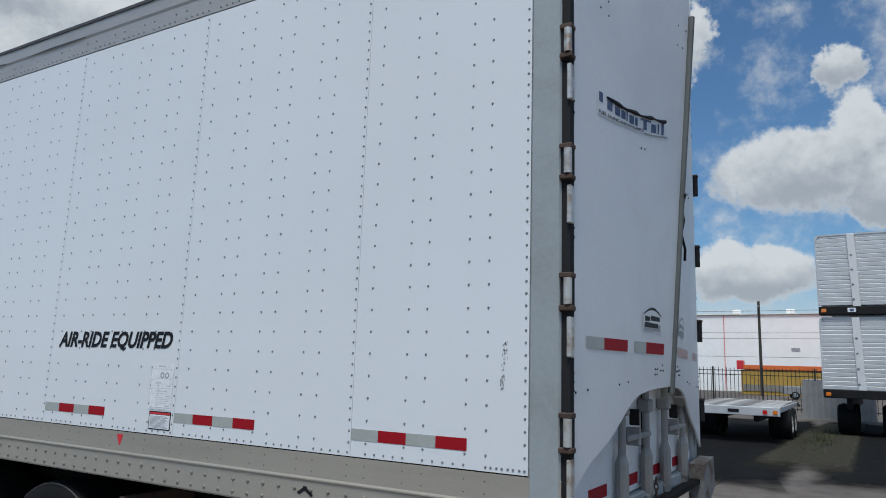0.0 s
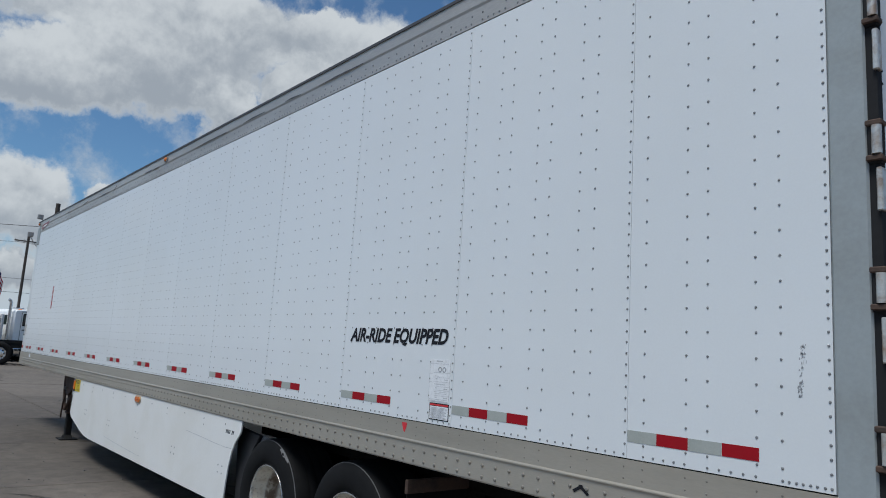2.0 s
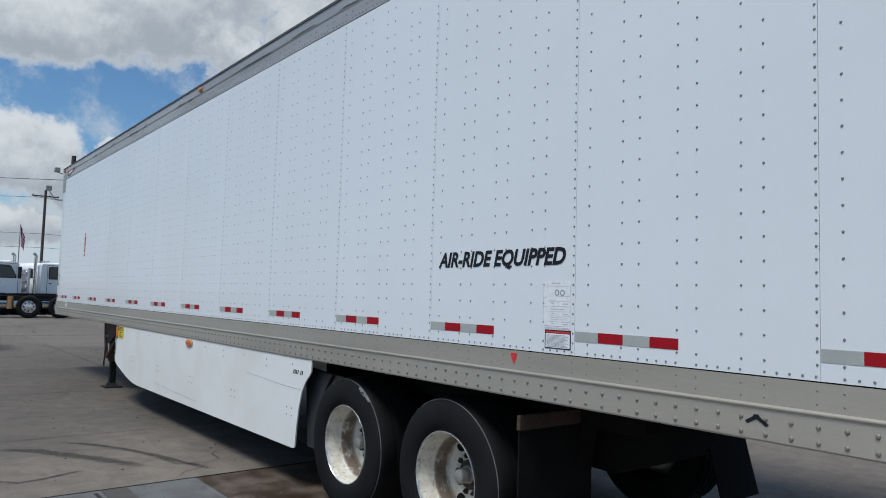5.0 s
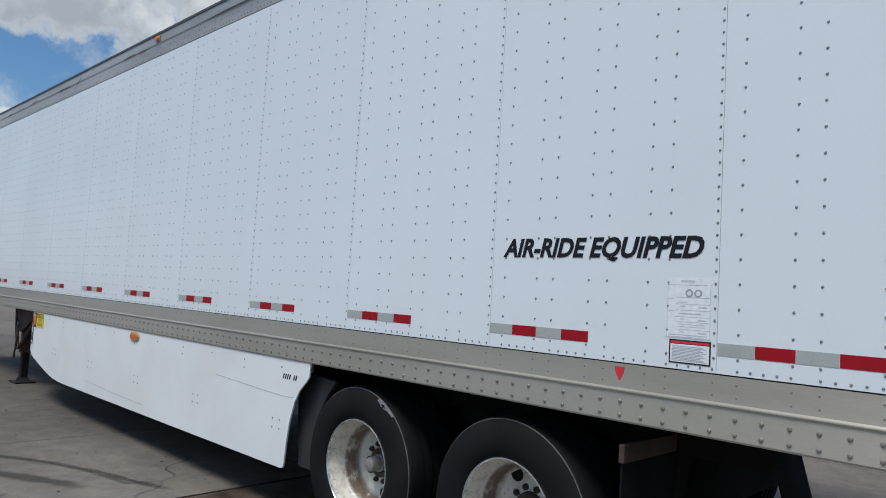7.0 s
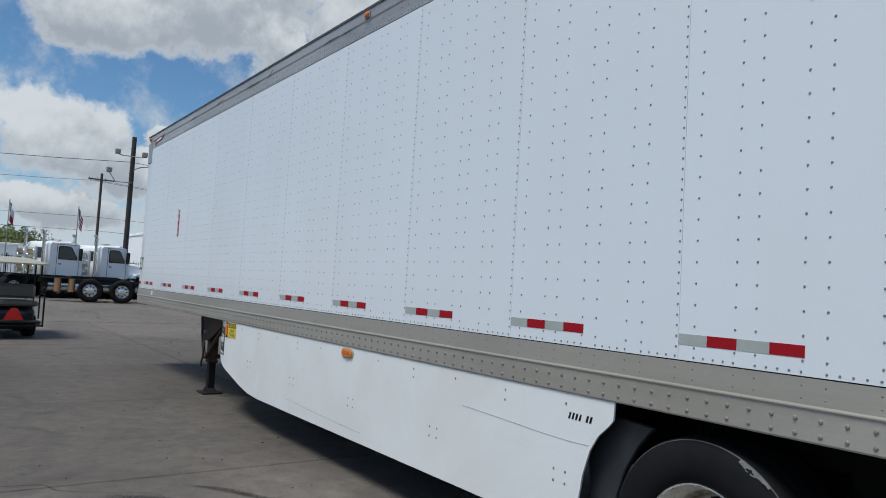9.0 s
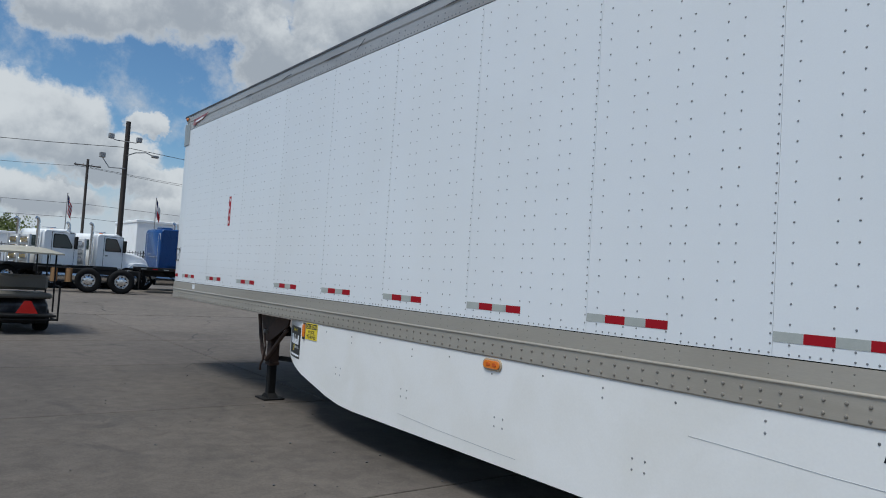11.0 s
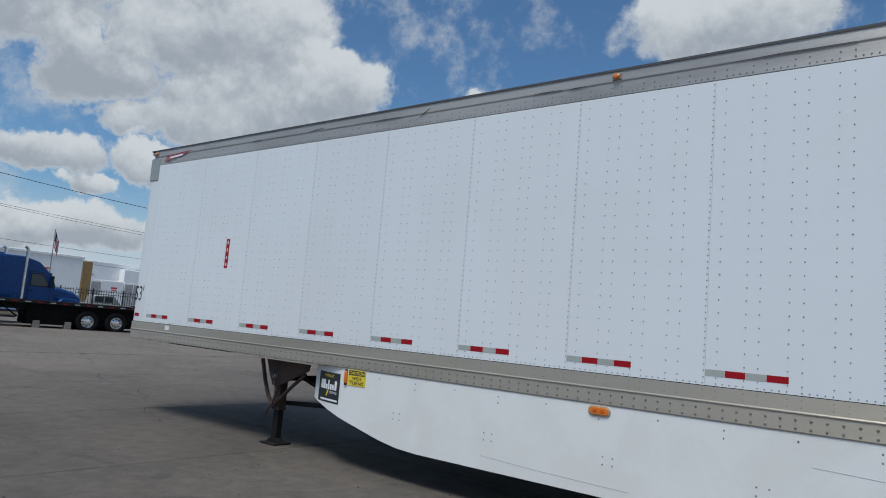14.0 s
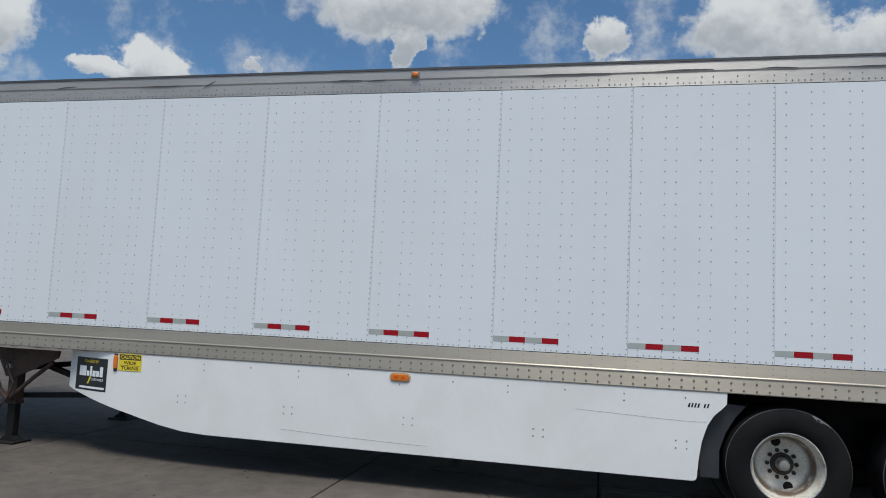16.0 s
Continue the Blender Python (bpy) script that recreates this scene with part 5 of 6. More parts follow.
tagged(part("grit", bm, "oldpatch"), "scattered small stones and grit on concrete", "grit", kind="stuff")


# ---- yard in front: trucks, cart, poles, flags, fence ----
for key, col, second, rough, metal in (
        ("white_cab", (0.93, 0.93, 0.92), (0.90, 0.90, 0.88), 0.3, 0), ("blue_cab", (0.004, 0.052, 0.200), (0.004, 0.040, 0.160), 0.28, 0.1),
        ("yellow_cab", (0.70, 0.42, 0.02), (0.6, 0.34, 0.02), 0.3, 0), ("chrome", (0.72, 0.72, 0.72), (0.5, 0.5, 0.5), 0.22, 0.95),
        ("cream", (0.42, 0.39, 0.31), (0.35, 0.32, 0.25), 0.5, 0), ("tan_vinyl", (0.14, 0.125, 0.10), (0.10, 0.09, 0.07), 0.5, 0),
        ("redlamp", (0.55, 0.015, 0.012), (0.4, 0.01, 0.01), 0.25, 0), ("pole_wood", (0.055, 0.045, 0.038), (0.03, 0.026, 0.024), 0.85, 0),
        ("iron", (0.02, 0.02, 0.02), (0.03, 0.028, 0.026), 0.6, 0.2), ("wall_white", (0.94, 0.94, 0.93), (0.86, 0.86, 0.84), 0.7, 0),
        ("wall_beige", (0.66, 0.64, 0.58), (0.58, 0.56, 0.5), 0.75, 0), ("wall_grey", (0.42, 0.42, 0.41), (0.34, 0.33, 0.32), 0.7, 0),
        ("brand_orange", (0.70, 0.16, 0.03), (0.6, 0.12, 0.03), 0.6, 0), ("flag_red", (0.42, 0.02, 0.03), (0.35, 0.02, 0.03), 0.7, 0),
        ("flag_white", (0.7, 0.7, 0.7), (0.6, 0.6, 0.6), 0.7, 0), ("flag_blue", (0.02, 0.03, 0.12), (0.02, 0.02, 0.09), 0.7, 0),
        ("leaf", (0.13, 0.16, 0.045), (0.09, 0.12, 0.035), 0.7, 0), ("palm_leaf", (0.22, 0.23, 0.11), (0.26, 0.24, 0.13), 0.7, 0), ("bark", (0.10, 0.075, 0.055), (0.07, 0.05, 0.04), 0.9, 0),
        ("copper", (0.45, 0.26, 0.13), (0.3, 0.17, 0.09), 0.35, 0.8), ("deck_wood", (0.31, 0.30, 0.285), (0.13, 0.125, 0.115), 0.75, 0),
        ("yellow_wall", (0.45, 0.28, 0.05), (0.3, 0.2, 0.05), 0.7, 0), ("wood_block", (0.24, 0.22, 0.19), (0.16, 0.14, 0.12), 0.85, 0), ("weed", (0.045, 0.06, 0.018), (0.06, 0.065, 0.025), 0.8, 0), ("ochre", (0.34, 0.22, 0.09), (0.24, 0.15, 0.07), 0.8, 0), ("tin", (0.30, 0.30, 0.30), (0.2, 0.2, 0.2), 0.6, 0.3), ("alum", (0.62, 0.63, 0.64), (0.5, 0.5, 0.5), 0.42, 0.3)):
    M[key] = material(key, col, rough, metal, second, 25, 0.06, 1.2, 0.5, piece=0.45 if key == "deck_wood" else 0.0)
M["cart_body"] = material("cart_body", (0.03, 0.03, 0.032), 0.4, 0, (0.3, 0.3, 0.3), 25, 0.1, 2.5, 0.4)
glass = material("cab_glass", (0.028, 0.042, 0.042), 0.06, 0, patch_amt=0.1, grain_amt=0.0, rough_var=0.0)
M["glass"] = glass
# near-black: shade under the parked trailers painted in, along with oily ground
M["ground_shade"] = stain_material("shade_and_oily_ground", (0.004, 0.004, 0.0038), (0.011, 0.010, 0.009), 0.95, 0.97, 0.9)
M["soil"] = stain_material("bare_soil", (0.034, 0.033, 0.020), (0.062, 0.054, 0.042), 0.95, 0.9, 2.0)


def yard_pose(x, y, hx, hy, z=RISE):
    """A pose whose +x points along (hx, hy)."""
    return pose(x, y, z, 0, 0, math.degrees(math.atan2(hy, hx)))


def road_wheel(parent, x, y, r=0.5, w=0.30, polished=True, double=False):
    """A truck wheel standing at z = r; its face looks to -y when y < 0."""
    s = -1 if y < 0 else 1
    e = new("wheel")
    e.parent, e.matrix_basis = parent, pose(x, y, r, 0, 0, 0 if s < 0 else 180)
    ww = w * (2.1 if double else 1)
    part("tyre", lathe([(0.55 * r, 0.03), (0.62 * r, 0.0), (0.85 * r, -0.01), (0.96 * r, 0.02), (r, 0.06), (r, ww - 0.05), (0.9 * r, ww), (0.55 * r, ww - 0.03)], 32, closed=True), "rubber", e, smooth=True)
    part("rim", lathe([(0.57 * r, 0.02), (0.55 * r, 0.0), (0.52 * r, 0.02), (0.48 * r, 0.10), (0.36 * r, 0.06 if polished else 0.12), (0.22 * r, 0.05), (0.20 * r, 0.0), (0.0, -0.01)], 28), "chrome" if polished else "rim", e, "bright metal rim" if polished else "white rim", smooth=True)
    h0 = None
    for i in range(8):
        q = math.pi * i / 4
        m = pose(0.37 * r * math.cos(q), 0.055 if polished else 0.105, 0.37 * r * math.sin(q))
        if h0 is None:
            h0 = part("hand_hole", lathe([(0.0, -0.012), (0.06 * r, -0.010), (0.065 * r, 0.0)], 10), "hole", e, m=m)
        else:
            share("hand_hole", h0, e, m)
    return e


def day_cab(name, mat, m, label, sleeper=False, cab_x=1.4, axles=(0.0, -1.32), group="", nose=True):
    """A conventional tractor facing +x; its origin is on the ground below the front drive axle."""
    e = empty(name, label, "truck", m, group)
    for y in (-0.38, 0.38):
        part("frame_rail", box(-2.2, cab_x + (3.6 if nose else 1.5), y - 0.05, y + 0.05, 0.78, 1.0, 0.01), "black", e)
    for x in axles:
        for y in (-1.22, 1.22):
            road_wheel(e, x, y, 0.5, 0.3, True, True)
    for y in (-1.2, 1.2):
        road_wheel(e, cab_x + (2.9 if nose else 0.9), y, 0.5, 0.3)
        part("mud_guard", prism([(-1.95, 1.04), (-1.8, 1.1), (0.6, 1.1), (0.75, 1.04), (0.75, 1.0), (-1.95, 1.0)], y - 0.3, y + 0.1 if y > 0 else y + 0.3), "black", e)
        bm = bmesh.new()
        tx = cab_x - 1.95 if sleeper else cab_x - 0.1
        tube(bm, [(tx, y * 0.96, 0.60), (tx + 1.6, y * 0.96, 0.60)], 0.33, 20)
        part("fuel_tank", bm, "chrome", e, "polished fuel tank", smooth=True)
    top = 3.30 if sleeper else 2.72
    c0 = cab_x - (1.75 if sleeper else 0.0)
    if sleeper:
        body = [(c0, 1.0), (c0, 3.12), (c0 + 0.12, 3.28), (c0 + 1.5, 3.30), (c0 + 2.3, 3.10), (c0 + 2.75, 2.72), (c0 + 3.12, 2.20), (c0 + 3.25, 1.95), (c0 + 3.25, 1.0)]
    else:
        body = [(c0, 1.0), (c0, 2.55), (c0 + 0.10, 2.70), (c0 + 1.05, 2.72), (c0 + 1.25, 2.62), (c0 + 1.68, 1.95), (c0 + 1.72, 1.0)]
    cab = part("cab_body", prism(body, -1.1, 1.1, bevel=0.05), mat, e, smooth=True)
    fx = c0 + (3.2 if sleeper else 1.70)
    if nose:
        part("hood", prism([(fx - 0.05, 0.95), (fx - 0.05, 1.93), (fx + 0.6, 1.86), (fx + 1.25, 1.70), (fx + 1.62, 1.45), (fx + 1.72, 0.85), (fx + 1.0, 0.80)], -0.82, 0.82, bevel=0.10), mat, e, smooth=True)
        for y in (-1.0, 1.0):
            part("fender", prism([(fx + 0.0, 0.75), (fx + 0.1, 1.15), (fx + 0.45, 1.38), (fx + 1.1, 1.36), (fx + 1.6, 1.05), (fx + 1.72, 0.6), (fx + 1.55, 0.6), (fx + 1.4, 1.0), (fx + 1.0, 1.16), (fx + 0.5, 1.14), (fx + 0.25, 0.95), (fx + 0.15, 0.75)], y - 0.24, y + 0.24, bevel=0.03), mat, e, smooth=True)
        part("bumper", box(fx + 1.6, fx + 1.85, -1.2, 1.2, 0.35, 0.72, 0.04), "chrome", e)
    else:
        part("bumper", box(fx - 0.02, fx + 0.16, -1.1, 1.1, 0.4, 0.95, 0.04), mat, e)
    # side and front glass, doors
    w0 = c0 + (1.95 if sleeper else 0.48)
    for y in (-1.104, 1.104):
        s = -1 if y < 0 else 1
        part("door_gap", box(w0 - 0.10, w0 + 1.0, min(y, y + s * 0.005), max(y, y + s * 0.005), 1.03, 2.60), "hole", e, "dark door gap")
        door = part("door", box(w0 - 0.08, w0 + 0.98, min(y, y + s * 0.012), max(y, y + s * 0.012), 1.05, 2.58, 0.004), mat, e)
        rim_w = [(w0 - 0.01, 1.86), (w0 - 0.03, 1.92), (w0 - 0.03, 2.46), (w0 + 0.02, 2.52), (w0 + 0.52, 2.52), (w0 + 0.62, 2.46), (w0 + 0.90, 1.98), (w0 + 0.88, 1.86)]
        part("window_frame", prism(rim_w, min(y, y + s * 0.017), max(y, y + s * 0.017)), "hole", door, "black rubber window frame")
        cx, cz = w0 + 0.40, 2.19
        part("door_window", prism([(cx + (a - cx) * 0.90, cz + (b - cz) * 0.88) for a, b in rim_w], min(y, y + s * 0.021), max(y, y + s * 0.021)), "glass", door, "dark tinted window")
        part("door_handle", box(w0 + 0.0, w0 + 0.14, min(y, y + s * 0.03), max(y, y + s * 0.03), 1.62, 1.67, 0.005), "black", door)
        part("mirror", box(w0 + 0.95, w0 + 1.05, y + s * 0.12 - 0.1, y + s * 0.12 + 0.1, 1.85, 2.45, 0.02), "black", e, "dark door mirror")
        bm = bmesh.new()
        ex = c0 + (1.62 if sleeper else -0.16)
        yy = y * (1.0 if sleeper else 0.82)
        tube(bm, [(ex, yy, 1.0), (ex, yy, top + 0.32), (ex - 0.05, yy, top + 0.42), (ex - 0.14, yy, top + 0.47)], 0.075, 12)
        part("exhaust_pipe", bm, "chrome", e, "bright upright exhaust pipe", smooth=True)
        part("heat_shield", box(ex - 0.03, ex + 0.03, yy - 0.11, yy + 0.11, 1.2, 2.3, 0.02), "alum", e)
    part("windscreen", prism([(body[-3][0] - 0.02, body[-3][1] + 0.0), (body[-4][0] + 0.03, body[-4][1] - 0.02), (body[-4][0] + 0.05, body[-4][1]), (body[-3][0] + 0.02, body[-3][1] + 0.02)], -0.95, 0.95), "glass", e)
    if sleeper:
        for y in (-0.8, 0.8):
            part("trim_strip", box(c0 - 0.012, c0, y - 0.012, y + 0.012, 1.2, 2.95), "alum", e)
        for y in (-1.06, 1.06):
            part("corner_mark", box(c0 - 0.012, c0, y - 0.015, y + 0.015, 2.70, 3.0), "flag_white", e)
        for y, z, w in ((-0.3, 1.75, 0.55), (0.35, 1.9, 0.3)):
            part("back_bar", box(c0 - 0.03, c0, y - w, y + w, z, z + 0.03), "chrome", e, "bright grab bar on the sleeper's back")
        for z in (1.35, 1.75):
            part("side_hatch", box(c0 + 0.45, c0 + 1.15, -1.112, -1.10, 1.15, z, 0.004), mat, e, "flush locker hatch")
        for y in (-0.95, 0.95):
            part("corner_mark", box(c0 - 0.012, c0, y - 0.13, y + 0.13, 3.0, 3.03), "flag_white", e)
        part("roof_vent", box(c0 + 0.3, c0 + 0.9, -0.4, 0.4, 3.29, 3.40, 0.04), mat, e)
        part("lower_rail", box(c0, c0 + 3.2, -1.12, 1.12, 0.93, 1.02, 0.01), "black", e)
    else:
        part("rear_window", box(c0 - 0.012, c0, -0.5, 0.5, 1.9, 2.4), "glass", e)
        part("sun_visor", prism([(c0 + 1.00, 2.70), (c0 + 1.10, 2.76), (c0 + 1.52, 2.62), (c0 + 1.50, 2.56)], -1.04, 1.04, bevel=0.01), mat, e, smooth=True)
        part("air_horn", tube(bmesh.new(), [(c0 + 0.25, -0.45, 2.79), (c0 + 0.75, -0.45, 2.79), (c0 + 0.85, -0.45, 2.79)], [0.02, 0.03, 0.06], 10), "chrome", e, "bright roof air horn", smooth=True)
        for y in (-0.48, 0.48):
            rack = part("rack_panel", box(c0 - 0.50, c0 - 0.46, y - 0.42, y + 0.42, 1.15, 2.38, 0.02), "alum", e, "bright metal cab guard panel")
            for z in (1.40, 1.78, 2.15):
                part("rack_locker", box(c0 - 0.56, c0 - 0.50, y - 0.33, y + 0.33, z - 0.13, z + 0.13, 0.05), "chrome", rack, "polished locker lid")
        for y in (-0.95, 0.0, 0.95):
            part("rack_post", box(c0 - 0.56, c0 - 0.47, y - 0.04, y + 0.04, 1.0, 2.4), "alum", e, "pale metal cab guard post")
        part("roof_lamp", box(c0 + 0.9, c0 + 1.05, -0.08, 0.08, 2.71, 2.78, 0.02), "amber", e)
    return e


def rolling_chassis(m, label):
    """A truck frame with drive axles and upright tanks but no body, facing +x."""
    e = empty("truck_chassis", label, "truck", m, "parked tractor trucks")
    for y in (-0.38, 0.38):
        part("frame_rail", box(-3.4, 0.8, y - 0.05, y + 0.05, 0.78, 1.0, 0.01), "black", e)
    for x in (0.0, -1.3):
        for y in (-1.22, 1.22):
            road_wheel(e, x, y, 0.52, 0.3, True, True)
        part("axle", tube(bmesh.new(), [(x, -1.0, 0.52), (x, 1.0, 0.52)], 0.12, 10), "black", e)
    part("fifth_wheel", prism([(-1.2, 1.0), (-0.1, 1.0), (-0.2, 1.14), (-1.0, 1.14)], -0.45, 0.45), "black", e)
    for x in (-2.05, -2.60):
        part("air_tank", tube(bmesh.new(), [(x, -1.05, 0.42), (x, -1.05, 1.0)], 0.14, 14), "copper", e, "bronze upright tank", smooth=True)
    part("step_plate", box(-3.3, -2.0, -1.15, -0.4, 0.98, 1.03, 0.01), "black", e)
    part("tail_flap", box(0.70, 0.72, -1.25, -0.6, 0.25, 0.98, 0.004), "flap", e)
    return e


rolling_chassis(yard_pose(-38.45, 4.05, 0.17, 0.985), "black truck frame with tandem wheels and bronze tanks")
day_cab("tractor_truck", "white_cab", yard_pose(-43.3, 3.40, -0.42, 0.91), "white day cab tractor truck on the lot", cab_x=-0.2, axles=(-1.2, -2.4), group="parked tractor trucks")
day_cab("tractor_truck", "white_cab", yard_pose(-42.3, 0.95, -0.35, 0.94), "white short-nosed tractor truck beside another tractor", cab_x=-0.1, axles=(-1.6, -2.9), group="parked tractor trucks", nose=False)
day_cab("tractor_truck", "yellow_cab", yard_pose(-46.0, -3.0, 0.05, 0.99), "yellow tractor truck with a tall cab", sleeper=True, cab_x=0.9, axles=(-0.9, -2.2), group="parked tractor trucks", nose=False)
day_cab("tractor_truck", "blue_cab", yard_pose(-44.5, 6.86, -0.10, 0.995), "glossy blue sleeper tractor truck behind a flatbed", sleeper=True, cab_x=1.75, axles=(-1.1, -2.4), group="parked tractor trucks")


def flatbed(m, length, deck_z, mat_side, label, wheels, legs=None, step=False):
    """A flatbed trailer running along +x from its front; origin on the ground at the near left corner."""
    e = empty("flatbed_trailer", label, "trailer", m)
    n = 9
    w = 2.5
    for i in range(n):
        y0 = 0.06 + i * (w - 0.12) / n
        pts = [(0, deck_z - 0.05), (length, deck_z - 0.05), (length, deck_z), (0, deck_z)]
        if step:
            pts = [(0, deck_z - 0.05), (length * 0.22, deck_z + 0.0), (length * 0.36, deck_z + 0.01), (length * 0.48, deck_z - 0.06), (length * 0.56, deck_z - 0.22), (length * 0.56, deck_z - 0.17), (length * 0.48, deck_z - 0.01), (length * 0.36, deck_z + 0.06), (length * 0.22, deck_z + 0.05), (0, deck_z)]
        part("deck_plank", prism(pts, y0 + 0.006, y0 + (w - 0.12) / n - 0.006), "deck_wood" if step else "black", e)
    for y in (0.0, w - 0.05):
        part("side_rail", box(0, length * (0.4 if step else 1), y, y + 0.05, deck_z - 0.14, deck_z + 0.01, 0.006), mat_side, e)
    for y in (0.65, 1.8):
        part("main_beam", box(0.3, length * (0.5 if step else 1.0) - 0.2, y - 0.07, y + 0.07, deck_z - 0.42, deck_z - 0.06, 0.01), "black", e)
    if not step:
        for i in range(int(length / 0.5)):
            part("tape_segment", box(0.2 + i * 0.5, 0.43 + i * 0.5, -0.004, -0.001, deck_z - 0.09, deck_z - 0.05), "red" if i % 2 else "silver", e)
    for x in wheels:
        for y in ((-0.1, w + 0.1) if step else (0.06, w - 0.06)):
            wl = road_wheel(e, x, y - (0.0 if y < 1 else 0.0), 0.45 if step else 0.5, 0.3, not step, True)
            if y < 1:
                wl.matrix_basis = pose(x, y, 0.45 if step else 0.5)
    if not step:
        # dark box added below the deck in place of the shadow there
        part("under_frame", box(2.4, length - 0.5, 0.35, w - 0.3, 0.25, deck_z - 0.1, 0.02), "under", e, "dark box standing for the shade under the deck")
        for x in (1.1, 1.5):
            part("brace", prism([(x, deck_z - 0.1), (x + 0.1, deck_z - 0.1), (x + 1.0, 0.55), (x + 0.9, 0.55)], 0.5, 0.58), "under", e)
    for x in legs or ():
        part("landing_leg", box(x - 0.06, x + 0.06, 0.5, 0.62, 0.0, deck_z - 0.1, 0.01), "rust", e)
        part("landing_shoe", prism([(x - 0.15, 0.0), (x + 0.15, 0.0), (x + 0.13, 0.42), (x - 0.10, 0.42)], 0.10, 0.45, bevel=0.01), "wood_block", e, "pale wooden support block")
    return e


flatbed(yard_pose(-39.7, 5.0, 0.17, 0.985, 0.1), 9.5, 1.30, "black", "black flatbed trailer with chrome wheels and side tape", (4.85, 6.12), (2.77, 4.06))


def golf_cart(m):
    e = empty("golf_cart", "beige-roofed golf cart with rear-facing seat on concrete", "golf cart", m)
    for x in (0.0, 1.65):
        for y in (-0.56, 0.56):
            road_wheel(e, x, y, 0.26, 0.25, False)
    part("body_shell", prism([(-0.35, 0.30), (-0.40, 0.60), (-0.1, 0.72), (0.75, 0.70), (0.85, 0.36), (1.35, 0.34), (1.75, 0.80), (2.05, 0.70), (2.15, 0.42), (1.9, 0.28)], -0.50, 0.50, bevel=0.04), "cart_body", e, "dark body shell", smooth=True)
    part("rear_platform", box(-0.98, -0.35, -0.55, 0.55, 0.36, 0.41, 0.01), "black", e)
    part("under_tray", box(-0.6, 1.9, -0.45, 0.45, 0.20, 0.34, 0.02), "black", e)
    for x, t in ((-0.28, 0.14), (0.40, -0.12)):
        part("seat_cushion", box(x - 0.25, x + 0.25, -0.54, 0.54, 0.72, 0.84, 0.04), "tan_vinyl", e)
    part("seat_back", box(0.0, 0.14, -0.54, 0.54, 0.88, 1.22, 0.06), "tan_vinyl", e)
    for x in (-0.62, 0.25, 1.45):
        for y in (-0.54, 0.54):
            bm = bmesh.new()
            tube(bm, [(x, y, 0.45), (x + 0.06, y, 1.72)], 0.018, 8)
            part("roof_post", bm, "black", e)
    bm = bmesh.new()
    rows = [[bm.verts.new((-0.85 + 2.55 * i / 8, -0.64 + 1.28 * j / 8, 1.71 + 0.13 * (1 - (i / 4 - 1) ** 4) * (1 - (j / 4 - 1) ** 4))) for j in range(9)] for i in range(9)]
    low = [[bm.verts.new((v.co.x, v.co.y, v.co.z - 0.03)) for v in r] for r in rows]
    for i in range(8):
        for j in range(8):
            bm.faces.new((rows[i][j], rows[i + 1][j], rows[i + 1][j + 1], rows[i][j + 1]))
            bm.faces.new((low[i][j], low[i][j + 1], low[i + 1][j + 1], low[i + 1][j]))
    for a in range(8):
        for u, v, w, x in ((rows[a][0], rows[a + 1][0], low[a + 1][0], low[a][0]), (rows[a][8], rows[a + 1][8], low[a + 1][8], low[a][8]),
                           (rows[0][a], rows[0][a + 1], low[0][a + 1], low[0][a]), (rows[8][a], rows[8][a + 1], low[8][a + 1], low[8][a])):
            bm.faces.new((u, v, w, x))
    bmesh.ops.recalc_face_normals(bm, faces=bm.faces[:])
    part("roof", bm, "cream", e, "domed beige plastic roof", smooth=True)
    bm = bmesh.new()
    for y in (-0.58, 0.58):
        tube(bm, [(-0.96, y, 0.30), (-0.96, y, 1.02), (-0.50, y, 1.02)], 0.02, 8)
        tube(bm, [(-0.96, y, 0.30), (-0.30, y, 0.30)], 0.02, 8)
    tube(bm, [(-0.96, -0.58, 0.31), (-0.96, 0.58, 0.31)], 0.02, 8)
    part("rear_frame", bm, "black", e, "black tube frame", smooth=True)
    part("slow_triangle", prism([(-0.20, 0.44), (0.20, 0.44), (0.06, 0.70), (-0.06, 0.70)], -1.0, -0.985, axis="x"), "redlamp", e, "red triangle reflector")
    part("steering_wheel", lathe([(0.15, -0.012), (0.165, 0.0), (0.15, 0.012), (0.135, 0.0)], 20, closed=True), "black", e, m=pose(1.05, -0.25, 1.0, 40, 0, -90))
    return e


golf_cart(yard_pose(-22.2, -1.55, -1.0, -0.05, 0.0))


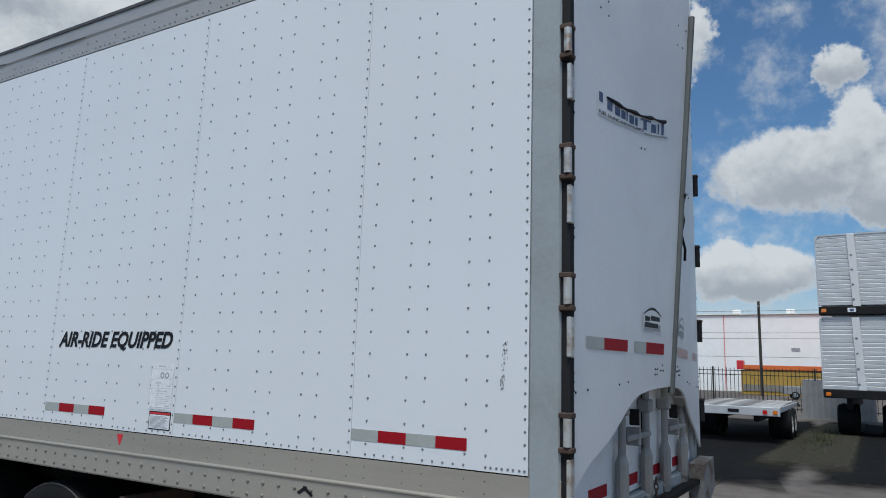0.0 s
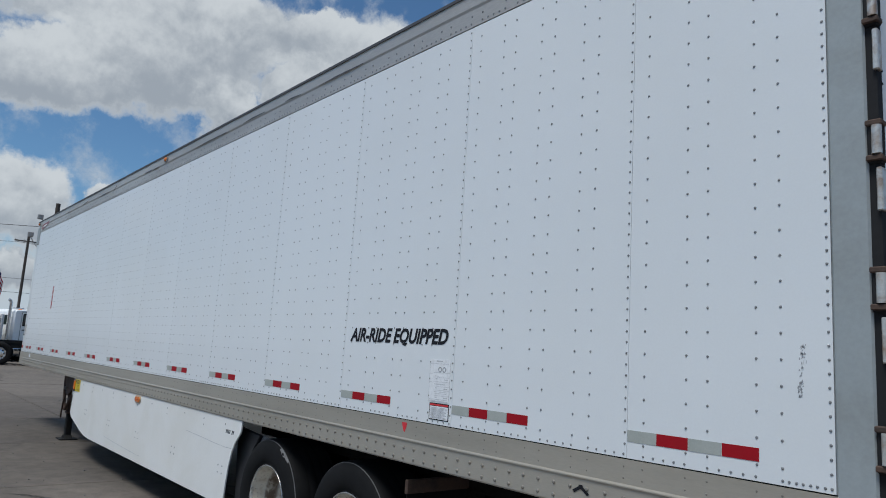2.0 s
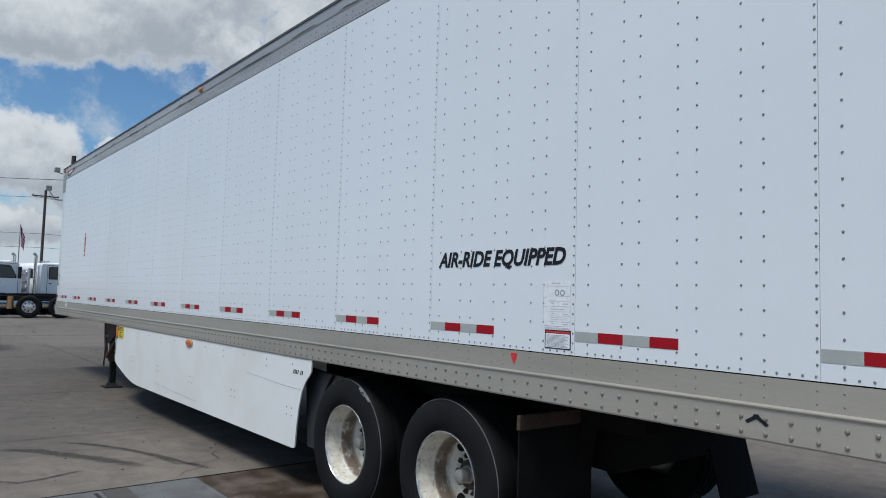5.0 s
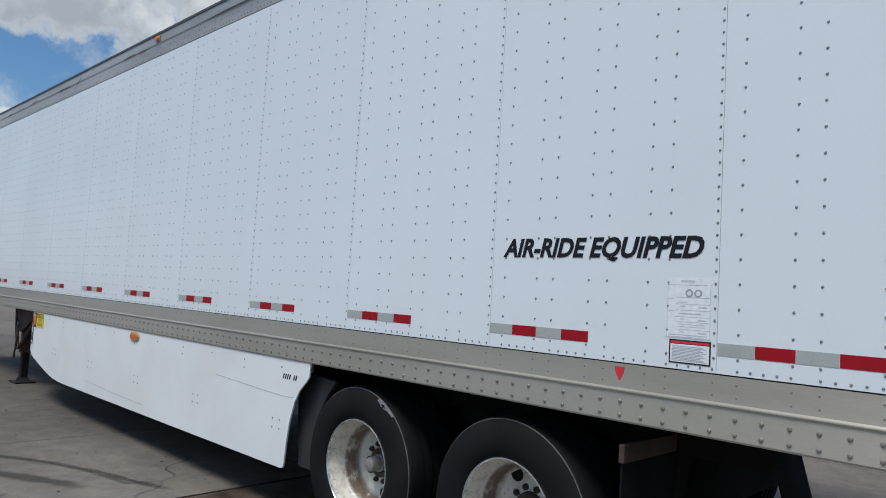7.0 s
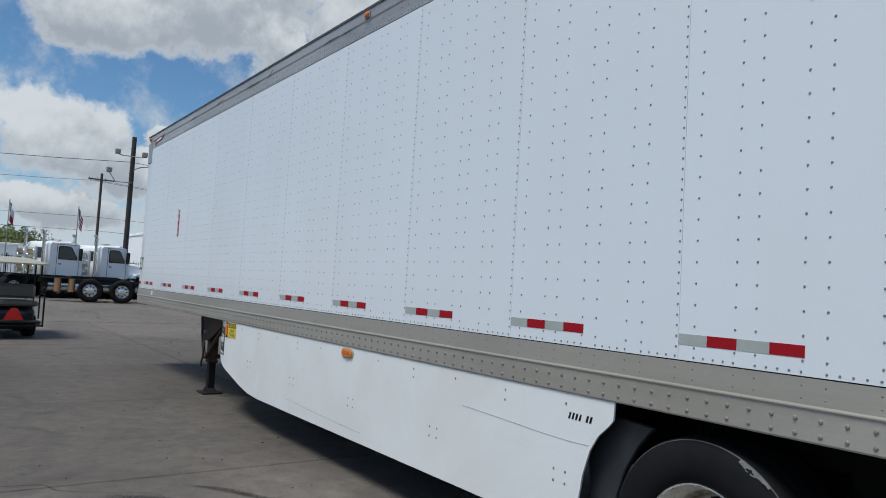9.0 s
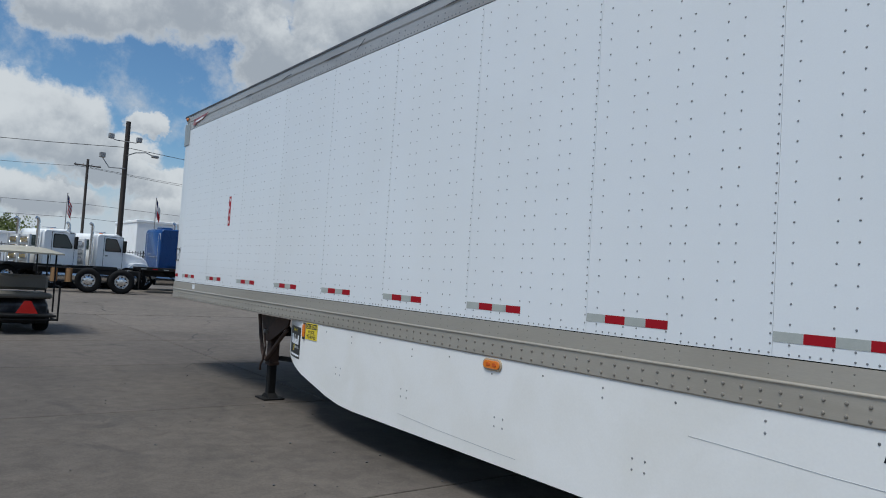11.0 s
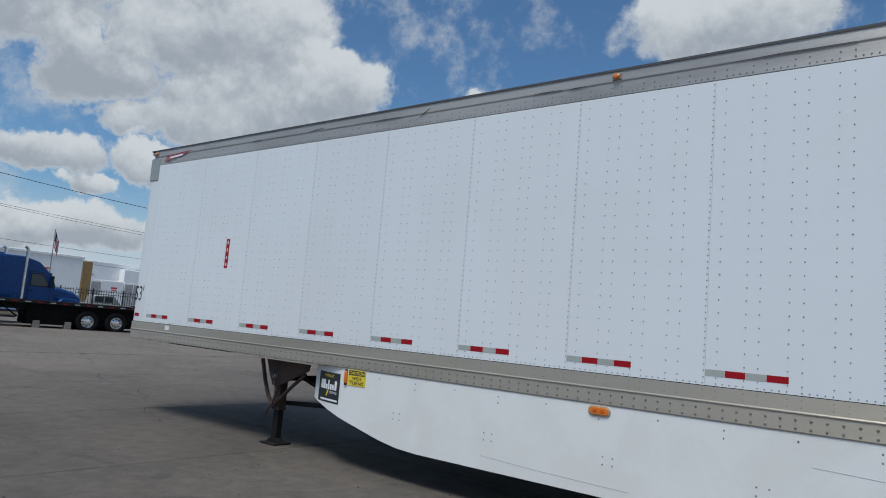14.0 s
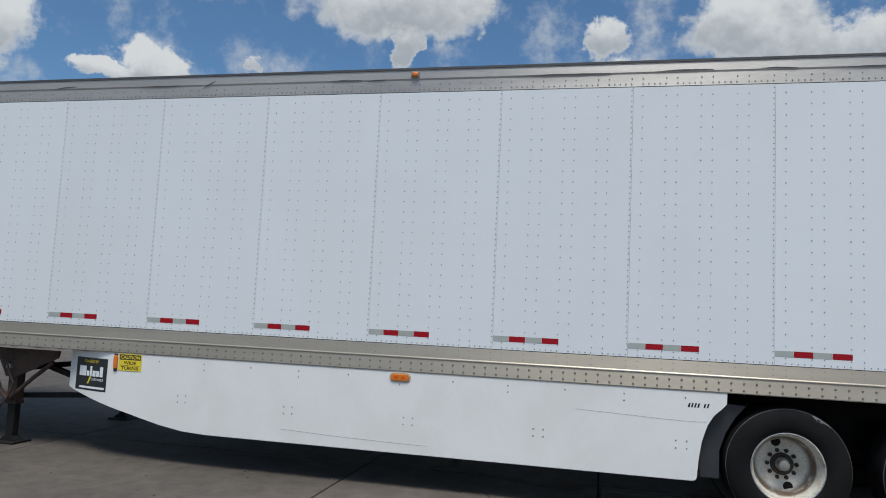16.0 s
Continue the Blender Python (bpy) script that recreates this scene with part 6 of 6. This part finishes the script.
def flag(x, y, kind, label, up=0.0):
    e = empty("flagpole", label, "flag", pose(x, y, RISE + up, 0, 0, 62), "flags along the fence")
    bm = bmesh.new()
    tube(bm, [(0, 0, -up), (0, 0, 6.1)], [0.045, 0.03], 8)
    part("pole", bm, "tin", e, smooth=True)
    bm = bmesh.new()
    bmesh.ops.create_icosphere(bm, subdivisions=1, radius=0.06, matrix=Matrix.Translation((0, 0, 6.13)))
    part("finial", bm, "alum", e)

    def cloth(u0, u1, v0, v1, mat, lift=0.0, name="flag_cloth"):
        bm = bmesh.new()
        n, k = 8, 4
        g = [[None] * (k + 1) for _ in range(n + 1)]
        for i in range(n + 1):
            for j in range(k + 1):
                u, v = u0 + (u1 - u0) * i / n, v0 + (v1 - v0) * j / k
                g[i][j] = bm.verts.new((0.04 + u * 0.30, 0.10 * math.sin(u * 8.0 + v * 2) + lift, 6.0 - v * 1.15 - u * 0.80))
        for i in range(n):
            for j in range(k):
                bm.faces.new((g[i][j], g[i + 1][j], g[i + 1][j + 1], g[i][j + 1]))
        return part(name, bm, mat, e, smooth="all")

    if kind == "stripes":
        for i in range(7):
            cloth(0, 1, i / 7, (i + 1) / 7, "flag_red" if i % 2 == 0 else "flag_white", name="flag_stripe")
        for s in (-0.012, 0.012):
            cloth(0, 0.42, 0.0, 0.55, "flag_blue", s, "flag_canton")
    else:
        cloth(0.0, 0.36, 0, 1, "flag_blue", 0, "flag_band")
        cloth(0.36, 1.0, 0, 0.5, "flag_white", 0, "flag_band")
        cloth(0.36, 1.0, 0.5, 1.0, "flag_red", 0, "flag_band")
    return e


for i, (y, kind) in enumerate(((0.75, "bands"), (5.2, "stripes"), (11.4, "bands"), (17.2, "stripes"), (24.45, "bands"))):
    flag(-62.0, y, kind, "striped red and white flag with blue corner on a pole" if kind == "stripes" else "blue, white and red flag on a pole", (0.0, 0.0, 0.4, 0.35, 0.8)[i])


def iron_fence(x0, y0, x1, y1, h, z, posts=2.4):
    """A black picket fence; pickets past the count of single parts are joined."""
    e = empty("iron_fence", "black iron picket fence along the lot", "fence", kind="structure")
    a, b = Vector((x0, y0, z)), Vector((x1, y1, z))
    L, d = (b - a).length, (b - a).normalized()
    n = int(L / posts)
    p0 = None
    for i in range(n + 1):
        p = a + d * (L * i / n)
        if p0 is None:
            p0 = part("post", box(-0.04, 0.04, -0.04, 0.04, 0, h + 0.08, 0.01), "iron", e, m=pose(*p))
        else:
            share("post", p0, e, pose(*p))
    for zz in (0.25, h - 0.35, h - 0.12):
        bm = bmesh.new()
        tube(bm, [a + Vector((0, 0, zz)), b + Vector((0, 0, zz))], 0.028, 4)
        part("rail", bm, "iron", e)
    bm = bmesh.new()
    k = int(L / 0.2)
    for i in range(k):
        p = a + d * (0.2 * i)
        add_box(bm, p.x - 0.014, p.x + 0.014, p.y - 0.014, p.y + 0.014, z + 0.1, z + h + (0.05 if i % 2 else 0.0))
    tagged(part("pickets", bm, "iron", e), kind="stuff")
    return e


iron_fence(-62.2, -14, -62.2, 48, 2.25, RISE)


def utility_pole(x, y, h, r, mat, label, arm=None, lamps=False, z=RISE):
    e = empty("utility_pole", label, "pole", pose(x, y, z, 0, 0, 0), "poles")
    bm = bmesh.new()
    tube(bm, [(0, 0, 0), (0, 0, h)], [r, r * 0.82], 14)
    part("mast", bm, mat, e, smooth=True)
    if arm:
        part("cross_arm", box(-0.06, 0.06, -arm, arm, h - 0.75, h - 0.62, 0.01), mat, e)
        for i in range(4):
            yy = -arm + 0.1 + i * (2 * arm - 0.2) / 3
            bm = lathe([(0.0, 0.16), (0.03, 0.16), (0.055, 0.08), (0.03, 0.06), (0.06, 0.0), (0.0, 0.0)], 8)
            bm.transform(Matrix.Rotation(radians(90), 4, "X"))
            part("insulator", bm, "tin", e, m=pose(0, yy, h - 0.62))
    if lamps:
        for yy, zz in ((-0.95, h - 1.15), (0.62, h - 1.15), (-1.35, h - 2.35)):
            bm = bmesh.new()
            tube(bm, [(0.15, 0, zz - (0.55 if zz < h - 2 else 0.1)), (0.25, yy * 0.7, zz - (0.6 if zz < h - 2 else 0.12)), (0.3, yy, zz - 0.05)], 0.03, 6)
            part("lamp_arm", bm, "tin", e)
            part("flood_lamp", box(0.2, 0.42, yy - 0.16, yy + 0.16, zz - 0.08, zz + 0.24, 0.04), "tin", e, "grey floodlight head", m=None)
        bm = bmesh.new()
        tube(bm, [(0.1, 0, h - 2.1), (0.15, 0.5, h - 1.85), (0.15, 1.1, h - 1.75), (0.15, 1.55, h - 1.9)], 0.035, 6)
        part("lamp_arm", bm, "tin", e)
        part("flood_lamp", box(0.02, 0.3, 1.45, 1.85, h - 2.0, h - 1.85, 0.03), "tin", e, "grey floodlight head")
    return e


utility_pole(-50.1, 6.35, 9.9, 0.165, "pole_wood", "thick dark wooden pole with floodlights", lamps=True)
utility_pole(-87.0, 10.6, 12.0, 0.16, "pole_wood", "distant wooden utility pole with a cross arm", arm=1.3)


def cable(a, b, sag, r=0.018, label="thin black overhead cable strung between poles"):
    pts = []
    for i in range(13):
        u = i / 12
        p = Vector(a).lerp(Vector(b), u)
        p.z -= sag * 4 * u * (1 - u)
        pts.append(p)
    bm = bmesh.new()
    tube(bm, pts, r, 5)
    tagged(part("cable", bm, "iron"), label, "cable")


for a, b, s in (((-50.1, 6.5, 8.5), (-50.0, 60.0, 8.9), 1.0), ((-50.1, 6.2, 8.5), (-52.0, -40.0, 9.3), 1.2), ((-87, 10.6, 11.4), (-88, 90.0, 11.5), 1.4), ((-87, 10.6, 11.4), (-86, -60.0, 11.5), 1.4),
                ((-87, 9.4, 11.4), (-88, 90.0, 10.9), 1.5), ((-87, 10.6, 7.4), (-86, -60.0, 7.2), 0.5), ((-87, 10.6, 7.4), (-88, 90.0, 7.4), 0.5), ((-87, 10.6, 5.9), (-86, -60.0, 5.7), 0.4), ((-87, 10.6, 5.9), (-88, 90.0, 5.9), 0.4)):
    cable(a, b, s)


def box_building(name, label, category, x0, x1, y0, y1, h, mat, z=RISE, bands=()):
    e = empty(name, label, category)
    part("wall", box(x0, x1, y0, y1, z, z + h, 0.03), mat, e)
    part("roof_edge", box(x0 - 0.08, x1 + 0.08, y0 - 0.08, y1 + 0.08, z + h, z + h + 0.25, 0.03), "wall_grey" if mat != "wall_white" else "wall_white", e)
    return e


wh = box_building("warehouse", "long white flat-roofed warehouse behind the fence", "building", -84.0, -75.0, 13.2, 25.4, 5.2, "wall_white")
part("end_bay", box(-84.0, -74.9, 25.42, 26.3, RISE, 5.25, 0.03), "ochre", wh, "brown end bay")
part("wall_logo", prism([(17.2, 3.9), (19.3, 4.35), (22.6, 4.25), (21.9, 3.95), (20.6, 3.9), (19.6, 3.3), (18.6, 3.75)], -74.99, -74.93, axis="x"), "brand_orange", wh, "plain orange-red wing mark on the wall")
bw = box_building("warehouse", "distant beige flat-roofed warehouse", "building", -125.0, -112.0, 33.0, 110.0, 6.9, "wall_white")
part("front_bay", box(-112.0, -110.4, 47.6, 51.0, RISE, 6.5, 0.03), "wall_white", bw, "white front bay")
box_building("warehouse", "low white flat-roofed shed behind the tractor trucks", "building", -100.0, -84.0, -4.5, 10.0, 3.4, "wall_white")


def container(y, w, mat, doors):
    e = empty("box_trailer", "white box trailer with grey rear doors" if doors else "white box trailer behind the fence", "trailer", pose(-96.0, y, RISE), "white box trailers")
    part("body", box(-8.0, 0.0, 0.0, w, 1.0, 4.0, 0.03), mat, e)
    part("chassis", box(-7.8, -0.1, 0.3, w - 0.3, 0.75, 1.0, 0.02), "black", e)
    for yy in (0.25, w - 0.25):
        road_wheel(e, -1.0, 0.05 if yy < 1 else w - 0.05, 0.5, 0.3, False)
    if doors:
        for k in range(2):
            d = part("door", box(0.0, 0.04, 0.08 + k * w / 2, w / 2 - 0.05 + k * w / 2, 1.1, 3.75, 0.01), "wall_grey", e)
            part("logo_bar", box(0.04, 0.045, 0.32 + k * w / 2, w / 2 - 0.32 + k * w / 2, 3.0, 3.22), "inkgrey", d)
    else:
        part("logo_bar", box(0.0, 0.005, w * 0.44, w * 0.72, 3.0, 3.22), "redprint", e, "small red logo bars")
        part("logo_bar", box(0.0, 0.005, w * 0.48, w * 0.70, 2.74, 2.9), "redprint", e)


for y, w, mat, doors in ((34.8, 2.55, "wall_white", True), (37.45, 2.9, "wall_white", False), (40.45, 2.45, "wall_white", True), (43.0, 2.9, "wall_white", False), (31.2, 3.4, "wall_white", False)):
    container(y, w, mat, doors)


def pickup(m):
    e = empty("pickup_truck", "grey crew cab pickup parked behind the fence", "truck", m)
    part("body", prism([(-2.6, 0.45), (-2.6, 1.15), (-0.9, 1.18), (2.2, 1.12), (2.7, 1.0), (2.75, 0.45)], -0.95, 0.95, bevel=0.06), "tin", e, smooth=True)
    part("cabin", prism([(-0.95, 1.15), (-0.8, 1.85), (0.75, 1.88), (1.45, 1.15)], -0.82, 0.82, bevel=0.06), "tin", e, smooth=True)
    for y in (-0.83, 0.83):
        for x0, x1 in ((-0.72, -0.02), (0.08, 0.72)):
            part("window", box(x0, x1, y - 0.012, y + 0.012, 1.28, 1.74, 0.004), "glass", e)
    for x in (-1.6, 1.75):
        for y in (-0.95, 0.95):
            road_wheel(e, x, y, 0.38, 0.24)
    return e


pickup(yard_pose(-66.0, 23.2, 0.1, 0.99))


def leafy_tree(x, y, h, rx, seed, z=0.0):
    r = random.Random(seed)
    e = empty("tree", "green leafy tree beyond the lot", "tree", pose(x, y, z))
    bm = bmesh.new()
    tube(bm, [(0, 0, 0), (0.05, 0, h * 0.3), (0, 0.1, h * 0.55)], [0.22, 0.17, 0.09], 8)
    for i in range(6):
        q = i * 1.1
        tube(bm, [(0.03, 0, h * 0.3), (math.cos(q) * rx * 0.35, math.sin(q) * rx * 0.35, h * 0.55), (math.cos(q) * rx * 0.7, math.sin(q) * rx * 0.7, h * 0.72)], [0.09, 0.05, 0.02], 6)
    part("trunk", bm, "bark", e, smooth=True)
    verts, faces = [], []
    for i in range(5200):
        q, u, w = r.uniform(0, 2 * math.pi), r.random() ** 0.5, r.uniform(-1, 1)
        lump = 1 + 0.25 * math.sin(q * 3 + seed) + 0.15 * math.sin(q * 7 + w * 5)
        rr = rx * u * math.sqrt(max(0.05, 1 - w * w)) * lump
        c = Vector((rr * math.cos(q), rr * math.sin(q), h * 0.66 + w * h * 0.34 * lump * (0.6 + 0.4 * u)))
        a = Vector((r.uniform(-1, 1), r.uniform(-1, 1), r.uniform(-1, 1))).normalized() * r.uniform(0.10, 0.22)
        b = a.orthogonal().normalized() * r.uniform(0.06, 0.12)
        n = len(verts)
        verts += [c - a, c + b, c + a, c - b]
        faces.append((n, n + 1, n + 2, n + 3))
    me = bpy.data.meshes.new("crown")
    me.from_pydata([tuple(v) for v in verts], [], faces)
    bm = bmesh.new()
    bm.from_mesh(me)
    bpy.data.meshes.remove(me)
    part("crown", bm, "leaf", e)


leafy_tree(-96.0, 3.6, 5.6, 3.4, 3, RISE)
leafy_tree(-99.0, -1.0, 5.0, 3.2, 8, RISE)


def palm(x, y, h, z=RISE):
    r = random.Random(4)
    e = empty("palm_tree", "short fan palm behind the fence", "tree", pose(x, y, z))
    bm = bmesh.new()
    tube(bm, [(0, 0, 0), (0.05, 0.02, h * 0.5), (0, 0, h)], [0.24, 0.20, 0.17], 10)
    part("trunk", bm, "bark", e, smooth=True)
    f0 = None
    for i in range(34):
        q, tilt = i * 2.4, r.uniform(-0.5, 1.2)
        bm = bmesh.new()
        n = 7
        for j in range(n):
            s = (j - (n - 1) / 2) * 0.22
            tipd = Vector((math.cos(tilt) * math.cos(s), math.sin(s) * 0.9, math.sin(tilt) * math.cos(s))) * r.uniform(1.0, 1.4)
            base = tipd * 0.35
            side = Vector((0, 0.05, 0))
            bm.faces.new([bm.verts.new(p) for p in (base - side, base + side, tipd + Vector((0, 0, -0.15)))])
        tube(bm, [(0, 0, 0), Vector((math.cos(tilt), 0, math.sin(tilt))) * 0.5], 0.02, 4)
        part("frond", bm, "palm_leaf", e, m=pose(0, 0, h, 0, 0, math.degrees(q)))


palm(-100.5, 37.4, 5.0)

# ---- yard behind the trailer: step deck, stacked trailers, fence, building ----
flatbed(pose(-1.38, 19.1, 0, 0, 0, 90), 15.0, 1.0, "alum", "grey plank step-deck trailer parked beyond the van", (2.5, 3.6), step=True)
# rear plate with lamps
sd = bpy.data.objects["flatbed_trailer.001"]
part("rear_plate", box(-0.03, 0.0, 0.0, 2.5, 0.76, 1.0, 0.01), "alum", sd, "pale rear plate")
for y, mat in ((0.12, "amber"), (0.38, "redlamp"), (2.12, "redlamp"), (2.38, "amber")):
    part("rear_lamp", box(-0.05, -0.03, y - 0.06, y + 0.06, 0.81, 0.92, 0.02), mat, sd, "small rear lamp")
part("number_bar", box(-0.038, -0.03, 1.05, 1.35, 0.83, 0.92), "ink", sd)


def stacked_unit(z0, z1, parent, deep):
    """One ribbed aluminium body with a rounded upper edge, facing -y."""
    b = part("trailer_body", box(0.05, 2.55, 0.02, deep, z0, z1 - 0.02, 0.05), "alum", parent, "ribbed white aluminium body")
    n = 17
    h = (z1 - z0) / n
    for i in range(n):
        w = 0.0 if i < n - 1 else 0.12
        bm = prism([(0.0, z0 + i * h + 0.006), (-0.010, z0 + i * h + 0.010), (-0.012, z0 + (i + 1) * h - 0.020), (0.0, z0 + (i + 1) * h - 0.006), (0.03, z0 + (i + 1) * h - 0.006), (0.03, z0 + i * h + 0.006)], 0.02 + w, 2.58 - w, axis="x")
        part("rib", bm, "alum", b)
    part("top_edge", prism([(0.0, z1 - 0.18), (0.02, z1 - 0.06), (0.10, z1), (2.5, z1), (2.58, z1 - 0.06), (2.6, z1 - 0.18), (2.56, z1 - 0.18), (2.5, z1 - 0.05), (0.12, z1 - 0.05), (0.05, z1 - 0.18)], -0.03, 0.03), "alum", b)
    part("side_edge", box(0.0, 0.045, -0.03, 0.03, z0, z1 - 0.16, 0.01), "alum", b)
    part("latch_post", prism([(1.05, z0 - 0.22), (1.28, z0 - 0.22), (1.20, z1 - 0.02), (0.97, z1 - 0.02)], -0.10, -0.03, bevel=0.01), "flag_white", b, "white latch post")
    for k in range(4):
        z = z0 + 0.2 + k * 0.5
        part("bolt", lathe([(0.0, -0.03), (0.03, -0.02), (0.04, 0.0)], 8), "tin", b, m=pose(1.08, -0.10, z))
    return b


st = empty("stacked_trailer", "two ribbed white aluminium trailers stacked on wheels", "trailer", pose(-0.55, 24.6, 0, 0, 0, -2))
stacked_unit(1.50, 3.90, st, 9.0)
stacked_unit(4.30, 6.75, st, 9.0)
for z in (3.98, 1.22):
    part("bolster_beam", box(0.02, 2.58, -0.12, 0.3, z, z + 0.28, 0.02), "black", st, "black cross beam")
part("number_plate", box(1.0 - 0.12, 1.0 + 0.12, -0.135, -0.12, 4.06, 4.20), "paper", st, "small white plate with a dark bar")
part("plate_bar", box(1.0 - 0.06, 1.0 + 0.06, -0.142, -0.135, 4.09, 4.17), "navy", st)
part("rear_lamp", box(0.10, 0.25, -0.14, -0.12, 1.28, 1.40, 0.01), "amber", st)
part("rear_lamp", box(0.10, 0.25, -0.14, -0.12, 4.06, 4.18, 0.01), "amber", st)
for x in (0.75, 1.9):
    part("main_beam", box(x - 0.08, x + 0.08, 0.2, 8.8, 0.85, 1.22, 0.01), "black", st)
for y in (1.0, 2.3):
    for x, rz in ((0.35, 90), (2.25, -90)):
        e = new("wheel")
        e.parent, e.matrix_basis = st, pose(x, y, 0.5, 0, 0, -rz)
        part("tyre", lathe([(0.28, 0.03), (0.31, 0.0), (0.43, -0.01), (0.48, 0.02), (0.5, 0.06), (0.5, 0.54), (0.45, 0.6), (0.28, 0.57)], 32, closed=True), "rubber", e, smooth=True)
        part("rim", lathe([(0.285, 0.02), (0.26, 0.02), (0.24, 0.10), (0.12, 0.06), (0.0, 0.0)], 24), "rim", e, smooth=True)

iron_fence(-24, 39, 16, 39, 2.3, 0.0)
tin = empty("tin_fence", "grey corrugated metal fence panel", "fence", pose(-1.9, 35.5, 0), kind="structure")
for i in range(12):
    bm = prism([(i * 0.25, 0.0), (i * 0.25 + 0.06, -0.04), (i * 0.25 + 0.16, -0.04), (i * 0.25 + 0.22, 0.0), (i * 0.25 + 0.25, 0.0), (i * 0.25 + 0.25, 0.02), (i * 0.25, 0.02)], 0.0, 1.75, axis="z")
    part("sheet", bm, "tin", tin)
hall = empty("white_hall", "large white hall with roof vents behind the fence", "building")
part("wall", box(-60, 20, 98, 130, 0, 10.0, 0.05), "wall_white", hall)
part("roof_edge", box(-60.1, 20.1, 97.8, 130, 10.0, 10.14, 0.03), "wall_beige", hall, "thin pale roof trim")
for i in range(9):
    part("roof_vent", box(-40 + i * 6.5, -38.9 + i * 6.5, 98.5, 99.6, 10.18, 10.75, 0.1), "wall_white", hall)
part("down_pipe", box(-15.03, -14.98, 97.85, 97.98, 0.2, 10.0), "redprint", hall, "thin red drain pipe")
part("wall_mark", box(-7.0, -6.0, 97.93, 97.99, 5.4, 5.75), "inkgrey", hall, "small grey wall sign bar")
shop = empty("low_shop", "low orange and yellow shop wall", "building")
part("wall", box(-11.2, 8.0, 84.0, 92.0, 0, 2.7, 0.03), "yellow_wall", shop)
part("fascia", box(-11.3, 8.1, 83.9, 92.1, 2.75, 3.25, 0.03), "brand_orange", shop, "orange fascia")
part("sign_block", box(-11.6, -10.9, 83.8, 85.0, 2.75, 3.75, 0.03), "redprint", shop, "red sign block")
# plain band added for the clutter low along the wall
part("dark_band", box(-11.0, 7.9, 83.93, 84.0, 0.4, 1.1), "wood_block", shop, "dull brown band low on the shop wall")
utility_pole(-8.4, 78.0, 9.8, 0.16, "pole_wood", "brown wooden utility pole by the street", arm=0.8, z=0)
for z, s in ((9.5, 0.6), (9.2, 0.7), (7.1, 0.5), (6.5, 0.5), (4.5, 0.4)):
    cable((-60, 78.0, z), (30, 78.0, z - 0.2), s, 0.018)
car = pickup(pose(-3.2, 70.0, 0, 0, 0, 8))
car["label"] = "grey pickup truck on the far street"
tagged(part("dirt_strip", soft_blot([(-1.7, 13.0), (-1.3, 27.0), (-0.7, 34.0), (0.8, 34.0), (0.55, 24.0), (0.45, 12.5)], 0.006, 0.05, 10, 9, 0.75), "soil"), "strip of bare dirt between the parked trailers", "dirt")
verts, faces = [], []
rw = random.Random(21)
for i in range(420):
    x, y = rw.gauss(-0.55, 0.22), rw.gauss(22.5, 2.0)
    h = rw.uniform(0.03, 0.13)
    a = rw.uniform(0, 6.28)
    d = Vector((math.cos(a), math.sin(a), 0))
    n = len(verts)
    verts += [(x - d.x * 0.012, y - d.y * 0.012, 0.004), (x + d.x * 0.012, y + d.y * 0.012, 0.004), (x + d.y * h * 0.5, y + d.x * h * 0.5, h)]
    faces.append((n, n + 1, n + 2))
me = bpy.data.meshes.new("weeds")
me.from_pydata(verts, [], faces)
me.materials.append(M["weed"])
tagged(new("weeds", me), "sparse green weeds growing in the dirt strip", "weeds", kind="stuff")

# dark sheets that paint the shade under both trailers onto the oily concrete
for outline, words_ in (([(-6.2, 9.5), (-6.4, 24.0), (-5.0, 33.0), (-1.3, 34.0), (-0.6, 27.0), (-0.5, 21.5), (-0.45, 15.0), (-0.45, 9.8), (-2.0, 9.4)], "painted shade and oily ground under the step deck"),
                        ([(-0.4, 11.0), (-0.6, 17.0), (-0.7, 22.0), (-0.9, 34.0), (8.5, 34.0), (8.5, 11.0), (2.0, 10.5)], "painted shade and oily ground under stacked trailers")):
    tagged(part("oil_stain", soft_blot(outline, 0.0045, 0.05, 10, 14, 0.78), "ground_shade"), words_, "stain")
